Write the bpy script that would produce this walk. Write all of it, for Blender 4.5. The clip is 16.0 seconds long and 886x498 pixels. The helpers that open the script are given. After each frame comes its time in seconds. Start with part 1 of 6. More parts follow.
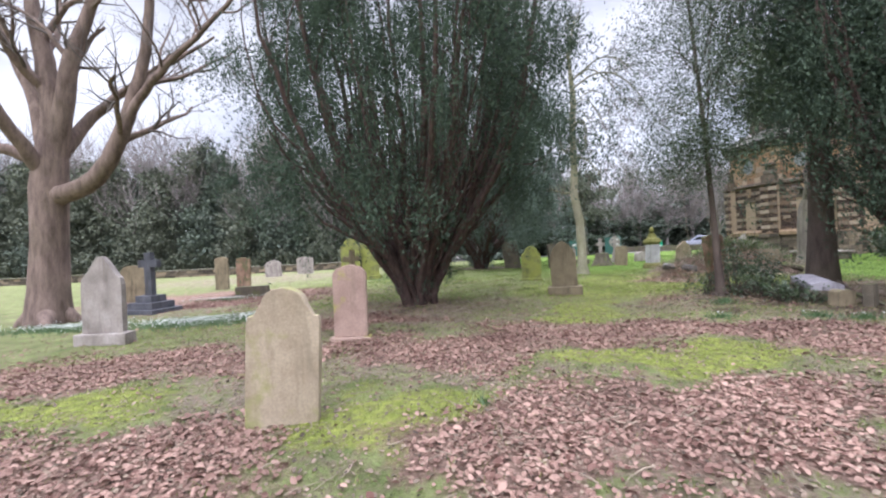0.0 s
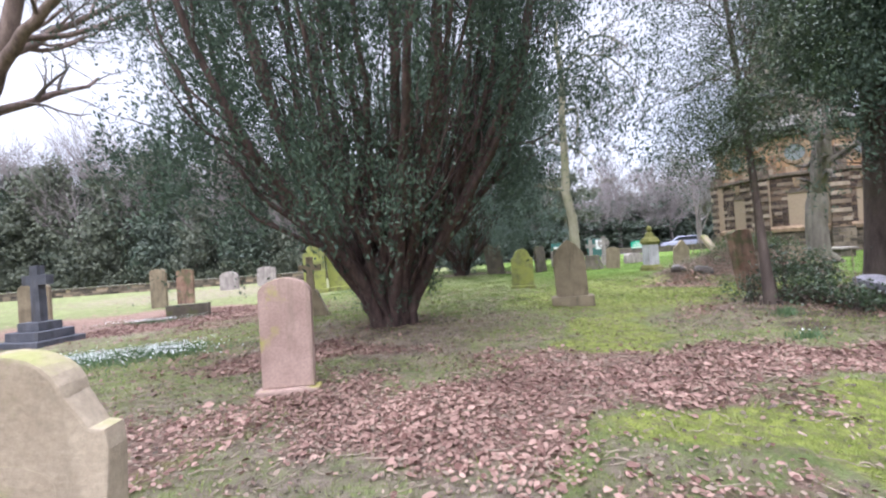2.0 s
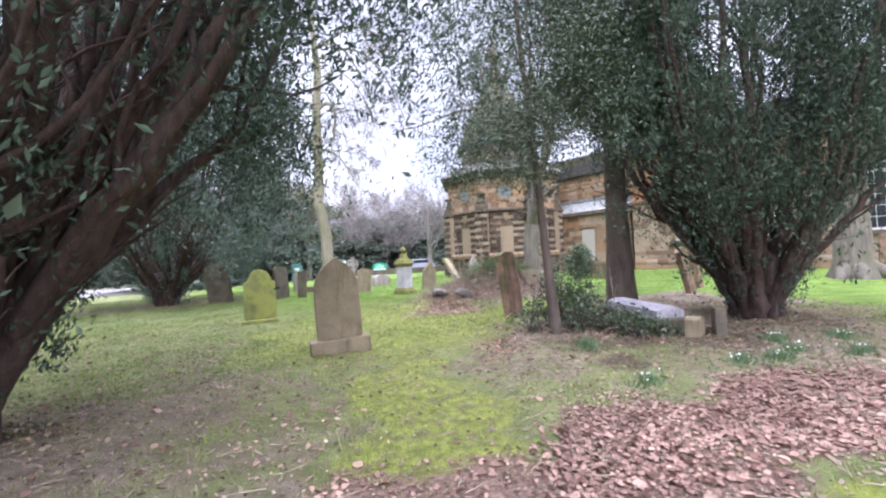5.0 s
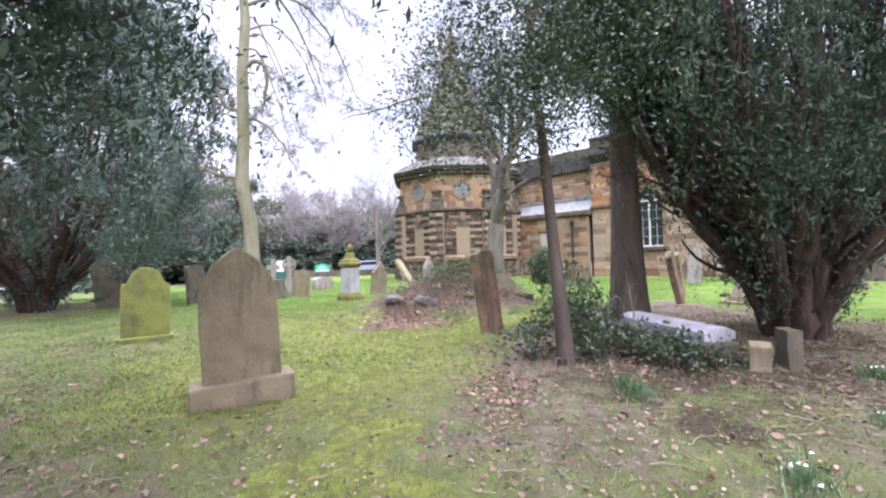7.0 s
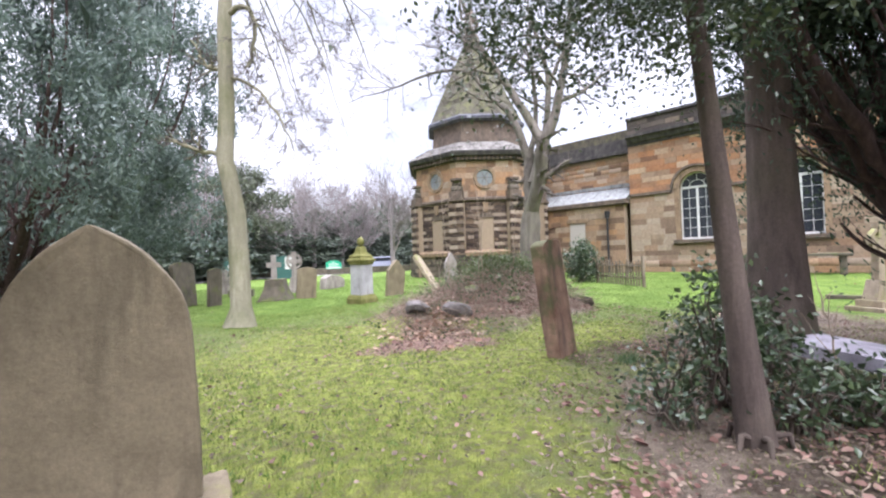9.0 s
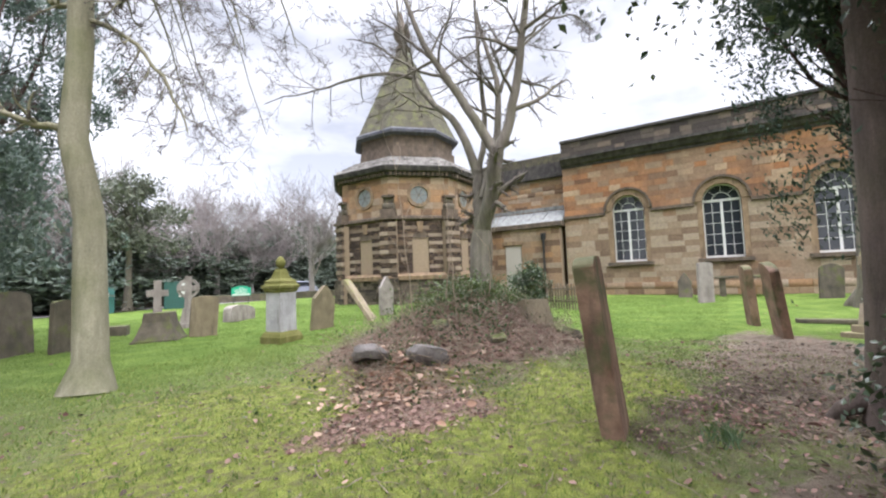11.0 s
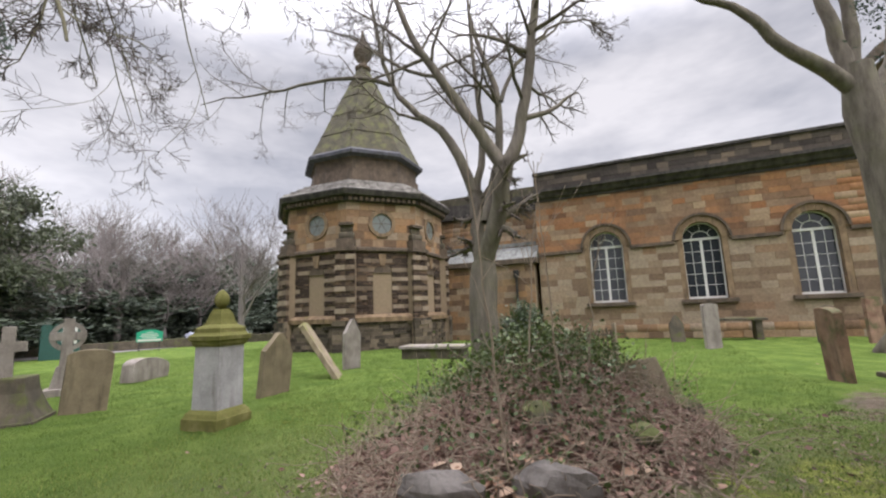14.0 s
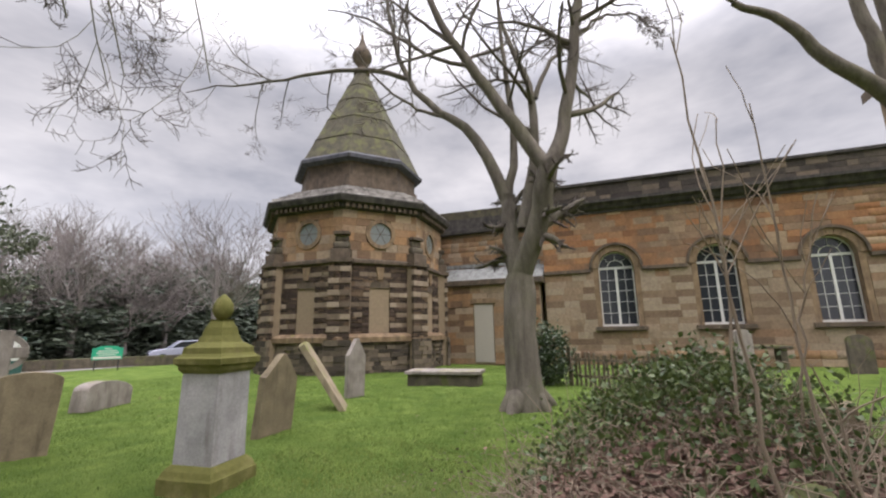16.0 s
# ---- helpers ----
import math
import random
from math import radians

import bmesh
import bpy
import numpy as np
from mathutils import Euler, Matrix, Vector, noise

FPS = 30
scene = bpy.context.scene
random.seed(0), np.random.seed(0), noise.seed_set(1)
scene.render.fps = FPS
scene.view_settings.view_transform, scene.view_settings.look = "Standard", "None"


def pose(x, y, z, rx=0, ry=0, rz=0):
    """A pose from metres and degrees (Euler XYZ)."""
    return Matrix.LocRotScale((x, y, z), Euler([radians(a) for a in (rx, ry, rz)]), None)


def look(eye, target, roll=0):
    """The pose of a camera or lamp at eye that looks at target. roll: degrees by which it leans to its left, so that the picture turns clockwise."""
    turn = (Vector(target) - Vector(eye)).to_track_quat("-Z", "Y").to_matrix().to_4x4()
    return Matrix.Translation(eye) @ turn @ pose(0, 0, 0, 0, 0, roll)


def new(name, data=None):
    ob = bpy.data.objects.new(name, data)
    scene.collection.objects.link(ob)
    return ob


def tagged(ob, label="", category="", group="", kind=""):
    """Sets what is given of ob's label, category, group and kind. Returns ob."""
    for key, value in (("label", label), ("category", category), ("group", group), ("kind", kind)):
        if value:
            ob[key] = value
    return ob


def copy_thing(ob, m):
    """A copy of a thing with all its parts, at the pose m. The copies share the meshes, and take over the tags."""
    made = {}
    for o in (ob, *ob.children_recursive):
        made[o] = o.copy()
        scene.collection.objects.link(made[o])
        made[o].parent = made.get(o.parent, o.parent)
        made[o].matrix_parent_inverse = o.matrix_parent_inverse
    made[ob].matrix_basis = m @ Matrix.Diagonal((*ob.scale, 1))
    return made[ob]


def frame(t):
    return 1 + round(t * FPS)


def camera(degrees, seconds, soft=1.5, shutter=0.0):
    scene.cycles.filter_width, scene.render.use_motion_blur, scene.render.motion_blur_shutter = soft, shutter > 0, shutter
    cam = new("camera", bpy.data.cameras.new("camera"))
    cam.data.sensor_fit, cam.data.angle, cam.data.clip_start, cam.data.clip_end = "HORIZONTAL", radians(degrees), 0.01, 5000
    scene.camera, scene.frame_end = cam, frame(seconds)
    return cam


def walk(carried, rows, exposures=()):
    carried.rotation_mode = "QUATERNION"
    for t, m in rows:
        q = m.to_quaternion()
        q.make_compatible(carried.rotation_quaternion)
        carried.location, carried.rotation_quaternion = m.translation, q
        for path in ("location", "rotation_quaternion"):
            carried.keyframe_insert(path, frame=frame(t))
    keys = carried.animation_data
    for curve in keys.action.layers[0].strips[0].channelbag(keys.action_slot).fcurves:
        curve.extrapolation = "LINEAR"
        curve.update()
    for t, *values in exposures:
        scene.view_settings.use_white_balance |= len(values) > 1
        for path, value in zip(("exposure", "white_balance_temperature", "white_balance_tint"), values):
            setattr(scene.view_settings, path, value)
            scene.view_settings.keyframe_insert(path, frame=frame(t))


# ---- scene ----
cam = camera(93.7, 16.0, soft=2.2)
METRES, EYE, TILT, LEAN, TURN = 18.5, 1.5, 0.0, 0.0, 0.0
ROWS = [
    (0.0, 0.0, 0.0, 0.0, -0.02, -0.38, 2.81),
    (0.5, -0.0002, 0.0344, -0.0025, 1.89, 0.81, 2.91),
    (1.0, -0.0022, 0.0679, -0.0019, 3.2, 0.3, 3.62),
    (1.5, -0.0036, 0.0986, -0.0019, 3.03, -0.43, 4.19),
    (2.0, -0.006, 0.1329, -0.0039, -3.52, 0.31, 3.96),
    (2.5, -0.0043, 0.1656, -0.0047, -10.09, 0.46, 3.84),
    (3.0, 0.0001, 0.1988, -0.0025, -18.45, 0.1, 3.83),
    (3.5, 0.0034, 0.229, -0.0033, -25.09, 0.36, 3.66),
    (4.0, 0.0104, 0.258, -0.0062, -30.08, 0.45, 3.38),
    (4.5, 0.0186, 0.2835, -0.0049, -34.76, 0.78, 3.16),
    (7.0, 0.1023, 0.4205, -0.0097, -46.07, 1.3, 1.62),
    (7.5, 0.1223, 0.4503, -0.0133, -45.47, 0.89, 1.48),
    (8.0, 0.1426, 0.4767, -0.0123, -44.7, 0.75, 1.61),
    (8.5, 0.1625, 0.5041, -0.0114, -43.65, 0.68, 1.94),
    (11.0, 0.2398, 0.643, -0.0091, -55.46, 3.64, 2.24),
    (11.5, 0.2539, 0.6704, -0.0091, -58.96, 4.57, 2.2),
    (12.0, 0.2671, 0.6958, -0.01, -60.53, 4.21, 2.32),
    (12.5, 0.2824, 0.7232, -0.0084, -61.15, 4.98, 2.48),
    (13.0, 0.2953, 0.7519, -0.0087, -62.28, 6.25, 2.58),
    (13.5, 0.3104, 0.7769, -0.0075, -63.03, 7.85, 2.46),
    (14.0, 0.3247, 0.7994, -0.0026, -64.44, 8.79, 2.11),
    (14.5, 0.3363, 0.8229, -0.0014, -66.69, 10.3, 1.6),
    (15.0, 0.3507, 0.8452, -0.0038, -67.32, 11.49, 1.09),
    (15.5, 0.3641, 0.8697, -0.0026, -67.43, 11.87, 0.86),
    (16.0, 0.374, 0.8978, -0.0022, -68.04, 11.55, 0.91),
]
walk(cam, [(t, pose(0, 0, EYE, TILT, LEAN, TURN) @ pose(METRES * x, METRES * y, METRES * z, 90 + pitch, roll, yaw)) for t, x, y, z, yaw, pitch, roll in ROWS],
     exposures=[(0.0, 0.65, 5850, 15), (3.5, 1.1, 5650, 18), (7.0, 1.2, 5750, 21), (8.5, 1.2, 5850, 20), (11.0, 0.85, 6150, 13), (12.5, 0.40, 6300, 13), (14.0, 0.22, 6450, 14), (16.0, 0.1, 6550, 15)])

# ---- world and sun: a bright overcast afternoon ----
world = bpy.data.worlds.new("overcast_sky")
scene.world = world
world.use_nodes = True
wn, wl = world.node_tree.nodes, world.node_tree.links
wn.clear()
w_out = wn.new("ShaderNodeOutputWorld")
w_bg = wn.new("ShaderNodeBackground")
w_sky = wn.new("ShaderNodeTexSky")
w_sky.sky_type, w_sky.sun_disc = "NISHITA", False
w_sky.sun_elevation, w_sky.sun_rotation = radians(42), radians(200)
w_dim = wn.new("ShaderNodeMix")
w_dim.data_type, w_dim.blend_type = "RGBA", "MULTIPLY"
w_dim.inputs[0].default_value = 1.0
w_dim.inputs[7].default_value = (0.10, 0.10, 0.10, 1)
w_tc = wn.new("ShaderNodeTexCoord")
w_map = wn.new("ShaderNodeMapping")
w_map.inputs["Scale"].default_value = (1.0, 1.0, 2.6)
w_noise = wn.new("ShaderNodeTexNoise")
w_noise.inputs["Scale"].default_value, w_noise.inputs["Detail"].default_value = 2.4, 5.0
w_noise.inputs["Roughness"].default_value = 0.58
w_ramp = wn.new("ShaderNodeValToRGB")
w_ramp.color_ramp.elements[0].position, w_ramp.color_ramp.elements[1].position = 0.34, 0.64
w_ramp.color_ramp.elements[0].color = (0.42, 0.43, 0.475, 1)
w_ramp.color_ramp.elements[1].color = (0.80, 0.79, 0.81, 1)
w_sep = wn.new("ShaderNodeSeparateXYZ")
w_rise = wn.new("ShaderNodeMapRange")
w_rise.interpolation_type = "SMOOTHSTEP"
w_rise.inputs["From Min"].default_value, w_rise.inputs["From Max"].default_value = 0.48, 1.0
w_rise.inputs["To Min"].default_value, w_rise.inputs["To Max"].default_value = 1.0, 8.4
w_scale = wn.new("ShaderNodeVectorMath")
w_scale.operation = "SCALE"
w_mix = wn.new("ShaderNodeMix")
w_mix.data_type = "RGBA"
w_mix.inputs[0].default_value = 0.9
wl.new(w_tc.outputs["Generated"], w_map.inputs["Vector"])
wl.new(w_map.outputs[0], w_noise.inputs["Vector"])
wl.new(w_noise.outputs["Fac"], w_ramp.inputs[0])
wl.new(w_tc.outputs["Generated"], w_sep.inputs[0])
wl.new(w_sep.outputs["Z"], w_rise.inputs["Value"])
wl.new(w_ramp.outputs[0], w_scale.inputs[0])
w_glow = wn.new("ShaderNodeMapRange")
w_glow.interpolation_type = "SMOOTHSTEP"
w_glow.inputs["From Min"].default_value, w_glow.inputs["From Max"].default_value = 0.0, 0.45
w_glow.inputs["To Min"].default_value, w_glow.inputs["To Max"].default_value = 1.45, 1.0
w_both = wn.new("ShaderNodeMath")
w_both.operation = "MULTIPLY"
wl.new(w_sep.outputs["Z"], w_glow.inputs["Value"])
wl.new(w_rise.outputs[0], w_both.inputs[0])
wl.new(w_glow.outputs[0], w_both.inputs[1])
wl.new(w_both.outputs[0], w_scale.inputs["Scale"])
wl.new(w_sky.outputs[0], w_dim.inputs[6])
wl.new(w_dim.outputs[2], w_mix.inputs[6])
wl.new(w_scale.outputs[0], w_mix.inputs[7])
wl.new(w_mix.outputs[2], w_bg.inputs["Color"])
w_bg.inputs["Strength"].default_value = 1.0
wl.new(w_bg.outputs[0], w_out.inputs["Surface"])

sun = new("sun", bpy.data.lights.new("sun", "SUN"))
sun.data.energy, sun.data.angle, sun.data.color = 1.5, radians(35), (1.0, 0.96, 0.9)
sun.matrix_world = look((-10, -34, 46), (8, 14, 0))


# ---- materials ----
class Mat:
    """A small node builder round one Principled material."""

    def __init__(self, name, rough=0.8, metal=0.0, spec=0.35):
        self.m = bpy.data.materials.new(name)
        self.m.use_nodes = True
        self.n, self.l = self.m.node_tree.nodes, self.m.node_tree.links
        self.b = self.n["Principled BSDF"]
        self.b.inputs["Roughness"].default_value = rough
        self.b.inputs["Metallic"].default_value = metal
        self.b.inputs["Specular IOR Level"].default_value = spec
        tc = self.n.new("ShaderNodeTexCoord")
        geo = self.n.new("ShaderNodeNewGeometry")
        self.obj, self.pos, self.normal, self.island = tc.outputs["Object"], geo.outputs["Position"], geo.outputs["Normal"], geo.outputs["Random Per Island"]

    def noise(self, scale, detail=4.0, rough=0.55, stretch=(1, 1, 1), at=None):
        mp = self.n.new("ShaderNodeMapping")
        mp.inputs["Scale"].default_value = stretch
        self.l.new(at or self.pos, mp.inputs["Vector"])
        t = self.n.new("ShaderNodeTexNoise")
        t.inputs["Scale"].default_value, t.inputs["Detail"].default_value, t.inputs["Roughness"].default_value = scale, detail, rough
        self.l.new(mp.outputs[0], t.inputs["Vector"])
        return t.outputs["Fac"]

    def ramp(self, fac, *stops):
        r = self.n.new("ShaderNodeValToRGB")
        e = r.color_ramp.elements
        while len(e) < len(stops):
            e.new(0.5)
        for k, (p, c) in enumerate(stops):
            e[k].position = p
            e[k].color = (*c, 1) if isinstance(c, tuple) else (c, c, c, 1)
        self.l.new(fac, r.inputs[0])
        return r.outputs[0]

    def mix(self, fac, a, b, kind="MIX"):
        m = self.n.new("ShaderNodeMix")
        m.data_type, m.blend_type = "RGBA", kind
        for k, v in ((0, fac), (6, a), (7, b)):
            if isinstance(v, (int, float)):
                m.inputs[k].default_value = v
            elif isinstance(v, tuple):
                m.inputs[k].default_value = (*v, 1)
            else:
                self.l.new(v, m.inputs[k])
        return m.outputs[2]

    def random(self):
        return self.n.new("ShaderNodeObjectInfo").outputs["Random"]

    def attr(self, name):
        a = self.n.new("ShaderNodeAttribute")
        a.attribute_name = name
        return a.outputs["Fac"]

    def up(self):
        s = self.n.new("ShaderNodeSeparateXYZ")
        self.l.new(self.normal, s.inputs[0])
        return s.outputs["Z"]

    def colour(self, c):
        self.l.new(c, self.b.inputs["Base Color"])
        return self

    def bump(self, h, strength=0.4, distance=0.02):
        b = self.n.new("ShaderNodeBump")
        b.inputs["Strength"].default_value, b.inputs["Distance"].default_value = strength, distance
        self.l.new(h, b.inputs["Height"])
        self.l.new(b.outputs[0], self.b.inputs["Normal"])
        return self

    def rough(self, v):
        self.l.new(v, self.b.inputs["Roughness"])
        return self


def stone(name, dark, light, moss=(0.16, 0.17, 0.03), moss_at=0.5, scale=1.0, stain=(0.05, 0.045, 0.04), wet=0.0):
    """Weathered stone: mottled at two scales, lichen in patches and on what faces up, streaks of soot."""
    m = Mat(name, 0.88, 0, 0.25)
    body = m.ramp(m.noise(3.0 * scale, 6), (0.3, dark), (0.72, light))
    grain = m.ramp(m.noise(38 * scale, 5, 0.7), (0.25, 0.72), (0.75, 1.12))
    c = m.mix(1.0, body, grain, "MULTIPLY")
    streak = m.ramp(m.noise(4.0 * scale, 5, 0.6, (1.6, 1.6, 0.25)), (0.5, 0.0), (0.72, 0.75))
    c = m.mix(streak, c, stain)
    lift = m.n.new("ShaderNodeMath")
    lift.operation = "MULTIPLY_ADD"
    m.l.new(m.up(), lift.inputs[0])
    lift.inputs[1].default_value = 0.13
    m.l.new(m.noise(2.2 * scale, 7, 0.62), lift.inputs[2])
    mossy = m.ramp(lift.outputs[0], (moss_at, 0.0), (moss_at + 0.13, 0.85))
    c = m.mix(mossy, c, m.mix(m.noise(20, 3), moss, tuple(v * 1.9 for v in moss)))
    return m.colour(c).bump(m.noise(45 * scale, 6, 0.7), 0.55, 0.012).m


def blocks_mat(name, per_object, stops, soot=0.35):
    """Ashlar whose blocks each have their own tone."""
    m = Mat(name, 0.9, 0, 0.2)
    tone = m.ramp(m.random() if per_object else m.island, *stops)
    mean = tuple(sum(c[k] for _, c in stops) / len(stops) for k in range(3))
    tone = m.mix(m.ramp(m.noise(1.1, 5, 0.6), (0.3, 0.0), (0.7, 0.25)), tone, mean)
    c = m.mix(1.0, tone, m.ramp(m.noise(9, 6, 0.65), (0.25, 0.66), (0.78, 1.2)), "MULTIPLY")
    c = m.mix(m.ramp(m.noise(0.45, 5, 0.6, (1, 1, 0.7)), (0.5, 0.0), (0.75, soot)), c, (0.06, 0.05, 0.042))
    c = m.mix(m.ramp(m.noise(1.3, 6, 0.6, (1, 1, 0.2)), (0.55, 0.0), (0.75, soot)), c, (0.05, 0.042, 0.036))
    return m.colour(c).bump(m.noise(30, 6, 0.7), 0.5, 0.02).m


def leaf_mat(name, a, b, rough=0.5, trans=0.25, spec=0.4):
    m = Mat(name, rough, 0, spec)
    c = m.mix(m.island, a, b)
    c = m.mix(m.ramp(m.noise(0.8, 3), (0.3, 0.0), (0.7, 0.6)), c, tuple(v * 0.55 for v in a))
    m.colour(c)
    t = m.n.new("ShaderNodeBsdfTranslucent")
    m.l.new(c, t.inputs["Color"])
    mx = m.n.new("ShaderNodeMixShader")
    mx.inputs[0].default_value = trans
    m.l.new(m.b.outputs[0], mx.inputs[1])
    m.l.new(t.outputs[0], mx.inputs[2])
    m.l.new(mx.outputs[0], m.n["Material Output"].inputs["Surface"])
    return m.m


def bark_mat(name, dark, light, green=0.0, scale=1.0):
    m = Mat(name, 0.92, 0, 0.2)
    c = m.ramp(m.noise(6 * scale, 6, 0.65, (1, 1, 0.22)), (0.3, dark), (0.7, light))
    c = m.mix(1.0, c, m.ramp(m.noise(40 * scale, 4, 0.6), (0.2, 0.7), (0.8, 1.15)), "MULTIPLY")
    if green:
        c = m.mix(m.ramp(m.noise(1.6, 5), (0.45, 0.0), (0.7, green)), c, (0.10, 0.11, 0.04))
    return m.colour(c).bump(m.noise(16 * scale, 6, 0.7, (1, 1, 0.2)), 0.7, 0.03).m


def plain(name, c, rough=0.6, metal=0.0, spec=0.4, vary=0.25, scale=8.0):
    m = Mat(name, rough, metal, spec)
    k = m.mix(m.noise(scale, 5, 0.65), tuple(v * (1 - vary) for v in c), tuple(v * (1 + vary) for v in c))
    return m.colour(k).bump(m.noise(scale * 5, 4), 0.2, 0.005).m


# the ground's cover: turf, moss, bare earth and trodden litter, by the weights that the sheet carries
g = Mat("ground_cover", 0.95, 0, 0.15)
turf = g.mix(g.ramp(g.noise(2.5, 5), (0.35, 0.0), (0.65, 1.0)), (0.13, 0.165, 0.055), (0.25, 0.29, 0.11))
turf = g.mix(1.0, turf, g.ramp(g.noise(45, 4, 0.7), (0.25, 0.55), (0.75, 1.25)), "MULTIPLY")
mossc = g.mix(g.ramp(g.noise(7, 5), (0.3, 0.0), (0.7, 1.0)), (0.165, 0.205, 0.04), (0.37, 0.41, 0.095))
mossc = g.mix(1.0, mossc, g.ramp(g.noise(60, 4, 0.7), (0.25, 0.55), (0.75, 1.25)), "MULTIPLY")
earth = g.mix(g.ramp(g.noise(5, 6, 0.65), (0.3, 0.0), (0.7, 1.0)), (0.16, 0.125, 0.095), (0.33, 0.27, 0.205))
earth = g.mix(1.0, earth, g.ramp(g.noise(70, 5, 0.75), (0.3, 0.5), (0.7, 1.35)), "MULTIPLY")
litter = g.mix(g.ramp(g.noise(22, 5, 0.7), (0.35, 0.0), (0.65, 1.0)), (0.11, 0.065, 0.05), (0.36, 0.245, 0.19))


def weight(name, lo=0.40, hi=0.60):
    a = g.n.new("ShaderNodeMath")
    a.operation = "MULTIPLY_ADD"
    g.l.new(g.noise(4.2, 8, 0.75), a.inputs[0])
    a.inputs[1].default_value = 1.0
    sub = g.n.new("ShaderNodeMath")
    sub.operation = "SUBTRACT"
    g.l.new(g.attr(name), sub.inputs[0])
    sub.inputs[1].default_value = 0.5
    g.l.new(sub.outputs[0], a.inputs[2])
    return g.ramp(a.outputs[0], (lo, 0.0), (hi, 1.0))


turf = g.mix(g.ramp(g.noise(8.5, 8, 0.72), (0.44, 0.0), (0.62, 0.75)), turf, g.mix(g.noise(60, 4, 0.7), (0.10, 0.08, 0.05), (0.30, 0.25, 0.16)))
mossc = g.mix(g.ramp(g.noise(10, 8, 0.72), (0.47, 0.0), (0.60, 0.75)), mossc, g.mix(g.noise(55, 4, 0.7), (0.085, 0.08, 0.04), (0.24, 0.20, 0.12)))
lawn = g.mix(g.ramp(g.noise(1.6, 5), (0.35, 0.0), (0.65, 1.0)), (0.095, 0.16, 0.027), (0.175, 0.25, 0.052))
lawn = g.mix(1.0, lawn, g.ramp(g.noise(45, 4, 0.7), (0.25, 0.6), (0.75, 1.25)), "MULTIPLY")
turf = g.mix(g.attr("lawn"), turf, lawn)
cov = g.mix(weight("moss"), turf, mossc)
cov = g.mix(weight("earth"), cov, earth)
cov = g.mix(weight("litter"), cov, litter)
# dark leaf mould, with the shade under the trees put into its colour
shaded_mould = g.mix(g.ramp(g.noise(26, 6, 0.75), (0.35, 0.0), (0.68, 1.0)), (0.045, 0.036, 0.028), (0.17, 0.125, 0.09))
cov = g.mix(weight("shaded_mould"), cov, shaded_mould)
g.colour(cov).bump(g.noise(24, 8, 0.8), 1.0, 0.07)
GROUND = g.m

OCHRE = ((0.0, (0.12, 0.08, 0.055)), (0.16, (0.21, 0.13, 0.08)), (0.34, (0.34, 0.195, 0.10)), (0.5, (0.27, 0.195, 0.135)), (0.68, (0.35, 0.225, 0.125)), (0.84, (0.30, 0.24, 0.18)), (1.0, (0.40, 0.30, 0.21)))
ORANGE = ((0.0, (0.15, 0.08, 0.048)), (0.18, (0.33, 0.155, 0.072)), (0.36, (0.24, 0.165, 0.11)), (0.52, (0.37, 0.185, 0.088)), (0.7, (0.20, 0.12, 0.075)), (0.85, (0.30, 0.215, 0.145)), (1.0, (0.42, 0.31, 0.20)))
BEIGE = ((0.0, (0.15, 0.10, 0.068)), (0.25, (0.26, 0.185, 0.125)), (0.5, (0.31, 0.245, 0.175)), (0.75, (0.36, 0.29, 0.215)), (1.0, (0.25, 0.155, 0.095)))
PALE = ((0.0, (0.12, 0.09, 0.068)), (0.35, (0.20, 0.15, 0.11)), (0.7, (0.28, 0.22, 0.165)), (1.0, (0.37, 0.30, 0.23)))
DARKBRICK = ((0.0, (0.036, 0.027, 0.023)), (0.4, (0.062, 0.045, 0.037)), (0.75, (0.095, 0.066, 0.05)), (1.0, (0.17, 0.115, 0.075)))
RUBBLE = ((0.0, (0.04, 0.034, 0.028)), (0.5, (0.11, 0.09, 0.07)), (1.0, (0.24, 0.19, 0.14)))
SOOTY = ((0.0, (0.035, 0.03, 0.028)), (0.5, (0.07, 0.06, 0.052)), (0.85, (0.12, 0.10, 0.08)), (1.0, (0.22, 0.17, 0.12)))
M_OCHRE, M_OCHRE_J = blocks_mat("ochre_ashlar", True, OCHRE, 0.3), blocks_mat("ochre_ashlar_joined", False, OCHRE, 0.3)
M_ORANGE, M_ORANGE_J = blocks_mat("orange_ashlar", True, ORANGE, 0.4), blocks_mat("orange_ashlar_joined", False, ORANGE, 0.4)
M_BEIGE, M_BEIGE_J = blocks_mat("beige_ashlar", True, BEIGE, 0.22), blocks_mat("beige_ashlar_joined", False, BEIGE, 0.22)
M_PALE, M_PALE_J = blocks_mat("pale_banding", True, PALE), blocks_mat("pale_banding_joined", False, PALE)
M_BRICK, M_BRICK_J = blocks_mat("dark_brick", True, DARKBRICK), blocks_mat("dark_brick_joined", False, DARKBRICK)
M_RUBBLE, M_RUBBLE_J = blocks_mat("rubble", True, RUBBLE), blocks_mat("rubble_joined", False, RUBBLE)
M_SOOT, M_SOOT_J = blocks_mat("sooty_ashlar", True, SOOTY, 0.5), blocks_mat("sooty_ashlar_joined", False, SOOTY, 0.5)
M_MORTAR = plain("mortar", (0.25, 0.19, 0.13), 0.95, vary=0.3)
M_DRESSED = stone("dressed_sandstone", (0.17, 0.115, 0.07), (0.31, 0.22, 0.14), moss_at=0.75)
M_SILL = stone("dark_sandstone", (0.075, 0.058, 0.046), (0.17, 0.13, 0.095), moss_at=0.95)
M_BLACK = stone("soot_black_stone", (0.032, 0.030, 0.030), (0.095, 0.085, 0.076), moss_at=0.95, stain=(0.02, 0.02, 0.021))
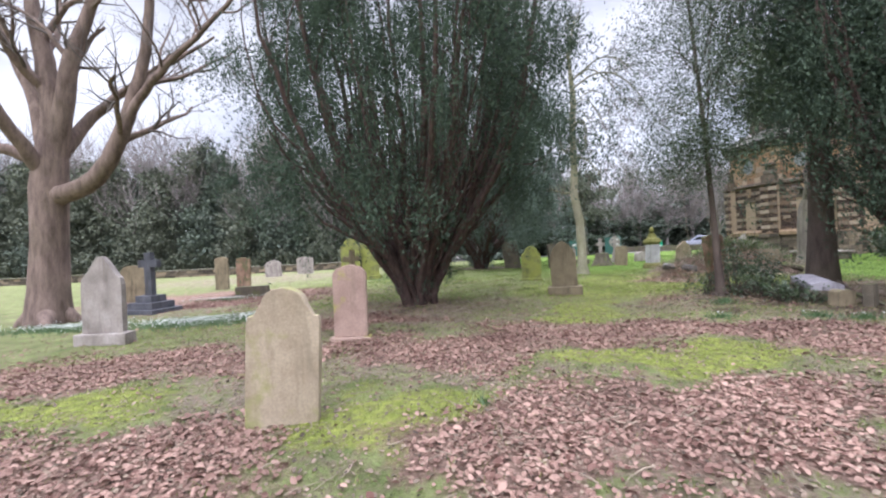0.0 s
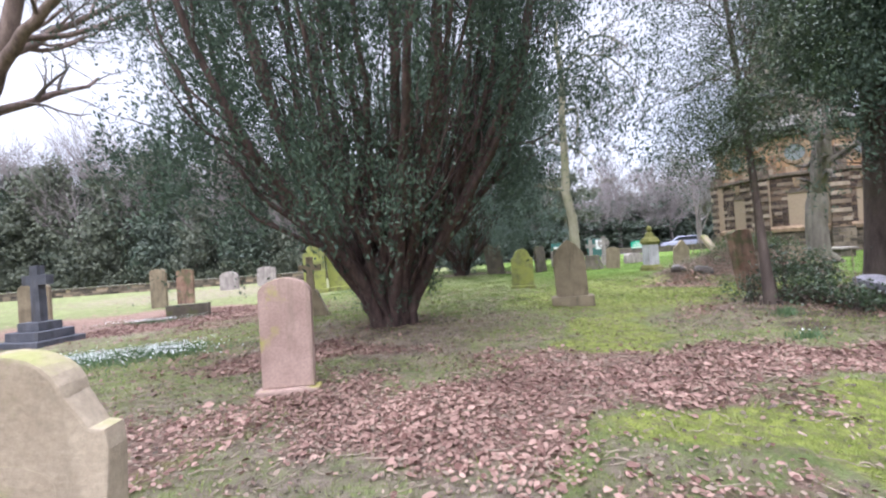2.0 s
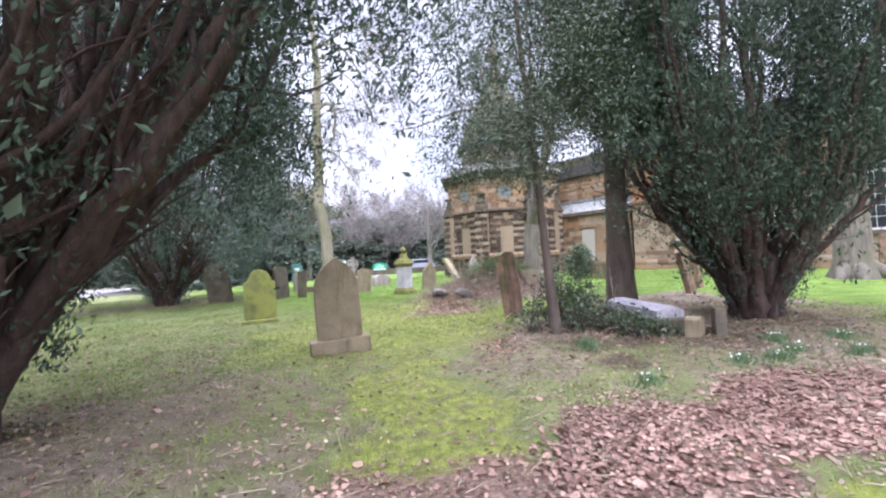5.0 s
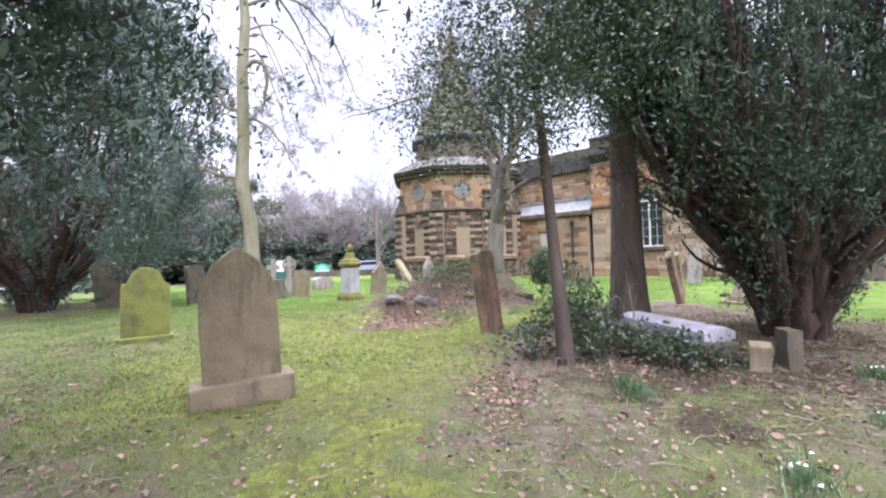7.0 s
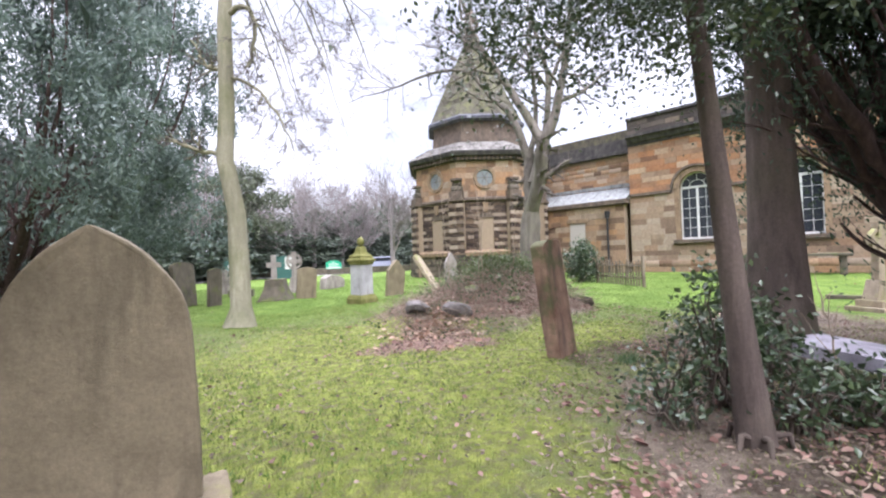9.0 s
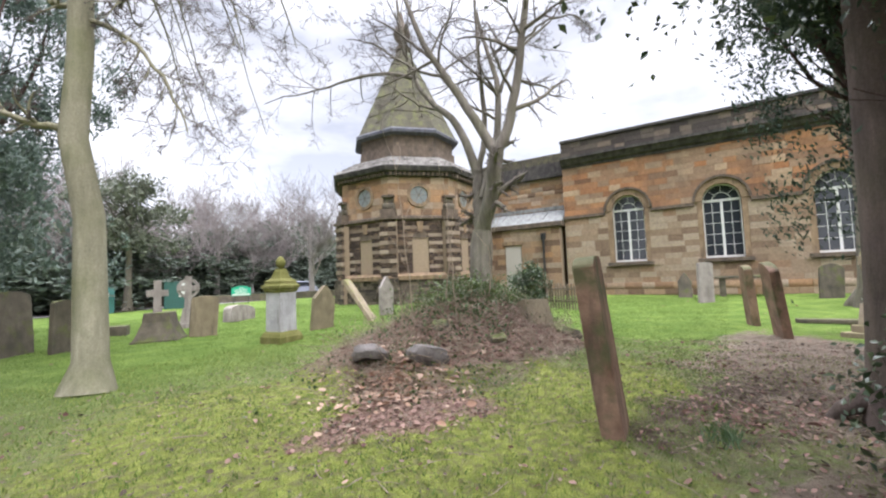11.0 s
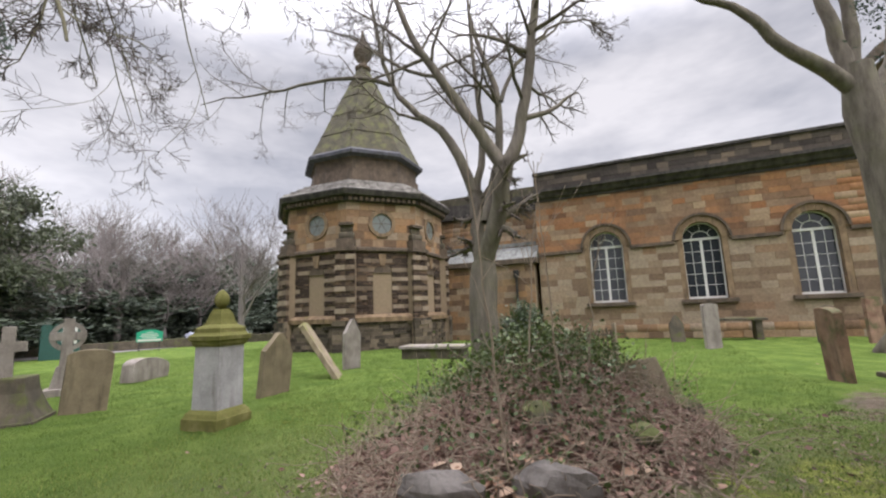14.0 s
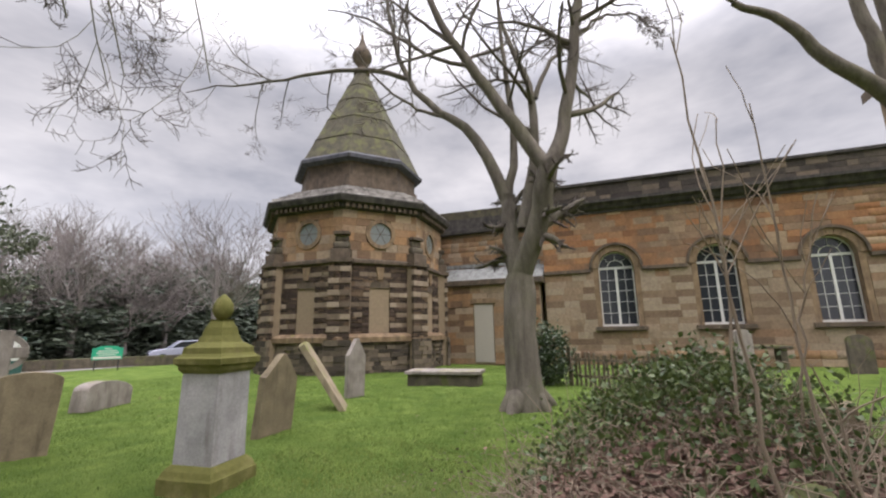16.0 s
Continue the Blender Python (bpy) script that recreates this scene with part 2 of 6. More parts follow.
M_SLATEROOF = stone("stone_slate", (0.055, 0.05, 0.036), (0.11, 0.10, 0.064), moss=(0.078, 0.08, 0.034), moss_at=0.54, stain=(0.035, 0.03, 0.025))
M_LEAD = stone("lead_sheet", (0.17, 0.175, 0.17), (0.30, 0.31, 0.30), moss=(0.2, 0.22, 0.15), moss_at=0.75)
M_STONE_BUFF = stone("buff_headstone", (0.24, 0.19, 0.13), (0.40, 0.33, 0.24), moss=(0.15, 0.15, 0.055), moss_at=0.55, stain=(0.17, 0.14, 0.10))
M_STONE_PINK = stone("pink_headstone", (0.25, 0.17, 0.14), (0.38, 0.27, 0.22), moss=(0.19, 0.18, 0.04), moss_at=0.6, stain=(0.16, 0.12, 0.09))
M_STONE_GREY = stone("grey_headstone", (0.22, 0.19, 0.17), (0.38, 0.34, 0.31), moss=(0.14, 0.14, 0.05), moss_at=0.66, stain=(0.12, 0.10, 0.09))
M_STONE_BROWN = stone("brown_headstone", (0.16, 0.13, 0.085), (0.27, 0.22, 0.145), moss=(0.12, 0.12, 0.04), moss_at=0.70, stain=(0.07, 0.06, 0.04))
M_STONE_MOSS = stone("mossy_headstone", (0.14, 0.15, 0.05), (0.24, 0.24, 0.10), moss=(0.17, 0.18, 0.045), moss_at=0.42, stain=(0.08, 0.08, 0.04))
M_STONE_DARK = stone("dark_headstone", (0.075, 0.065, 0.05), (0.16, 0.135, 0.10), moss=(0.07, 0.08, 0.025), moss_at=0.55)
M_STONE_RED = stone("red_sandstone", (0.15, 0.085, 0.058), (0.33, 0.215, 0.155), moss=(0.06, 0.065, 0.03), moss_at=0.5, stain=(0.05, 0.042, 0.034))
M_GRANITE = stone("dark_granite", (0.06, 0.062, 0.075), (0.13, 0.13, 0.15), moss_at=0.85)
M_MARBLE = stone("grey_marble", (0.32, 0.31, 0.31), (0.50, 0.48, 0.49), moss=(0.25, 0.24, 0.08), moss_at=0.72, stain=(0.16, 0.14, 0.13))
M_CAP = stone("mossy_cap", (0.20, 0.18, 0.07), (0.30, 0.27, 0.11), moss=(0.085, 0.085, 0.022), moss_at=0.42, stain=(0.06, 0.055, 0.03))
M_SLAB = stone("heap_slab", (0.085, 0.075, 0.068), (0.20, 0.18, 0.165), moss_at=0.9, stain=(0.07, 0.06, 0.05))
M_LID = stone("tomb_lid", (0.25, 0.23, 0.26), (0.42, 0.40, 0.44), moss_at=0.85, stain=(0.14, 0.13, 0.14))
M_ASPHALT = plain("asphalt", (0.26, 0.245, 0.24), 0.75, vary=0.12, scale=0.6)
M_KERB = plain("kerb_stone", (0.35, 0.32, 0.29), 0.9)
M_WALLSTONE, M_WALLSTONE_J = blocks_mat("road_wall", True, RUBBLE), blocks_mat("road_wall_joined", False, RUBBLE)
M_FRAME = plain("white_paint", (0.60, 0.60, 0.58), 0.5, vary=0.08)
M_IRON = plain("black_iron", (0.03, 0.03, 0.032), 0.5, 0.3)
M_WOOD = bark_mat("weathered_paling", (0.10, 0.08, 0.06), (0.26, 0.21, 0.16))
M_BARK_PINK = bark_mat("pinkish_bark", (0.085, 0.060, 0.051), (0.26, 0.19, 0.163), 0.1)
M_BARK_GREY = bark_mat("grey_bark", (0.085, 0.073, 0.06), (0.20, 0.175, 0.145), 0.3)
M_BARK_GREEN = bark_mat("greenish_bark", (0.16, 0.15, 0.10), (0.29, 0.27, 0.19), 0.55)
M_BARK_DARK = bark_mat("dark_bark", (0.055, 0.042, 0.036), (0.13, 0.10, 0.085), 0.15)
M_BARK_YEW = bark_mat("yew_bark", (0.030, 0.022, 0.020), (0.12, 0.080, 0.070), 0.05, 1.6)
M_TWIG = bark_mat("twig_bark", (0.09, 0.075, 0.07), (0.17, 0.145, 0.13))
# bark of the far bare trees, pale because haze is put into it
M_FARTWIG_HAZE = bark_mat("hazed_far_twigs", (0.19, 0.165, 0.16), (0.32, 0.285, 0.275))
M_YEW = leaf_mat("yew_needles", (0.040, 0.062, 0.044), (0.105, 0.145, 0.095), 0.65, 0.22, 0.15)
# needles whose bluish sheen is painted into a lighter base colour
M_YEW_SHEEN = leaf_mat("yew_needles_sheen", (0.085, 0.125, 0.105), (0.20, 0.255, 0.205), 0.45, 0.25, 0.5)
M_HOLLY = leaf_mat("holly_leaves", (0.03, 0.055, 0.026), (0.085, 0.12, 0.05), 0.3, 0.1, 0.6)
M_IVY = leaf_mat("ivy_leaves", (0.045, 0.075, 0.02), (0.13, 0.17, 0.05), 0.4, 0.15)
# far foliage: both greens are lightened to carry the haze of distance
M_FAR_HAZE = leaf_mat("hazed_evergreen", (0.085, 0.10, 0.07), (0.19, 0.205, 0.14), 0.6, 0.15)
M_FARDARK_HAZE = leaf_mat("hazed_dark_evergreen", (0.06, 0.08, 0.06), (0.135, 0.165, 0.115), 0.6, 0.15)
M_DEAD = leaf_mat("dead_leaves", (0.115, 0.056, 0.043), (0.43, 0.285, 0.225), 0.75, 0.15, 0.25)
M_GRASS = leaf_mat("grass_blades", (0.14, 0.18, 0.04), (0.33, 0.37, 0.10), 0.6, 0.3)
M_LAWN = leaf_mat("lawn_blades", (0.095, 0.16, 0.026), (0.19, 0.275, 0.056), 0.6, 0.3)
M_SNOWDROP = plain("snowdrop_petals", (0.75, 0.77, 0.74), 0.6, vary=0.05)
M_TWIGDEAD = plain("dry_stalks", (0.24, 0.19, 0.14), 0.9)
gl = Mat("window_glass", 0.08, 0, 0.5)
gl.colour(gl.mix(gl.noise(1.2, 3), (0.02, 0.022, 0.028), (0.05, 0.055, 0.065)))
M_GLASS = gl.m


# ---- mesh helpers ----
def link_mesh(name, me, material, parent=None, label=""):
    ob = new(name, me)
    if material and not me.materials:
        me.materials.append(material)
    if parent is not None:
        ob.parent = parent
    if label:
        ob["label"] = label
    return ob


def part(name, bm, material, parent=None, label="", smooth=False):
    me = bpy.data.meshes.new(name)
    bm.to_mesh(me)
    bm.free()
    if smooth:
        me.polygons.foreach_set("use_smooth", [True] * len(me.polygons))
    return link_mesh(name, me, material, parent, label)


def fast(name, verts, faces, material, parent=None, label="", smooth=False):
    """Many faces of one vertex count, as arrays."""
    verts, faces = np.asarray(verts, np.float32), np.asarray(faces, np.int32)
    me = bpy.data.meshes.new(name)
    n, k = faces.shape
    me.vertices.add(len(verts))
    me.vertices.foreach_set("co", verts.ravel())
    me.loops.add(n * k)
    me.loops.foreach_set("vertex_index", faces.ravel())
    me.polygons.add(n)
    me.polygons.foreach_set("loop_start", np.arange(0, n * k, k, dtype=np.int32))
    if smooth:
        me.polygons.foreach_set("use_smooth", np.ones(n, bool))
    me.update(calc_edges=True)
    return link_mesh(name, me, material, parent, label)


def empty(name, m, label, category, group="", kind=""):
    ob = new(name)
    ob.matrix_world = m
    return tagged(ob, label, category, group, kind)


def box(x0, x1, y0, y1, z0, z1, bevel=0.0, bm=None):
    bm = bm or bmesh.new()
    r = bmesh.ops.create_cube(bm, size=1, matrix=Matrix.LocRotScale(((x0 + x1) / 2, (y0 + y1) / 2, (z0 + z1) / 2), None, (x1 - x0, y1 - y0, z1 - z0)))
    if bevel:
        es = {e for v in r["verts"] for e in v.link_edges}
        bmesh.ops.bevel(bm, geom=list(es), offset=bevel, segments=2, affect="EDGES", profile=0.6)
    return bm


def prism(outline, y0, y1, bevel=0.0, bm=None):
    """An upright outline in x and z, thick from y0 to y1."""
    bm = bm or bmesh.new()
    a = [bm.verts.new((x, y0, z)) for x, z in outline]
    b = [bm.verts.new((x, y1, z)) for x, z in outline]
    n = len(a)
    f = [bm.faces.new(a), bm.faces.new(b[::-1])]
    for k in range(n):
        f.append(bm.faces.new((a[k], b[k], b[(k + 1) % n], a[(k + 1) % n])))
    bmesh.ops.recalc_face_normals(bm, faces=bm.faces)
    if bevel:
        es = [e for q in f[:2] for e in q.edges]
        bmesh.ops.bevel(bm, geom=es, offset=bevel, segments=2, affect="EDGES", profile=0.6)
    return bm


def lathe(profile, sides=16, turn=0.0, bm=None, centre=(0, 0)):
    """A profile of (radius, z) turned round the upright axis; few sides make a polygon."""
    bm = bm or bmesh.new()
    rings = []
    for r, z in profile:
        rings.append([bm.verts.new((centre[0] + r * math.cos(turn + 2 * math.pi * k / sides), centre[1] + r * math.sin(turn + 2 * math.pi * k / sides), z)) for k in range(sides)])
    for p, q in zip(rings, rings[1:]):
        for k in range(sides):
            bm.faces.new((p[k], p[(k + 1) % sides], q[(k + 1) % sides], q[k]))
    bm.faces.new(rings[0][::-1])
    bm.faces.new(rings[-1])
    return bm


def roughen(bm, amount, scale=3.0, seed=0.0):
    for v in bm.verts:
        n = noise.noise_vector(v.co * scale + Vector((seed, seed * 1.7, 0)))
        v.co += n * amount
    return bm


AXES = np.array([[1, 0, 0], [0, 1, 0], [0, 0, 1], [0.6, 0.8, 0], [0.8, -0.6, 0], [0, 0.6, 0.8], [0.6, 0, -0.8]], float)


def tubes(branches, sides=6):
    """Tapered round branches, each a list of (point, radius), as one set of arrays."""
    V, F, base = [], [], 0
    ang = np.linspace(0, 2 * np.pi, sides, endpoint=False)
    for pts, rad in branches:
        pts, rad = np.asarray(pts, float), np.asarray(rad, float)
        tan = np.gradient(pts, axis=0)
        tan /= np.linalg.norm(tan, axis=1, keepdims=True) + 1e-9
        ref = AXES[np.argmin(np.abs(tan @ AXES.T).max(0))][None]
        u = np.cross(tan, ref)
        u /= np.linalg.norm(u, axis=1, keepdims=True) + 1e-9
        w = np.cross(tan, u)
        ring = pts[:, None] + rad[:, None, None] * (np.cos(ang)[None, :, None] * u[:, None] + np.sin(ang)[None, :, None] * w[:, None])
        n = len(pts)
        V.append(ring.reshape(-1, 3))
        i = base + np.arange(n - 1)[:, None] * sides + np.arange(sides)[None]
        j = base + np.arange(n - 1)[:, None] * sides + (np.arange(sides)[None] + 1) % sides
        F.append(np.stack([i, j, j + sides, i + sides], -1).reshape(-1, 4))
        base += n * sides
    return np.concatenate(V), np.concatenate(F)


def unit(v):
    return v / (np.linalg.norm(v, axis=-1, keepdims=True) + 1e-9)


def sprays(rng, centres, size, length=2.0, spread=(0, 0, 0), tilt=None, fold=0.25):
    """Small folded leaves (two quads each would be wasteful: one kite of two triangles) at the given centres."""
    n = len(centres)
    d = rng.normal(size=(n, 3))
    if tilt is not None:
        d = d * 0.8 + tilt
    d = unit(d)
    s = unit(np.cross(d, rng.normal(size=(n, 3))))
    k = size * rng.uniform(0.6, 1.3, (n, 1))
    up = np.cross(d, s) * k * fold
    a, b = centres - d * k * length / 2, centres + d * k * length / 2
    m = centres - d * k * 0.15
    V = np.stack([a, m + s * k / 2 + up, b, m - s * k / 2 + up], 1).reshape(-1, 3)
    i = np.arange(n)[:, None] * 4
    F = np.concatenate([i + np.array([[0, 1, 2]]), i + np.array([[0, 2, 3]])])
    return V, F


# ---- the lie of the land ----
def ellipse(x, y, cx, cy, rx, ry, turn=0.0):
    c, s = math.cos(radians(turn)), math.sin(radians(turn))
    wx = 0.28 * np.sin(2.6 * y + 1.1 * np.sin(1.9 * x)) + 0.13 * np.sin(6.1 * y + 2.2 * x) + 0.07 * np.sin(13 * x - 9 * y)
    wy = 0.28 * np.sin(2.3 * x + 1.3 * np.sin(2.1 * y) + 2.0) + 0.13 * np.sin(5.7 * x - 2.9 * y) + 0.07 * np.sin(12 * y + 10 * x)
    x, y = x + wx, y + wy
    u, v = (x - cx) * c + (y - cy) * s, -(x - cx) * s + (y - cy) * c
    return np.clip(1.35 - np.sqrt((u / rx) ** 2 + (v / ry) ** 2), 0, 1)


def wave(x, y):
    return 0.030 * np.sin(0.9 * x + 1.3) * np.sin(0.8 * y + 0.4) + 0.016 * np.sin(2.3 * x + 0.7 * y) + 0.011 * np.sin(3.1 * y - 1.9 * x + 2.0)


HEAP = (11.3, 15.95)


def heap(x, y):
    u, v = x - HEAP[0], y - HEAP[1]
    c, s = math.cos(radians(-18)), math.sin(radians(-18))
    p, q = u * c + v * s, -u * s + v * c
    d = np.sqrt((p / np.where(p < 0, 3.5, 2.3)) ** 2 + (q / np.where(q < 0, 2.1, 1.7)) ** 2)
    return 1.18 * np.clip(1 - d ** 1.2, 0, 1) ** 1.1


def land(x, y):
    x, y = np.asarray(x, float), np.asarray(y, float)
    fade = np.clip(1 - np.hypot(x - 8, y - 14) / 60, 0, 1)
    mound = 0.07 * np.exp(-((x + 0.4) ** 2 + (y - 4.2) ** 2) / 1.2) + 0.06 * np.exp(-((x - 2.6) ** 2 + (y - 6.2) ** 2) / 1.5) + 0.16 * np.exp(-((x + 0.7) ** 2 + (y - 11.05) ** 2) / 1.2)
    return -0.12 + fade * wave(x, y) + mound


def gz(x, y):
    return float(land(x, y))


def cover(x, y):
    """Weights of moss, bare earth and fallen leaves."""
    lit = np.zeros_like(x)
    for e in ((1.9, 3.6, 2.6, 1.2, 8), (-4.6, 6.3, 3.0, 1.1, 0), (-3.0, 2.6, 2.2, 1.6, 0), (-0.2, 6.6, 2.0, 1.2, -10), (3.9, 7.2, 3.6, 0.85, -14), (2.5, 6.9, 2.2, 1.0, 0),
              (1.2, 1.0, 3.0, 1.6, 0), (6.6, 5.4, 2.4, 1.4, -20), (8.15, 15.2, 1.5, 0.8, 30), (8.8, 10.6, 3.2, 1.9, 20.5), (-9.0, 16.5, 5.5, 3.5, 0), (-2.5, 9.4, 2.0, 0.8, 0), (5.9, 10.6, 1.6, 1.0, 60.5)):
        lit = np.maximum(lit, ellipse(x, y, *e) * (0.36 if e[4] in (20.5, 60.5) else 1.0))
    moss = np.zeros_like(x)
    for e in ((-0.5, 4.1, 1.25, 0.75, 15), (3.3, 5.4, 2.3, 0.65, -5), (-5.6, 4.6, 2.6, 0.7, 0), (-3.4, 6.0, 1.4, 0.4, 0), (3.0, 9.3, 0.9, 2.6, -30), (6.0, 14.5, 4.6, 3.2, 40), (9.5, 13.3, 2.4, 0.9, 0), (4.6, 5.4, 0.9, 0.5, 0)):
        moss = np.maximum(moss, ellipse(x, y, *e))
    ear = np.zeros_like(x)
    for e in ((-1.0, 10.6, 3.6, 2.8, 0), (1.0, 9.0, 3.4, 1.7, 0), (10.5, 8.6, 5.4, 3.0, 25), (13.2, 11.2, 3.0, 1.6, -10), (-2.0, 6.0, 9.0, 5.0, 0), (-9, 15, 9, 7, 0), (3.2, 13.8, 2.4, 0.7, 20), (2.5, 28, 5, 2.2, 0), (6.5, 7.0, 4.0, 2.2, 0), (3.5, 2.5, 6, 4.5, 0), (7.2, 10.8, 2.0, 1.6, 0), (2.2, 12.2, 2.6, 3.0, 20), (5.2, 9.8, 2.4, 1.8, 30), (-13, 28, 15, 10, 0), (10.8, 11.4, 2.6, 1.3, 0)):
        ear = np.maximum(ear, (0.52 if e[2] >= 6 or e[0] in (2.2, 5.2, 1.0, 6.5) else 0.8) * ellipse(x, y, *e))
    hp = heap(x, y)
    ear = np.maximum(ear, np.clip(hp * 4, 0, 1))
    lit = np.maximum(lit, np.clip(hp * 2.5, 0, 0.9))
    ear = np.where(moss > 0.35, ear * 0.35, ear)
    return moss, ear, lit


near_x, near_y = np.arange(-16, 34.01, 0.16), np.arange(-4, 40.01, 0.16)
gx = np.concatenate([[-900, -400, -200, -120, -80, -60, -45, -35, -28, -22, -18], near_x, [36, 39, 43, 50, 60, 80, 120, 200, 400, 900]])
gy = np.concatenate([[-900, -300, -120, -60, -30, -18, -11, -7], near_y, [42, 45, 50, 56, 64, 75, 90, 120, 200, 400, 900]])
XX, YY = np.meshgrid(gx, gy, indexing="ij")
ZZ = land(XX, YY) + heap(XX, YY)
rg = np.random.default_rng(5)
ZZ = ZZ + np.where((np.abs(XX - 9) < 25) & (np.abs(YY - 18) < 22), rg.normal(0, 0.006, XX.shape), 0)
nx, ny = len(gx), len(gy)
gi = (np.arange(nx - 1)[:, None] * ny + np.arange(ny - 1)[None]).ravel()
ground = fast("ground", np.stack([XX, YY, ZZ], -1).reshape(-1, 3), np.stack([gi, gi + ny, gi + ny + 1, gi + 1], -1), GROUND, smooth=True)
tagged(ground, "churchyard ground of turf, moss, bare earth and leaf litter", "ground", kind="structure")
lawn_w = np.clip((YY - 15.5) / 5, 0, 1) * np.clip((XX - 3.0) / 4, 0, 1) + np.clip((XX - 10.5) / 4, 0, 1)
for key, values in zip(("moss", "earth", "litter", "lawn"), (*cover(XX, YY), np.clip(lawn_w, 0, 1))):
    at = ground.data.attributes.new(key, "FLOAT", "POINT")
    at.data.foreach_set("value", values.ravel().astype(np.float32))
# mould patches that also paint tree shade round yews, hollies and tomb
shaded_mould_w = np.zeros_like(XX)
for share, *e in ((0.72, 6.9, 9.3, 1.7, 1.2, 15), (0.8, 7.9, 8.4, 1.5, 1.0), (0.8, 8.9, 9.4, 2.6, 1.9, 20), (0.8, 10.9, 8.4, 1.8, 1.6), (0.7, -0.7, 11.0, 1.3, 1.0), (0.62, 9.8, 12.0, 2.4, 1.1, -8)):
    shaded_mould_w = np.maximum(shaded_mould_w, share * ellipse(XX, YY, *e))
at = ground.data.attributes.new("shaded_mould", "FLOAT", "POINT")
at.data.foreach_set("value", shaded_mould_w.ravel().astype(np.float32))


# ---- masonry ----
def unit_block():
    c, d = 0.012, 0.03
    V = [(-.5, .5, -.5), (.5, .5, -.5), (.5, .5, .5), (-.5, .5, .5), (-.5, -.5 + d, -.5), (.5, -.5 + d, -.5), (.5, -.5 + d, .5), (-.5, -.5 + d, .5),
         (-.5 + c, -.5, -.5 + c), (.5 - c, -.5, -.5 + c), (.5 - c, -.5, .5 - c), (-.5 + c, -.5, .5 - c)]
    F = [(8, 9, 10, 11), (4, 5, 9, 8), (5, 6, 10, 9), (6, 7, 11, 10), (7, 4, 8, 11), (0, 1, 5, 4), (1, 2, 6, 5), (2, 3, 7, 6), (3, 0, 4, 7)]
    return np.array(V), np.array(F)


UB_V, UB_F = unit_block()
BLOCK_MESHES = {}


def block_mesh(material):
    if material.name not in BLOCK_MESHES:
        me = bpy.data.meshes.new("block_" + material.name)
        me.from_pydata(UB_V.tolist(), [], UB_F.tolist())
        me.materials.append(material)
        BLOCK_MESHES[material.name] = me
    return BLOCK_MESHES[material.name]


PENDING = []  # blocks wait here and are laid at the end of the file


def lay(parent, name, blocks, mat_each, mat_joined, most=300, key=None):
    """blocks: (x, y, z, length, depth, height) in the parent's own axes; the outer face looks to -y."""
    PENDING.append((parent, name, list(blocks), mat_each, mat_joined, most, key))


def lay_now(parent, name, blocks, mat_each, mat_joined, most, key):
    if key:
        blocks = sorted(blocks, key=key)
    me = block_mesh(mat_each)
    for x, y, z, l, d, h in blocks[:most]:
        ob = new(name, me)
        ob.parent = parent
        ob.location, ob.scale = (x, y, z), (l, d, h)
    rest = np.array(blocks[most:])
    if len(rest):
        V = UB_V[None] * rest[:, None, 3:6] + rest[:, None, 0:3]
        F = UB_F[None] + (np.arange(len(rest)) * len(UB_V))[:, None, None]
        ob = fast(name + "s_beyond", V.reshape(-1, 3), F.reshape(-1, 4), mat_joined, parent)
        ob["kind"] = "stuff"


def courses(rng, x0, x1, z0, z1, hgt, lmin, lmax, gaps=None, face=0.0, depth=0.14, joint=0.008, uneven=0.008):
    """Courses of blocks between x0 and x1; gaps(z) gives the stretches left open."""
    out, z = [], z0
    while z < z1 - 0.04:
        h = min(hgt * rng.uniform(0.85, 1.15), z1 - z)
        if z1 - z - h < hgt * 0.4:
            h = z1 - z
        runs, a = [], x0
        for p, q in sorted(gaps(z, z + h) if gaps else []):
            if p > a:
                runs.append((a, min(p, x1)))
            a = max(a, q)
        if a < x1:
            runs.append((a, x1))
        for p, q in runs:
            x = p
            while x < q - 0.02:
                l = rng.uniform(lmin, lmax)
                if q - x - l < lmin * 0.6:
                    l = q - x
                off = rng.normal(0, uneven)
                out.append(((x + min(x + l, q)) / 2, face + depth / 2 + off, z + h / 2, max(l - joint, 0.03), depth, h - joint))
                x += l
        z += h
    return out


# ---- the church: nave ----
def basis(origin, along):
    """A frame whose x runs along the wall, whose y goes into it and whose z is up."""
    u = Vector((along[0], along[1], 0)).normalized()
    v = Vector((-u.y, u.x, 0))
    return Matrix(((u.x, v.x, 0, origin[0]), (u.y, v.y, 0, origin[1]), (0, 0, 1, origin[2]), (0, 0, 0, 1)))


NAVE = basis((28.58, 19.66, 0.0), (0.03, -1.0))
NAVE_LEN, NAVE_WALL, PARAPET = 30.0, 7.75, 8.95
WINDOWS = (3.42, 7.68, 11.92, 16.2, 20.5, 24.8)
HALF, SILL, SPRING = 0.80, 1.68, 4.52
church = empty("church", NAVE, "sandstone church with an arcaded nave and an octagonal end chapel", "church")


def arch(cx, half, sill, spring, r, steps=14):
    pts = [(cx - half, sill), (cx + half, sill)]
    for k in range(steps + 1):
        a = math.pi * k / steps
        pts.append((cx + r * math.cos(a), spring + r * math.sin(a)))
    return pts


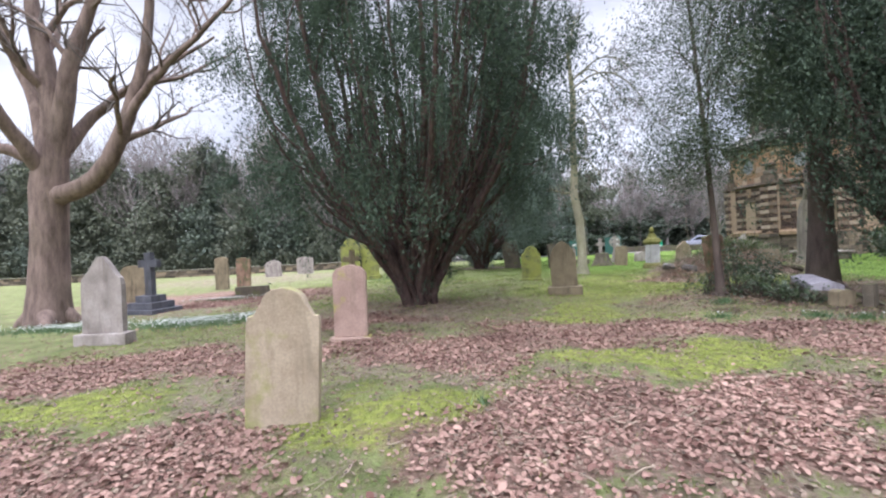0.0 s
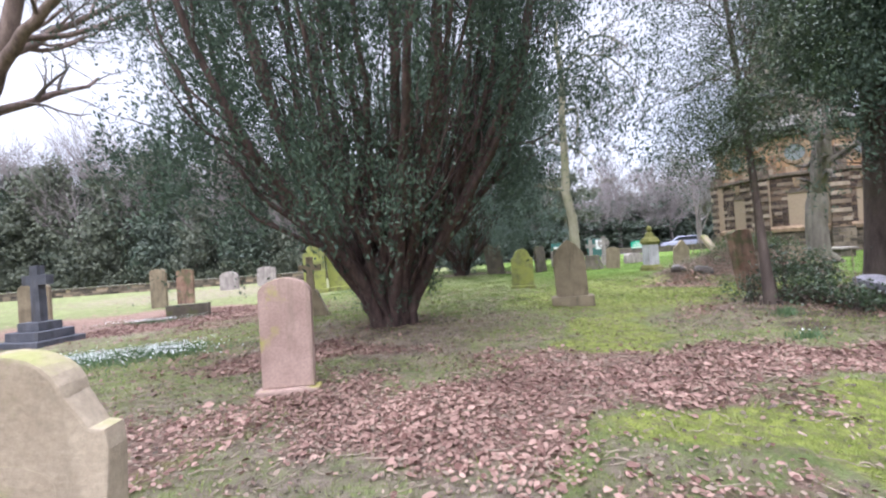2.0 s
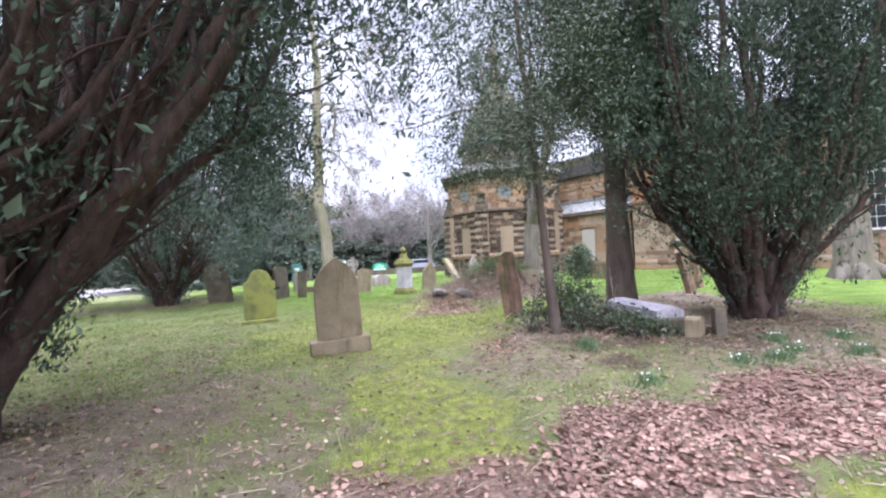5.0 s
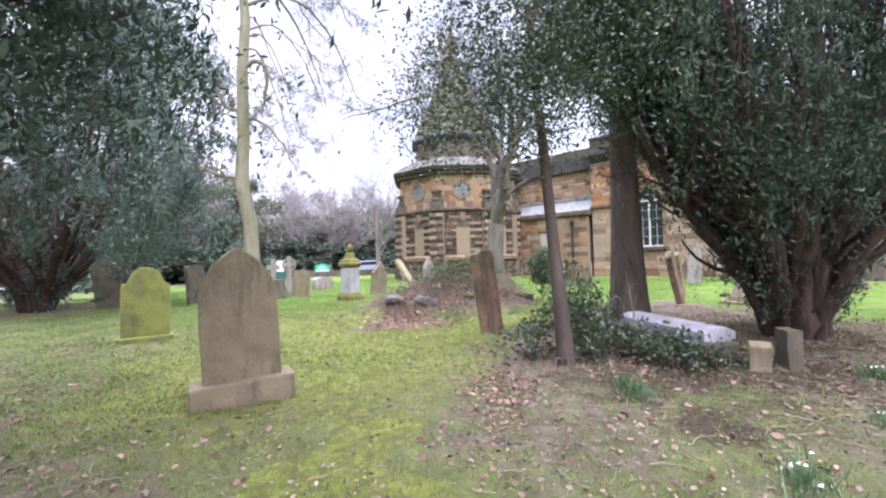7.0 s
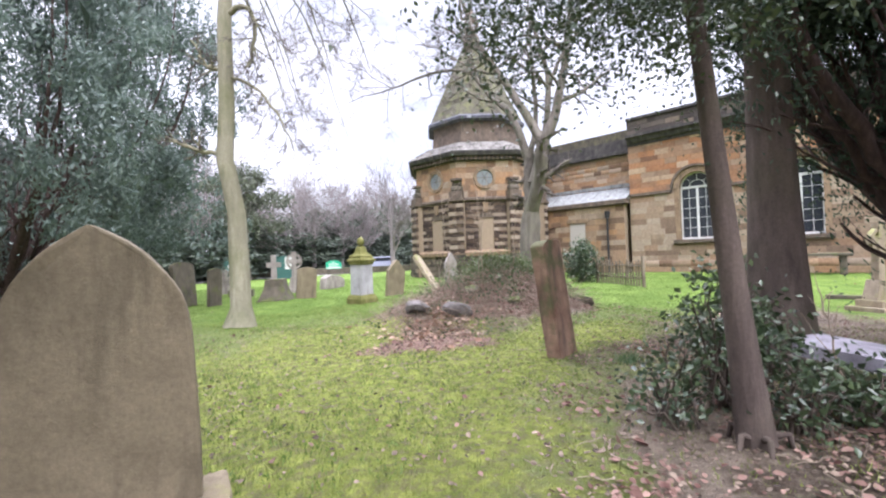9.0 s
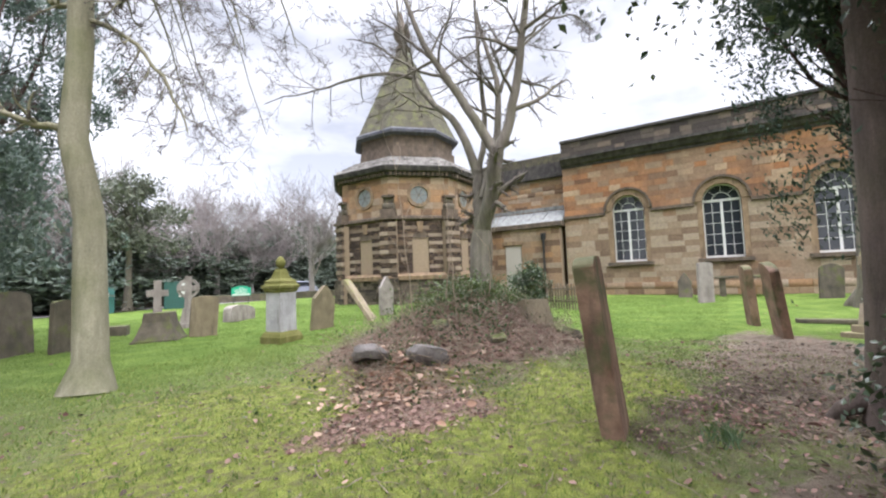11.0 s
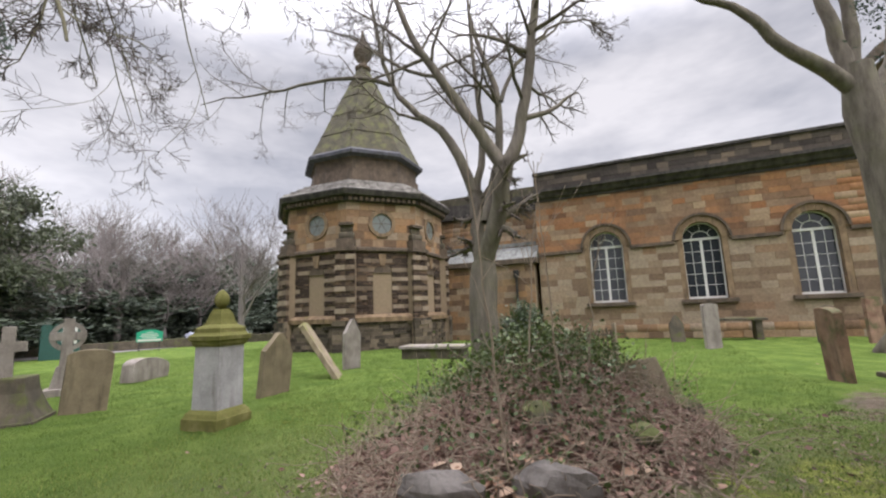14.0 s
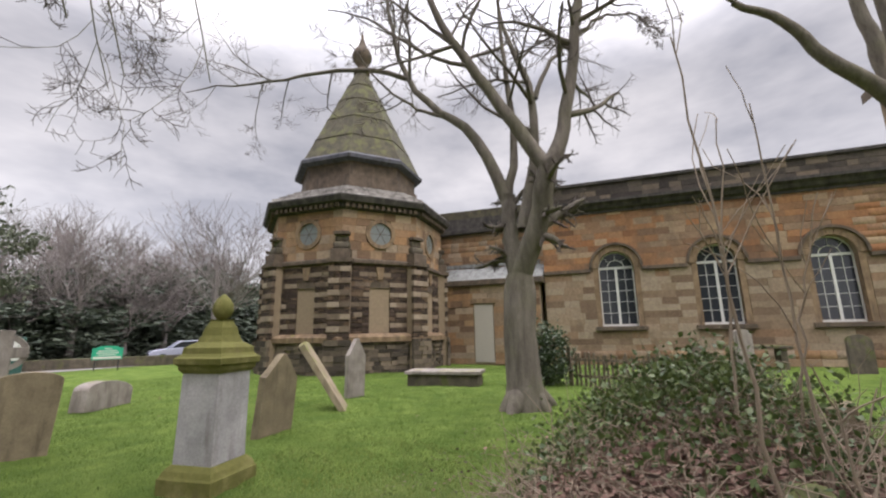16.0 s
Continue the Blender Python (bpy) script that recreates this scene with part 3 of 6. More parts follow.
def nave_core():
    """The mortar-coloured core with its arched openings cut through."""
    bm = bmesh.new()
    y0, y1 = 0.05, 0.75

    def slab(x0, x1, z0, z1):
        box(x0, x1, y0, y1, z0, z1, bm=bm)
    edges = [0.0]
    for c in WINDOWS:
        edges += [c - HALF, c + HALF]
    edges.append(NAVE_LEN)
    top = SPRING + HALF
    slab(0, NAVE_LEN, -0.3, SILL)
    slab(0, NAVE_LEN, top, NAVE_WALL)
    for k in range(0, len(edges), 2):
        slab(edges[k], edges[k + 1], SILL, top)
    for c in WINDOWS:
        n = 16
        for k in range(n):
            xa, xb = c - HALF + 2 * HALF * k / n, c - HALF + 2 * HALF * (k + 1) / n
            za = SPRING + math.sqrt(max(HALF ** 2 - (xa - c) ** 2, 0))
            zb = SPRING + math.sqrt(max(HALF ** 2 - (xb - c) ** 2, 0))
            prism([(xa, za), (xb, zb), (xb, top), (xa, top)], y0, y1, bm=bm)
    return bm


nave = part("wall_nave", nave_core(), M_MORTAR, church)
OUTER = HALF + 0.36


def nave_gaps(z0, z1):
    zm, out = (z0 + z1) / 2, []
    for c in WINDOWS:
        if zm < SILL - 0.22:
            continue
        if zm < SPRING:
            out.append((c - HALF - 0.24, c + HALF + 0.24))
        elif zm < SPRING + OUTER - 0.1:
            r = math.sqrt((OUTER - 0.1) ** 2 - (zm - SPRING) ** 2)
            out.append((c - r, c + r))
    return out


rn = np.random.default_rng(11)
lay(nave, "block", courses(rn, 0.0, NAVE_LEN, 0.55, 4.30, 0.31, 0.55, 1.1, nave_gaps, joint=0.005, uneven=0.004), M_BEIGE, M_BEIGE_J, 150, key=lambda b: abs(b[0] - 6.5) + (0 if b[2] > 1 else 2))
lay(nave, "block", courses(rn, 0.0, NAVE_LEN, 4.50, 7.30, 0.30, 0.5, 1.0, nave_gaps, joint=0.005, uneven=0.004), M_ORANGE, M_ORANGE_J, 150, key=lambda b: abs(b[0] - 6.5))
lay(nave, "plinth_block", courses(rn, 0.0, NAVE_LEN, -0.1, 0.55, 0.32, 0.5, 1.0, None, -0.06), M_OCHRE, M_OCHRE_J, 30)
lay(nave, "parapet_block", courses(rn, 0.0, NAVE_LEN, 7.95, 8.80, 0.28, 0.4, 0.85, None, -0.10), M_SOOT, M_SOOT_J, 90, key=lambda b: abs(b[0] - 7))
part("parapet_core", box(0, NAVE_LEN, -0.05, 0.45, 7.9, 8.78), M_BLACK, church)
part("coping", box(-0.04, NAVE_LEN, -0.2, 0.55, 8.802, 8.97, 0.03), M_BLACK, church, "sooty parapet coping")
part("cornice", prism([(-0.42, 7.92), (-0.42, 7.78), (-0.28, 7.66), (-0.2, 7.5), (-0.06, 7.42), (-0.06, 7.3), (0.3, 7.3), (0.3, 7.92)], 0, NAVE_LEN + 0.0, 0.0), M_BLACK, church, "black weathered cornice").matrix_local = Matrix(((0, 1, 0, 0), (1, 0, 0, 0), (0, 0, 1, 0), (0, 0, 0, 1)))


edges = [-0.02]
for c in WINDOWS:
    edges += [c - OUTER, c + OUTER]
edges.append(NAVE_LEN)
for k in range(0, len(edges), 2):
    part("string_course", box(edges[k], edges[k + 1], -0.10, 0.08, 4.32, 4.49, 0.015), M_SILL, church)


def ring(cx, cz, r0, r1, a0, a1, y0, y1, steps=1, bm=None):
    bm = bm or bmesh.new()
    pts = [(cx + r0 * math.cos(a0 + (a1 - a0) * k / steps), cz + r0 * math.sin(a0 + (a1 - a0) * k / steps)) for k in range(steps + 1)]
    pts += [(cx + r1 * math.cos(a1 - (a1 - a0) * k / steps), cz + r1 * math.sin(a1 - (a1 - a0) * k / steps)) for k in range(steps + 1)]
    return prism(pts, y0, y1, bm=bm)


def nave_window():
    """An arched sash with white bars, set deep in a dressed surround; built round x = 0."""
    w = new("window_1")
    w.parent = church
    part("window_sill", box(-HALF - 0.34, HALF + 0.34, -0.14, 0.42, SILL - 0.2, SILL - 0.01, 0.02), M_SILL, w)
    for s in (-1, 1):
        part("jamb", box(*sorted((s * HALF, s * (HALF + 0.245))), 0.02, 0.6, SILL, SPRING, 0.012), M_DRESSED, w)
    n = 11
    for k in range(n):
        a0, a1 = math.pi * k / n + 0.008, math.pi * (k + 1) / n - 0.008
        part("voussoir", ring(0, SPRING, HALF, OUTER - 0.06, a0, a1, -0.012, 0.6, 3), M_DRESSED, w)
    part("hood_mould", ring(0, SPRING, OUTER - 0.055, OUTER + 0.06, 0, math.pi, -0.10, 0.1, 24), M_SILL, w)
    y = 0.36
    fr = bmesh.new()
    t = 0.055
    for s in (-1, 1):
        box(*sorted((s * HALF, s * (HALF - t))), y, y + 0.09, SILL, SPRING, bm=fr)
    box(-HALF, HALF, y - 0.012, y + 0.09, SILL, SILL + 0.1, bm=fr)
    box(-HALF + t, HALF - t, y - 0.012, y + 0.09, SPRING - 0.05, SPRING + 0.06, bm=fr)
    ring(0, SPRING, HALF - t, HALF, 0, math.pi, y, y + 0.09, 24, bm=fr)
    part("window_frame", fr, M_FRAME, w, "white painted frame")
    part("mullion", box(-0.055, 0.055, y - 0.01, y + 0.09, SILL + 0.1, SPRING - 0.05), M_FRAME, w)
    fine = 0.011
    for x in (-0.4, 0.4):
        part("glazing_bar", box(x - fine, x + fine, y + 0.01, y + 0.07, SILL + 0.1, SPRING - 0.05), M_FRAME, w)
    for k in range(1, 5):
        z = SILL + 0.1 + (SPRING - 0.15 - SILL) * k / 5
        part("glazing_bar", box(-HALF + t, HALF - t, y + 0.015, y + 0.065, z - fine, z + fine), M_FRAME, w)
    part("glazing_bar", ring(0, SPRING, 0.37, 0.405, 0, math.pi, y + 0.01, y + 0.07, 18), M_FRAME, w)
    for a in (45, 90, 135):
        c, s = math.cos(radians(a)), math.sin(radians(a))
        p = [(0.4 * c - fine * s, SPRING + 0.4 * s + fine * c), (0.4 * c + fine * s, SPRING + 0.4 * s - fine * c), (0.76 * c + fine * s, SPRING + 0.76 * s - fine * c), (0.76 * c - fine * s, SPRING + 0.76 * s + fine * c)]
        part("glazing_bar", prism(p, y + 0.012, y + 0.068), M_FRAME, w)
    for x0, x1 in ((-HALF + t, -0.4), (-0.4, 0), (0, 0.4), (0.4, HALF - t)):
        for k in range(5):
            za, zb = SILL + 0.1 + (SPRING - 0.15 - SILL) * k / 5, SILL + 0.1 + (SPRING - 0.15 - SILL) * (k + 1) / 5
            part("pane", box(x0 + 0.012, x1 - 0.012, y + 0.03, y + 0.038, za + 0.012, zb - 0.012), M_GLASS, w)
    part("pane", prism(arch(0, 0.74, SPRING + 0.05, SPRING, 0.745, 18), y + 0.031, y + 0.037), M_GLASS, w)
    return w


win = nave_window()
for k, c in enumerate(WINDOWS):
    w = win if k == 0 else copy_thing(win, Matrix.Translation((c, 0, 0)))
    w.matrix_local = Matrix.Translation((c, 0, 0))
    w.name = "window_%d" % (k + 1)
part("wall_inside", box(0.3, NAVE_LEN, 5.6, 5.9, -0.3, 8.5), M_MORTAR, church)
part("nave_roof", box(0.0, NAVE_LEN, 0.46, 14, 8.2, 8.4), M_SLATEROOF, church)
part("nave_end_wall", box(0.0, 0.3, 0.76, 14, -0.3, 8.7), M_MORTAR, church)
part("nave_far_wall", box(0.0, NAVE_LEN, 13.7, 14, -0.3, 8.19), M_MORTAR, church)

# low range that joins nave and chapel, with its lead-roofed lean-to
lk = part("link_wall", box(-9.0, -0.02, 1.1, 1.6, -0.3, 7.15), M_MORTAR, church)
lay(lk, "block", courses(rn, -9.0, -0.02, 4.6, 7.0, 0.3, 0.4, 0.9, None, 1.04), M_OCHRE, M_OCHRE_J, 70)
part("link_cornice", box(-9.0, -0.02, 0.8, 1.7, 7.155, 7.42, 0.04), M_BLACK, church)
part("link_parapet", box(-9.0, -0.02, 0.98, 1.5, 7.425, 8.1, 0.02), M_BLACK, church)
part("link_roof", prism([(-9, 7.4), (-0.02, 7.4), (-0.02, 9.2), (-9, 9.2)], 3.0, 5.0), M_SLATEROOF, church)
lean = part("lean_to_wall", box(-7.0, -0.25, -0.3, 1.04, -0.3, 3.95), M_MORTAR, church)


def lean_gaps(z0, z1):
    return [(-3.75, -2.65)] if 0 < (z0 + z1) / 2 < 3.05 else []


lay(lean, "block", courses(rn, -7.0, -0.25, -0.1, 3.92, 0.33, 0.5, 1.0, lean_gaps, -0.36), M_OCHRE, M_OCHRE_J, 130)
part("lean_to_cornice", box(-7.2, -0.03, -0.55, 1.03, 3.955, 4.25, 0.04), M_SILL, church)
swap = Matrix(((0, 1, 0, 0), (1, 0, 0, 0), (0, 0, 1, 0), (0, 0, 0, 1)))
lead = part("lead_roof", prism([(-0.5, 4.255), (1.04, 4.255), (1.04, 5.1)], -7.15, -0.06), M_LEAD, church, "pale lead-covered lean-to roof")
lead.matrix_local = swap
for k in range(8):
    x = -6.9 + k * 0.93
    part("lead_roll", prism([(-0.5, 4.27), (-0.46, 4.30), (1.03, 5.14), (1.03, 5.06)], x, x + 0.06), M_LEAD, lead)
dr = part("door_1", box(-3.7, -2.7, -0.36, -0.28, 0.0, 2.95), plain("pale_door_paint", (0.36, 0.33, 0.29), 0.7, vary=0.1), church, "whitewashed blocked doorway")
part("lintel", box(-3.9, -2.5, -0.43, -0.3, 3.0, 3.25, 0.02), M_DRESSED, church)
part("drainpipe", lathe([(0.06, -0.1), (0.06, 3.2), (0.13, 3.2), (0.16, 3.55), (0.16, 3.6)], 12, centre=(-1.2, -0.5)), M_IRON, church, "black iron downpipe with hopper")
part("plaster_strip", box(-6.95, -0.3, 1.0, 1.035, 5.15, 5.35), M_LEAD, church)

# taller gabled body at the far end, behind the nave
gb = basis((31.2, 3.75, 0.0), (0.03, -1.0))
gable = new("gable_body")
gable.parent = church
gable.matrix_local = NAVE.inverted() @ gb
gw = part("gable_wall", prism([(0.4, 0), (13, 0), (13, 12.7), (6.7, 17.4), (0.4, 12.7)], 0.05, 1.2), M_MORTAR, gable)
lay(gw, "block", courses(rn, 0.4, 13.0, 8.9, 12.2, 0.33, 0.5, 0.95, lambda a, b: [(5.2, 8.2)] if a > 10 else []), M_OCHRE, M_OCHRE_J, 60, key=lambda b: b[0])
rk = bmesh.new()
for s in (-1, 1):
    prism([(6.7 + s * 6.9, 12.4), (6.7 + s * 6.9, 12.9), (6.7, 18.05), (6.7, 17.55)], -0.5, 1.3, bm=rk)
part("raking_cornice", rk, M_SILL, gable)
for k in range(9):
    part("louvre", box(1.6, 2.9, -0.05, 0.06, 9.5 + k * 0.28, 9.5 + k * 0.28 + 0.09), M_SILL, gable)
part("louvre_frame", box(1.45, 3.05, -0.02, 0.045, 9.3, 12.1), M_GRANITE, gable)
bpy.context.view_layer.update()


# ---- the octagonal end chapel ----
OC, TURN8 = Vector((25.62, 29.08, -0.02)), radians(181.7 + 1.2)
APO = 4.18
chapel = empty("chapel", Matrix.Translation(OC) @ Matrix.Rotation(TURN8, 4, "Z"), "octagonal banded sandstone chapel with a pyramid stone roof", "chapel")
S8 = APO * math.tan(math.pi / 8)


def octo(profile):
    """Rings given by their apothem; the first face looks along local +x."""
    return lathe([(a / math.cos(math.pi / 8), z) for a, z in profile], 8, math.pi / 8)


part("wall_core", octo([(APO - 0.06, -0.3), (APO - 0.06, 7.0)]), M_MORTAR, chapel)
part("plinth_core", octo([(APO + 0.10, -0.4), (APO + 0.10, 1.18)]), M_MORTAR, chapel)
part("plinth_ledge", octo([(APO + 0.30, 1.19), (APO + 0.32, 1.40), (APO + 0.04, 1.55)]), M_DRESSED, chapel)
part("string_course", octo([(APO + 0.02, 4.5), (APO + 0.14, 4.56), (APO + 0.14, 4.68), (APO + 0.02, 4.76)]), M_SILL, chapel)
part("cornice", octo([(APO + 0.02, 6.93), (APO + 0.18, 7.0), (APO + 0.18, 7.16), (APO + 0.42, 7.22), (APO + 0.5, 7.42), (APO + 0.5, 7.5)]), M_BLACK, chapel, "dark weathered cornice")
steps8 = [(APO + 0.42, 7.505)]
for k in range(4):
    a = APO + 0.34 - k * 0.33
    steps8 += [(a, 7.62 + k * 0.2), (a - 0.02, 7.70 + k * 0.2), (a - 0.28, 7.72 + k * 0.2)]
part("stepped_roof", octo(steps8), stone("stepped_slabs", (0.10, 0.092, 0.082), (0.33, 0.31, 0.285), moss_at=0.9, scale=0.8), chapel, "stepped stone slabs above the cornice")
part("drum", octo([(2.98, 8.2), (2.98, 9.1), (2.86, 9.12), (2.86, 9.75), (3.0, 9.8)]), M_SILL, chapel)
part("eave_band", octo([(2.95, 9.78), (3.24, 9.88), (3.26, 10.05), (3.1, 10.2)]), M_GRANITE, chapel)
part("pyramid_roof", octo([(3.16, 10.06), (0.34, 16.55)]), M_SLATEROOF, chapel, "steep lichened stone pyramid roof")
fin = lathe([(0.46, 16.5), (0.5, 16.7), (0.36, 16.85), (0.2, 17.0), (0.3, 17.15), (0.56, 17.5), (0.6, 17.75), (0.48, 18.1), (0.25, 18.4), (0.14, 18.8), (0.05, 19.3)], 14)
part("finial", fin, M_SILL, chapel, "dark stone ball finial", True)
tile8 = []
for z in (11.4, 12.8, 14.2, 15.4):
    a = 3.16 - (z - 10.06) / 6.49 * 2.82
    tile8 += [(a + 0.03, z), (a + 0.03, z + 0.03)]
for k in range(0, len(tile8), 2):
    part("roof_band", octo(tile8[k:k + 2]), M_SLATEROOF, chapel)

r8 = np.random.default_rng(8)
for f in range(8):
    fm = Matrix.Rotation(f * math.pi / 4, 4, "Z") @ basis((APO, 0, 0), (0, 1))
    face = new("chapel_face")
    face.parent = chapel
    face.matrix_local = fm
    seen = f in (0, 1, 7, 2)
    most = 300 if f in (0, 1) else (130 if seen else 0)
    niche = 0.44

    def lower_gap(a, b):
        zm = (a + b) / 2
        return [(-niche - 0.02, niche + 0.02)] if 1.5 < zm < 3.75 else []

    def eye_gap(a, b):
        zm = (a + b) / 2 - 5.93
        r = 0.66
        return [(-math.sqrt(r * r - zm * zm), math.sqrt(r * r - zm * zm))] if abs(zm) < r - 0.04 else []
    pale, brick = [], []
    z, k = 1.55, 0
    while z < 4.45:
        h = 0.2 if k % 2 else 0.24
        h = min(h, 4.5 - z)
        if k % 2:
            row = courses(r8, -S8 + 0.3, S8 - 0.3, z, z + h, h, 0.3, 0.75, lower_gap, uneven=0.012)
            for b in row:
                (pale if r8.random() < 0.62 else brick).append(b)
        else:
            brick += courses(r8, -S8 + 0.3, S8 - 0.3, z, z + h, 0.08, 0.2, 0.26, lower_gap, uneven=0.008)
        z += h
        k += 1
    lay(face, "brick", brick, M_BRICK, M_BRICK_J, most // 2, key=lambda b: -b[2])
    lay(face, "stone", pale, M_PALE, M_PALE_J, most // 4)
    lay(face, "block", courses(r8, -S8, S8, 4.76, 6.93, 0.36, 0.4, 0.85, eye_gap, joint=0.005, uneven=0.004), M_OCHRE, M_OCHRE_J, most // 4)
    lay(face, "rubble_stone", courses(r8, -S8 - 0.06, S8 + 0.06, -0.15, 1.18, 0.17, 0.22, 0.6, None, -0.17, uneven=0.025), M_RUBBLE, M_RUBBLE_J, most // 4)
    part("niche_back", box(-niche, niche, 0.075, 0.09, 1.55, 3.6), M_DRESSED, face, "blocked niche of smooth stone")
    part("niche_head", ring(0, 3.5, 0.0, niche, 0.01, math.pi - 0.01, 0.0, 0.06, 12), M_SILL, face)
    part("keystone", prism([(-0.11, 3.85), (0.11, 3.85), (0.2, 4.42), (-0.2, 4.42)], -0.06, 0.1, 0.01), M_DRESSED, face)
    part("oculus_rim", ring(0, 5.93, 0.5, 0.68, 0, 2 * math.pi - 0.001, -0.05, 0.12, 32), M_DRESSED, face)
    part("oculus_pane", lathe([(0.5, 0), (0.5, 0.02)], 24), plain("dusty_glass", (0.16, 0.18, 0.18), 0.3) if f == 0 else bpy.data.materials["dusty_glass"], face).matrix_local = pose(0, 0.06, 5.93, 90)
    for a in (0, 60, 120):
        part("oculus_bar", box(-0.5, 0.5, -0.012, 0.012, -0.014, 0.014), M_SILL, face).matrix_local = pose(0, 0.045, 5.93, 0, a, 0)
    for k in range(13):
        x = -S8 + 0.14 + k * (2 * S8 - 0.28) / 12
        part("dentil", box(x - 0.07, x + 0.07, -0.30, 0.0, 6.98, 7.16), M_SILL, face)

for f in range(8):
    bt = new("buttress")
    bt.parent = chapel
    bt.matrix_local = Matrix.Rotation((f + 0.5) * math.pi / 4, 4, "Z") @ basis((APO / math.cos(math.pi / 8) + 0.28, 0, 0), (0, 1))
    part("core", box(-0.42, 0.42, 0.04, 0.9, -0.3, 4.5), M_MORTAR, bt)
    pale, brick, z, k = [], [], 1.35, 0
    while z < 4.42:
        h = 0.23 if k % 2 else 0.27
        h = min(h, 4.5 - z)
        if k % 2:
            pale += courses(r8, -0.47, 0.47, z, z + h, h, 0.4, 0.6, None, -0.03)
        else:
            brick += courses(r8, -0.45, 0.45, z, z + h, 0.09, 0.2, 0.26, None, 0.0)
        z += h
        k += 1
    lay(bt, "stone", pale, M_PALE, M_PALE_J, 30)
    lay(bt, "brick", brick, M_BRICK, M_BRICK_J, 60 if f in (0, 7, 1, 6) else 0)
    lay(bt, "rubble_stone", courses(r8, -0.55, 0.55, -0.15, 1.3, 0.2, 0.25, 0.6, None, -0.12, uneven=0.02), M_RUBBLE, M_RUBBLE_J, 30)
    part("cap_slab", box(-0.52, 0.52, -0.1, 0.9, 4.5, 4.68, 0.02), M_SILL, bt)
    part("cap_block", box(-0.42, 0.42, 0.0, 0.9, 4.685, 5.1, 0.03), M_SILL, bt)
    part("cap_roll", box(-0.36, 0.36, 0.12, 0.9, 5.105, 5.45, 0.12), M_STONE_DARK, bt, "mossy scrolled buttress cap")
    part("cap_roll", box(-0.3, 0.3, 0.25, 0.95, 5.455, 5.75, 0.1), M_STONE_DARK, bt)
    part("cap_top", box(-0.34, 0.34, 0.1, 0.95, 5.755, 5.9, 0.02), M_SILL, bt)


# ---- trees ----
def limb(rng, pts, r0, r1, n=10, wob=0.0):
    """A smooth tapered limb through the given points."""
    p = np.array(pts, float)
    s = np.linspace(0, 1, len(p))
    t = np.linspace(0, 1, n)
    q = np.stack([np.interp(t, s, p[:, k]) for k in range(3)], 1)
    for _ in range(2):
        q[1:-1] = 0.25 * q[:-2] + 0.5 * q[1:-1] + 0.25 * q[2:]
    if wob:
        q[1:] += rng.normal(0, wob, (n - 1, 3))
    return q, np.linspace(r0, r1, n)


def twigs(rng, parent, levels, out, lift=0.25, droop=0.0, per=(4, 7), shrink=0.52, start=0.25, spread=0.9, rmin=0.006):
    """Side branches on a limb, level by level."""
    pts, rad = parent
    seg = np.linalg.norm(np.diff(pts, axis=0), axis=1).sum()
    for _ in range(rng.integers(*per)):
        t = rng.uniform(start, 1.0)
        i = min(int(t * (len(pts) - 1)), len(pts) - 2)
        f = t * (len(pts) - 1) - i
        base = pts[i] * (1 - f) + pts[i + 1] * f
        r = max((rad[i] * (1 - f) + rad[i + 1] * f) * rng.uniform(0.4, 0.62), rmin)
        d = unit(pts[i + 1] - pts[i])
        side = unit(np.cross(d, rng.normal(size=3)))
        go = unit(d * rng.uniform(0.35, 0.9) + side * spread + np.array([0, 0, lift - droop]))
        length = seg * shrink * rng.uniform(0.6, 1.15) * (1.15 - 0.5 * t)
        n = 7 if levels > 1 else 5
        step, q = length / (n - 1), [base]
        for k in range(n - 1):
            go = unit(go + rng.normal(0, 0.17, 3) + np.array([0, 0, 0.07 - droop * 0.16]))
            q.append(q[-1] + go * step)
        child = (np.array(q), np.linspace(r, max(r * 0.3, rmin * 0.7), n))
        out.setdefault(levels, []).append(child)
        if levels > 1:
            twigs(rng, child, levels - 1, out, lift, droop, per, shrink, 0.2, spread, rmin)


def tree_thing(name, m, label, category="tree", group=""):
    return empty(name, m, label, category, group)


def flare(base, top, r0, r1, n=12, foot=1.5, bend=(0, 0)):
    """A trunk that widens at its foot."""
    z = np.linspace(0, 1, n)
    p = np.stack([base[0] + (top[0] - base[0]) * z + bend[0] * np.sin(z * np.pi), base[1] + (top[1] - base[1]) * z + bend[1] * np.sin(z * np.pi), base[2] + (top[2] - base[2]) * z], 1)
    r = r0 + (r1 - r0) * z
    r = r * (1 + (foot - 1) * np.exp(-z * 11))
    return p, r


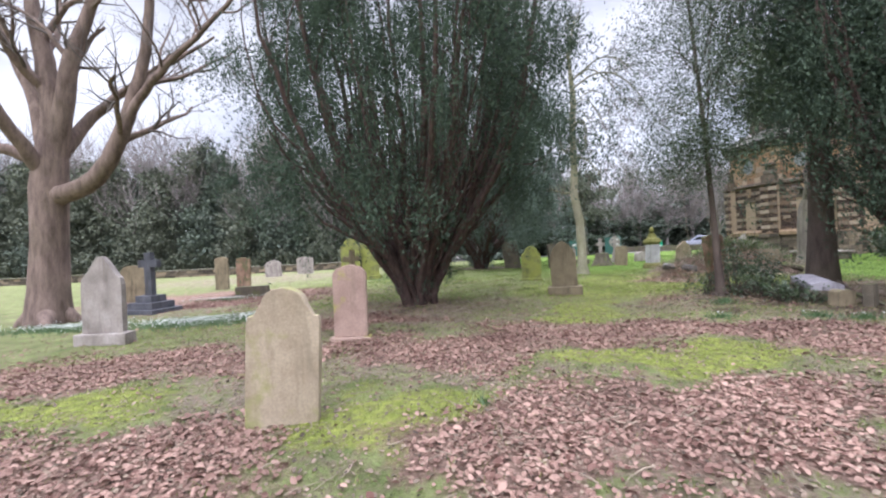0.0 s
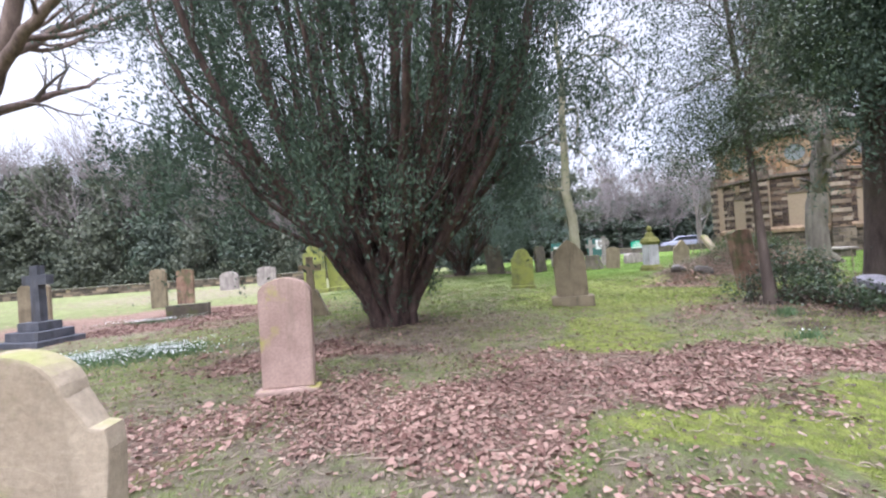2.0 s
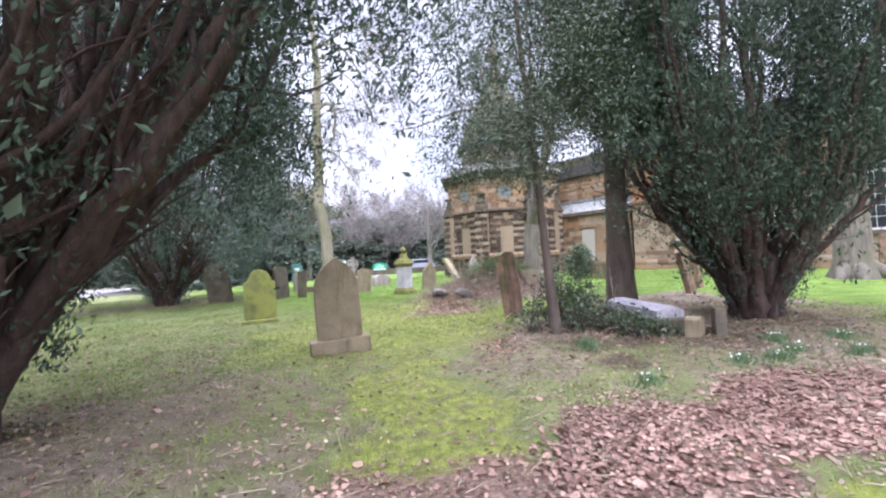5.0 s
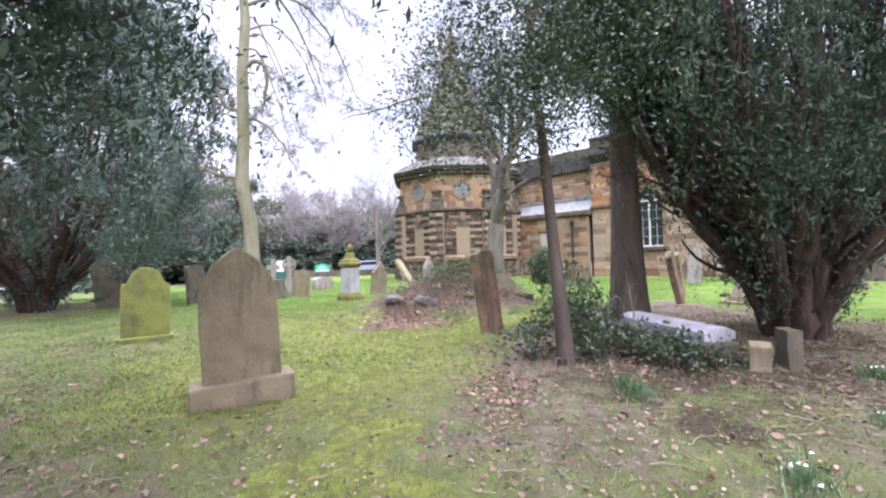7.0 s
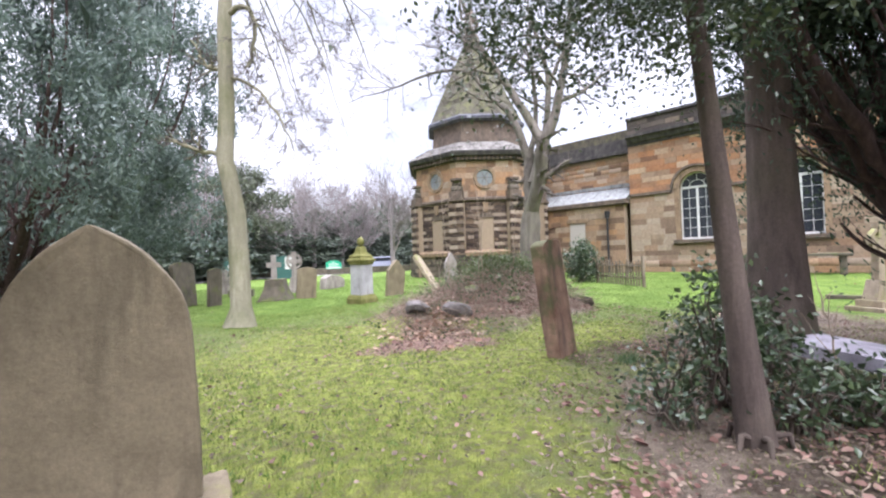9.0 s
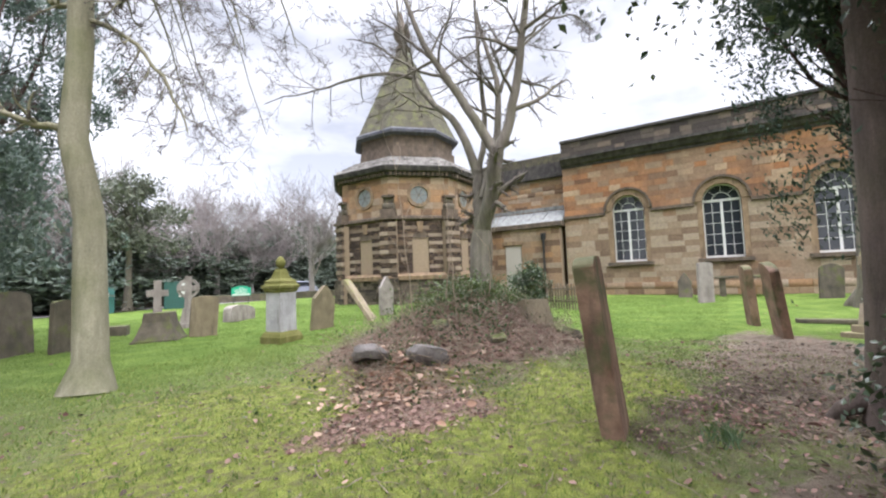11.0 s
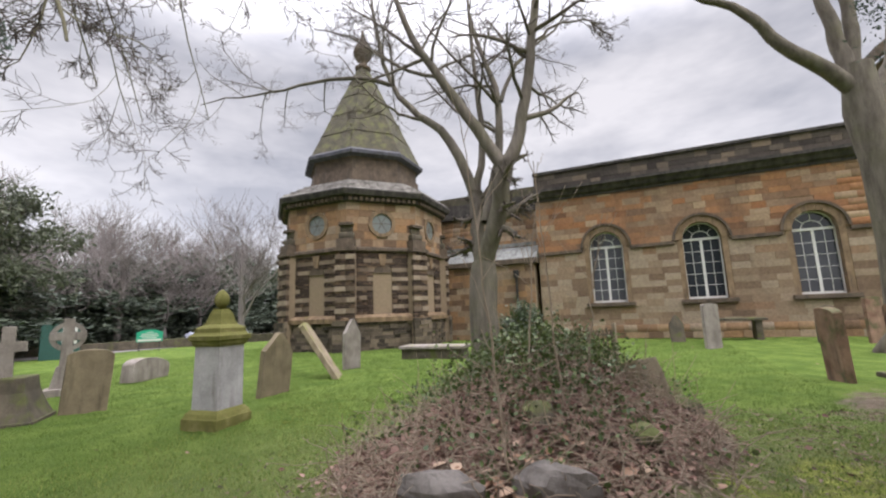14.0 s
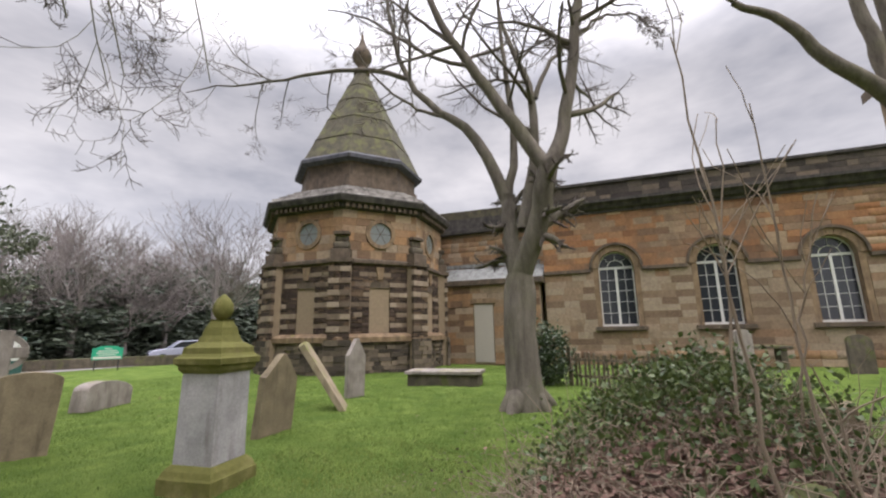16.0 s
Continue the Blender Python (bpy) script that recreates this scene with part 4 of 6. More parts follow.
def bare_tree(name, label, at, trunk, limbs, mat, seed, levels=3, per=(4, 7), droop=0.0, lift=0.25, shrink=0.5, sides=12, twig_start=0.3, roots=5, rmin=0.006):
    """at: foot; trunk: (points, radii), limbs: (points, r0, r1), all in world axes; each limb is a part."""
    rng = np.random.default_rng(seed)
    tr = tree_thing(name, Matrix.Translation(at), label)
    o = np.array(at)
    br = [(trunk[0] - o, trunk[1])]
    r0 = trunk[1][0]
    for k in range(roots):
        a = 2 * math.pi * k / roots + rng.uniform(-0.4, 0.4)
        e = np.array([math.cos(a), math.sin(a), 0])
        L = r0 * rng.uniform(1.25, 1.7)
        br.append((np.array([[0, 0, r0 * 1.1], e * L * 0.45 + [0, 0, r0 * 0.5], e * L * 0.8 + [0, 0, 0.06], e * L + [0, 0, -0.12]]), np.array([r0 * 0.5, r0 * 0.42, r0 * 0.26, r0 * 0.12])))
    V, F = tubes(br, 16)
    part_ob = fast("trunk", V, F, mat, tr, smooth=True)
    fine = {}
    for pts, a, b in limbs:
        L = limb(rng, np.array(pts) - o, a, b, 14, 0.02)
        V, F = tubes([L], 10)
        fast("limb", V, F, mat, tr, smooth=True)
        twigs(rng, L, levels, fine, lift, droop, per, shrink, twig_start, rmin=rmin)
    for lv, bs in sorted(fine.items(), reverse=True):
        V, F = tubes(bs, 5 if lv > 1 else 3)
        fast("branches" if lv > 1 else "twigs", V, F, mat if lv == levels else M_TWIG, tr, smooth=True)["kind"] = "stuff"
    return tr


# great bare tree with pinkish bark
b1 = (-11.0, 11.5, gz(-11.0, 11.5) - 0.05)
bare_tree("bare_tree", "large bare tree with flaking pinkish bark and spreading limbs", b1,
          (np.array([[-11.0, 11.5, -0.15], [-10.95, 11.5, 0.8], [-10.85, 11.5, 2.2], [-10.8, 11.5, 3.6], [-10.7, 11.5, 4.4]]), np.array([0.56, 0.46, 0.41, 0.43, 0.38])),
          [([(-10.7, 11.5, 4.2), (-10.56, 11.5, 5.7), (-10.85, 11.6, 7.4), (-11.1, 11.5, 9.5), (-11.4, 11.3, 12)], 0.36, 0.07),
           ([(-10.65, 11.5, 4.3), (-10.0, 11.4, 6.9), (-9.4, 11.6, 8.8), (-8.6, 11.8, 11.5)], 0.28, 0.06),
           ([(-10.5, 11.45, 3.4), (-9.6, 11.3, 3.45), (-8.68, 11.2, 4.37), (-8.2, 11.2, 5.7), (-7.79, 11.2, 6.6), (-7.45, 11.2, 9.0), (-7.2, 11.0, 11)], 0.27, 0.07),
           ([(-8.4, 11.2, 5.2), (-7.6, 11.0, 6.1), (-6.84, 10.9, 6.7), (-5.4, 10.8, 7.9), (-4.2, 10.7, 9.2)], 0.13, 0.03),
           ([(-10.75, 11.5, 4.2), (-11.6, 11.3, 4.7), (-13, 11.0, 5.0), (-14.5, 10.6, 6.2)], 0.2, 0.04),
           ([(-10.7, 11.5, 4.4), (-11.3, 11.8, 6.2), (-12.6, 12.2, 8.6), (-14, 12.5, 10.5)], 0.26, 0.05),
           ([(-10.6, 11.5, 4.3), (-10.2, 12.4, 6.0), (-9.2, 13.6, 7.6), (-7.6, 14.6, 9.2)], 0.2, 0.04),
           ([(-10.8, 11.4, 4.0), (-10.9, 10.3, 5.4), (-10.6, 9.2, 7.2), (-10.2, 8.4, 9.5)], 0.2, 0.04)],
          M_BARK_PINK, 21, levels=3, per=(6, 9), droop=0.1, rmin=0.005)

# slender pale tree, nearly without side branches on its trunk
b2 = (6.5, 19.55, gz(6.5, 19.55) - 0.03)
bare_tree("bare_tree", "slender bare tree with a smooth greenish trunk", b2,
          (np.array([[6.5, 19.55, -0.15], [6.55, 19.6, 0.3], [6.53, 19.67, 2.4], [6.36, 19.8, 3.6], [6.42, 19.78, 4.85], [6.42, 19.8, 6.7], [6.5, 19.7, 8.2], [6.4, 19.9, 10.5]]), np.array([0.36, 0.22, 0.19, 0.18, 0.165, 0.15, 0.13, 0.08])),
          [([(6.42, 19.78, 7.6), (7.3, 20.6, 8.6), (8.3, 21.5, 8.2), (9.2, 22.3, 7.0), (10.2, 22.9, 5.2)], 0.032, 0.008),
           ([(6.42, 19.78, 7.9), (7.6, 20.3, 8.9), (8.9, 21.0, 8.5), (9.9, 21.6, 7.3), (11.0, 22.1, 5.4)], 0.032, 0.008),
           ([(6.42, 19.78, 8.2), (7.2, 20.9, 9.2), (8.2, 22.0, 8.8), (9.3, 23.0, 7.5), (10.6, 24.0, 5.5)], 0.032, 0.008),
           ([(6.42, 19.78, 7.2), (7.0, 20.3, 7.9), (7.7, 21.0, 7.6), (8.4, 21.7, 6.7), (9.3, 22.5, 5.3)], 0.04, 0.01),
           ([(6.42, 19.75, 6.85), (6.75, 19.4, 7.1), (6.95, 19.25, 6.6), (6.85, 19.3, 5.9), (6.75, 19.3, 5.6)], 0.07, 0.03),
           ([(6.42, 19.78, 5.5), (6.9, 19.3, 5.2), (7.3, 18.95, 4.5), (7.5, 18.7, 3.7)], 0.045, 0.012),
           ([(6.38, 19.8, 3.7), (5.9, 20.2, 3.8), (5.4, 20.6, 4.1)], 0.06, 0.03),
           ([(6.42, 19.78, 5.6), (6.1, 20.1, 5.7), (5.9, 20.3, 6.3)], 0.05, 0.02),
           ([(6.45, 19.75, 8.6), (7.6, 19.4, 9.4), (9.0, 19.6, 9.0), (10.0, 20.0, 8.0), (10.6, 20.2, 7.0)], 0.05, 0.012),
           ([(6.45, 19.75, 9.0), (7.6, 20.4, 10.0), (9.0, 21.2, 9.4), (9.9, 21.8, 8.4), (10.4, 22.0, 7.4)], 0.05, 0.012),
           ([(6.45, 19.75, 9.0), (7.3, 18.4, 9.6), (8.2, 18.0, 9.2), (8.9, 18.0, 8.2)], 0.045, 0.012),
           ([(6.4, 19.9, 10), (6.9, 20.5, 12.0), (7.4, 21.2, 13)], 0.07, 0.02)],
          M_BARK_GREEN, 33, levels=3, per=(7, 10), droop=0.15, lift=-0.1, shrink=0.42, roots=0, rmin=0.0055)

# forked tree before the chapel
b4 = (16.3, 18.5, gz(16.3, 18.5) - 0.05)
bare_tree("bare_tree", "forked bare tree with smooth grey bark beside the chapel", b4,
          (np.array([[16.24, 18.47, -0.2], [16.27, 18.5, 0.37], [16.29, 18.55, 1.45], [16.35, 18.51, 2.33], [16.39, 18.5, 2.75]]), np.array([0.50, 0.39, 0.36, 0.37, 0.30])),
          [([(16.38, 18.53, 2.5), (16.3, 18.19, 3.34), (16.13, 17.81, 4.45), (16.03, 17.65, 5.25)], 0.25, 0.23),
           ([(16.38, 18.54, 2.4), (16.59, 18.69, 3.58), (16.84, 18.8, 4.87)], 0.22, 0.18),
           ([(16.84, 18.8, 4.67), (16.98, 19.27, 6.1), (17.06, 19.82, 7.02), (17.23, 20.56, 7.61), (17.43, 21.45, 8.54), (17.57, 22.21, 9.67), (17.63, 22.64, 11.34), (17.73, 22.98, 13.5)], 0.17, 0.05),
           ([(17.5, 22.0, 9.4), (17.27, 23.52, 10.12), (16.95, 25.09, 10.09), (16.59, 26.68, 9.91), (16.2, 28.33, 10.06), (15.86, 29.81, 9.91)], 0.085, 0.015),
           ([(17.25, 20.6, 7.65), (17.1, 21.5, 8.0), (16.9, 22.6, 9.0), (16.7, 23.6, 10.6)], 0.06, 0.015),
           ([(16.86, 18.78, 4.8), (17.1, 18.57, 6.13), (17.2, 18.67, 7.74), (17.3, 18.84, 9.13), (17.4, 18.95, 11.8)], 0.12, 0.04),
           ([(16.03, 17.66, 5.1), (16.05, 18.22, 6.07), (15.98, 18.93, 7.36), (15.75, 19.8, 8.75), (15.5, 20.4, 10.1), (15.4, 20.7, 11.6)], 0.185, 0.06),
           ([(15.9, 19.2, 7.9), (15.6, 20.6, 8.6), (15.3, 22.0, 9.9), (15.1, 23.2, 10.4)], 0.06, 0.015),
           ([(15.75, 19.8, 8.75), (15.6, 21.0, 10.0), (15.3, 22.4, 11.2)], 0.06, 0.015),
           ([(16.04, 17.62, 5.2), (16.2, 17.39, 5.66), (16.38, 17.17, 6.55), (16.5, 16.94, 8.05), (16.6, 16.73, 9.7), (16.7, 16.5, 11.3)], 0.19, 0.09),
           ([(16.34, 18.36, 3.8), (16.75, 18.15, 5.25), (17.2, 18.0, 7.15), (17.4, 18.2, 8.5), (17.5, 18.7, 9.5), (17.6, 18.95, 11.0)], 0.15, 0.05),
           ([(17.25, 18.0, 7.6), (17.5, 17.69, 8.73), (17.8, 17.16, 9.36), (18.2, 16.53, 9.92), (18.6, 15.82, 11.1)], 0.07, 0.02),
           ([(16.55, 16.85, 8.6), (16.9, 16.2, 9.3), (17.3, 15.4, 9.4), (17.5, 14.8, 8.7)], 0.045, 0.012)],
          M_BARK_GREY, 47, levels=3, per=(7, 10), droop=0.24, lift=0.1, shrink=0.42, roots=6, rmin=0.0055)

# stout tree before the nave
b5 = (21.8, 8.2, gz(21.8, 8.2) - 0.05)
bare_tree("bare_tree", "stout lopped bare tree with thick grey limbs", b5,
          (np.array([[21.8, 8.2, -0.15], [21.8, 8.2, 0.6], [21.8, 8.15, 3.0], [21.78, 8.2, 5.4], [21.72, 8.4, 6.9], [21.7, 8.35, 8.3]]), np.array([0.72, 0.56, 0.49, 0.47, 0.46, 0.36])),
          [([(21.7, 8.4, 7.3), (21.4, 9.1, 8.3), (21.05, 10.2, 8.95), (20.95, 10.5, 9.7), (20.8, 10.95, 10.3), (20.6, 11.6, 10.9), (20.4, 12.4, 11.2)], 0.24, 0.09),
           ([(21.8, 8.5, 8.0), (21.72, 8.7, 9.5), (21.6, 8.95, 10.9), (21.6, 9.0, 13)], 0.24, 0.12),
           ([(21.8, 8.45, 8.0), (21.9, 8.2, 9.6), (21.85, 8.3, 11.5), (21.8, 8.3, 14)], 0.22, 0.1),
           ([(21.9, 8.2, 7.0), (22.3, 7.4, 8.2), (22.4, 7.0, 9.8), (22.8, 6.4, 12)], 0.26, 0.1),
           ([(21.85, 8.05, 4.3), (22.2, 7.2, 5.4), (22.7, 6.2, 7.0), (23.2, 5.4, 9.5)], 0.30, 0.1)],
          M_BARK_GREY, 58, levels=2, per=(2, 4), shrink=0.4, twig_start=0.6)


def shell_points(rng, n, centre, radii, hollow=0.5, low=-1.0):
    """Points in the outer part of a lumpy egg."""
    d = unit(rng.normal(size=(n, 3)))
    d[:, 2] = np.where(d[:, 2] < low, low + rng.uniform(0, 0.3, n), d[:, 2])
    r = rng.uniform(hollow ** 3, 1, n) ** (1 / 3)
    lump = 1 + 0.16 * np.sin(5 * d[:, 0] + 2.0 * centre[0]) * np.sin(4 * d[:, 1] + centre[1]) + 0.12 * np.sin(7 * d[:, 2] + 3 * d[:, 0])
    return np.array(centre) + d * (r * lump)[:, None] * np.array(radii)


def clumps(rng, centres, per, spread, jitter=0.5):
    """Loose tufts of leaf positions round each centre."""
    n = len(centres)
    k = rng.uniform(1 - jitter, 1 + jitter, n)
    c = np.repeat(centres, per, 0)
    s = np.repeat(k, per)[:, None] * spread
    return c + rng.normal(size=c.shape) * s


def yew(name, label, at, height, width, stems, seed, mat, bottom, leaves, size=0.03, base_r=0.5, hollow=0.4, low_pull=0.55, sil=1.0):
    """A many-stemmed yew: an inverted cone of thin stems over a fluted bole, and upright sprays of needles."""
    rng = np.random.default_rng(seed)
    t = tree_thing(name, Matrix.Translation(at), label)
    lines = []
    for k in range(stems):
        a = 2 * math.pi * k / stems * 2.4 + rng.uniform(-0.4, 0.4)
        q = math.sqrt(rng.uniform(0.05, 1.0))
        e = np.array([math.cos(a), math.sin(a), 0])
        rr = base_r * q
        out_r = width * (0.15 + 0.75 * q) * rng.uniform(0.7, 1.05)
        h = height * rng.uniform(0.72, 0.98)
        p = [e * rr * 0.62 + [0, 0, -0.15], e * rr * 1.35 + [0, 0, 0.75], e * (rr * 1.5 + out_r * 0.32) + [0, 0, 0.2 * height + 0.2], e * (rr + out_r * 0.67) + [0, 0, 0.42 * h], e * (rr + out_r * 0.93) + [0, 0, 0.72 * h], e * (rr + out_r) + [0, 0, h]]
        r = rng.uniform(0.045, 0.10) * (1.25 if rng.random() < 0.25 else 1)
        L = limb(rng, p, r * 1.5, 0.012, 20, 0.035)
        fine = {}
        twigs(rng, L, 2, fine, 0.45, 0, (3, 6), 0.28, 0.12, 0.7, 0.007)
        V, F = tubes([L], 8)
        fast("stem", V, F, M_BARK_YEW, t, smooth=True)
        lines += fine.get(1, []) + fine.get(2, [])
    V, F = tubes(lines, 4)
    fast("twigs", V, F, M_BARK_YEW, t, smooth=True)["kind"] = "stuff"
    foot = lathe([(base_r * 0.72, -0.2), (base_r * 0.7, 0.05), (base_r * 0.85, 0.35), (base_r * 1.15, 0.75), (base_r * 1.35, 1.15), (base_r * 0.8, 1.45)], 40)
    for v in foot.verts:
        ang = math.atan2(v.co.y, v.co.x)
        f = 1 + 0.13 * math.sin(7 * ang + 1.3 * v.co.z + seed) + 0.08 * math.sin(13 * ang + 2.0 * v.co.z)
        v.co.x, v.co.y = v.co.x * f, v.co.y * f
    roughen(foot, 0.07, 4.0, seed)
    part("bole", foot, M_BARK_YEW, t, "fluted reddish-brown bole", True)
    n = leaves // 460
    zz = rng.uniform(0, 1, n) ** 0.85
    prof = np.interp(zz, [0, 0.12, 0.35, 0.6, 0.85, 1.0], [low_pull, max(0.9, low_pull), 1.0, 1.0, 0.86, 0.4])
    ang = rng.uniform(0, 2 * math.pi, n)
    lump = 1 + 0.13 * np.sin(3 * ang + 4 * zz + seed) + 0.10 * np.sin(7 * ang - 6 * zz) + rng.normal(0, 0.06, n)
    rad = width * prof * lump * np.sqrt(rng.uniform(hollow ** 2, 1, n))
    floor_z = bottom + 0.5 * np.sin(2 * ang + seed) + 0.3 * np.sin(5 * ang)
    c = np.stack([rad * np.cos(ang), rad * np.sin(ang), floor_z + (height - floor_z) * zz], 1)
    c = clumps(rng, c, 20, np.array([0.26, 0.26, 0.42]))
    P = clumps(rng, c, 23, np.array([0.075, 0.075, 0.16]))
    # shaggy tufts low on the stems
    m = 34
    zl = rng.uniform(0.5, 2.9, m)
    al = rng.uniform(0, 2 * math.pi, m)
    rl_ = base_r * 1.25 + np.clip(zl - 0.6, 0, 3) * 0.5 * rng.uniform(0.7, 1.15, m)
    low = np.stack([rl_ * np.cos(al), rl_ * np.sin(al), zl], 1)
    P = np.concatenate([P, clumps(rng, clumps(rng, low, 10, np.array([0.13, 0.13, 0.2])), 16, np.array([0.06, 0.06, 0.11]))])
    outw = unit(P * np.array([1, 1, 0])) * 0.5
    V, F = sprays(rng, P, size, 3.0, tilt=outw + np.array([0, 0, 1.0]))
    # coarse shoots fill the inside of the crown
    inner = clumps(rng, np.stack([rad * 0.86 * np.cos(ang), rad * 0.86 * np.sin(ang), floor_z + 0.25 + (height - 0.5 - floor_z) * zz], 1), 120, np.array([0.34, 0.34, 0.5]))
    W, E = sprays(rng, inner, size * 1.4, 2.6, tilt=unit(inner * np.array([1, 1, 0])) * 0.4 + np.array([0, 0, 0.8]))
    V, F = np.concatenate([V, W]), np.concatenate([F, E + len(V)])
    fast("crown", V, F, mat, t, "dense dark green needle sprays")["kind"] = "stuff"
    return t


yew("yew_tree", "broad many-stemmed yew with a dark vase-shaped crown", (-0.7, 11.05, gz(-0.7, 11.05)), 9.8, 4.3, 64, 3, M_YEW, 2.3, 190000, 0.026, 0.46, 0.5, low_pull=0.9)
yew("yew_tree", "many-stemmed yew with a dark dense crown", (10.9, 8.4, gz(10.9, 8.4)), 8.8, 3.3, 44, 4, M_YEW, 2.2, 140000, 0.027, 0.44, 0.4, low_pull=0.8)
yew("yew_tree", "wide yew with bluish-sheened green crown and short dark stems", (2.5, 27.8, gz(2.5, 27.8)), 12.0, 6.1, 36, 5, M_YEW_SHEEN, 1.5, 150000, 0.05, 0.5, 0.5, low_pull=1.0)


def evergreen(name, label, at, trunk_h, r, crown, seed, mat, leaves, size, bark, lean=(0, 0), spread=(0.3, 0.3, 0.3), foot=1.7, long=1.8, tilt=None):
    """A single-trunked evergreen; crown: list of (centre, radii) lobes relative to the foot."""
    rng = np.random.default_rng(seed)
    t = tree_thing(name, Matrix.Translation(at), label)
    tr = flare((0, 0, -0.2), (lean[0], lean[1], trunk_h), r, r * 0.35, 26, foot, (0.08, 0.05))
    br = [tr]
    for k in range(5):
        a = 2 * math.pi * k / 5 + rng.uniform(-0.3, 0.3)
        e = np.array([math.cos(a), math.sin(a), 0])
        br.append((np.array([[0, 0, r * 1.8], e * r * 1.1 + [0, 0, r * 0.9], e * r * 2.0 + [0, 0, 0.1], e * r * 2.6 + [0, 0, -0.12]]), np.array([r * 0.5, r * 0.42, r * 0.25, r * 0.1])))
    V, F = tubes(br, 14)
    fast("trunk", V, F, bark, t, smooth=True)
    arms = []
    pts = []
    for c, rad in crown:
        n = max(6, int(leaves / 55 / len(crown)))
        pts.append(shell_points(rng, n, c, rad, 0.3, -0.9))
        for k in range(5):
            z = rng.uniform(0.45, 0.85)
            i = int(z * 25)
            tip = np.array(c) + unit(rng.normal(size=3)) * np.array(rad) * 0.75
            if tip[2] > tr[0][i][2] - 0.3:
                arms.append(limb(rng, [tr[0][i], (tr[0][i] + tip) / 2 + [0, 0, 0.2], tip], r * 0.22, 0.012, 9, 0.03))
    fine = {}
    for L in arms:
        twigs(rng, L, 1, fine, 0.2, 0, (3, 6), 0.4, 0.3, 0.9, 0.008)
    for L in arms:
        V, F = tubes([L], 6)
        fast("limb", V, F, bark, t, smooth=True)
    V, F = tubes(fine[1], 4)
    fast("twigs", V, F, bark, t, smooth=True)["kind"] = "stuff"
    P = clumps(rng, np.concatenate(pts), 55, np.array(spread))
    V, F = sprays(rng, P, size, long, tilt=tilt)
    fast("crown", V, F, mat, t)["kind"] = "stuff"
    return t


evergreen("evergreen_tree", "tall evergreen with a straight dark trunk and buttressed foot", (9.65, 10.6, gz(9.65, 10.6)), 12, 0.27,
          [((0, 0, 5.4), (1.5, 1.5, 1.1)), ((0, 0, 7.4), (2.0, 2.0, 1.8)), ((1.4, -0.7, 4.9), (1.2, 1.2, 0.7)), ((0, 0.2, 10.2), (1.9, 1.9, 2.2))], 61, M_YEW, 78000, 0.04, M_BARK_DARK, spread=(0.25, 0.25, 0.22), long=2.4, foot=1.6)
evergreen("holly_tree", "thin-trunked holly with sparse glossy leaves", (6.93, 10.42, gz(6.93, 10.42)), 8.5, 0.085,
          [((-0.4, 0.6, 3.6), (1.4, 1.4, 0.9)), ((0.0, 0.1, 4.8), (1.9, 1.9, 1.5)), ((-0.2, 0.4, 6.6), (1.8, 1.8, 1.7)), ((0.1, -0.1, 8.5), (1.4, 1.4, 1.6))], 62, M_HOLLY, 56000, 0.03, M_BARK_DARK, (-0.2, 0.6), (0.21, 0.21, 0.21), 1.7, 1.7)


def bush(name, label, at, radii, seed, mat, leaves, size, category="shrub", stalks=14):
    rng = np.random.default_rng(seed)
    t = empty(name, Matrix.Translation(at), label, category)
    br = []
    for k in range(stalks):
        tip = shell_points(rng, 1, (0, 0, radii[2] * 0.9), radii, 0.6)[0]
        tip[2] = abs(tip[2])
        br.append(limb(rng, [(rng.normal(0, 0.08), rng.normal(0, 0.08), -0.05), tip * 0.5 + [0, 0, 0.1], tip], 0.016, 0.005, 7, 0.02))
    V, F = tubes(br, 5)
    fast("stalks", V, F, M_BARK_DARK, t, smooth=True)["kind"] = "stuff"
    c = shell_points(rng, leaves // 12, (0, 0, radii[2] * 0.9), radii, 0.2)
    c[:, 2] = np.abs(c[:, 2])
    V, F = sprays(rng, clumps(rng, c, 12, np.array([0.09, 0.09, 0.09])), size, 1.7)
    fast("foliage", V, F, mat, t)["kind"] = "stuff"
    return t


for k, (x, y, r, n) in enumerate(((7.0, 11.0, (0.45, 0.35, 0.4), 420), (7.5, 10.75, (0.4, 0.35, 0.75), 800), (8.0, 10.6, (0.45, 0.4, 0.45), 700), (8.1, 9.55, (0.3, 0.6, 0.16), 420), (7.75, 9.95, (0.35, 0.35, 0.25), 420), (7.9, 9.0, (0.3, 0.4, 0.13), 260), (7.55, 9.3, (0.35, 0.45, 0.2), 420), (8.3, 10.9, (0.5, 0.4, 0.5), 700), (7.3, 10.2, (0.3, 0.3, 0.3), 260))):
    bush("holly_bush", "loose dark glossy holly growth beside a tomb", (x, y, gz(x, y)), r, 71 + k, M_HOLLY, n, 0.04)
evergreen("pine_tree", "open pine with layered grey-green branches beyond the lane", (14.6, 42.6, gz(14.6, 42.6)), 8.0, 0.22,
          [((0.2, 0.1, 7.9), (1.6, 1.5, 0.45)), ((-1.6, -0.3, 7.0), (2.0, 1.7, 0.4)), ((1.6, 0.4, 6.2), (2.0, 1.7, 0.4)), ((-1.0, 0.2, 5.2), (2.2, 1.8, 0.45)), ((1.0, 0.0, 4.2), (2.4, 1.8, 0.5))], 63, M_FAR_HAZE, 7000, 0.11, M_BARK_GREY, long=2.6)
bush("laurel_shrub", "rounded dark green shrub by the chapel link", (20.3, 18.6, gz(20.3, 18.6)), (0.75, 0.75, 0.95), 73, M_HOLLY, 3800, 0.065)


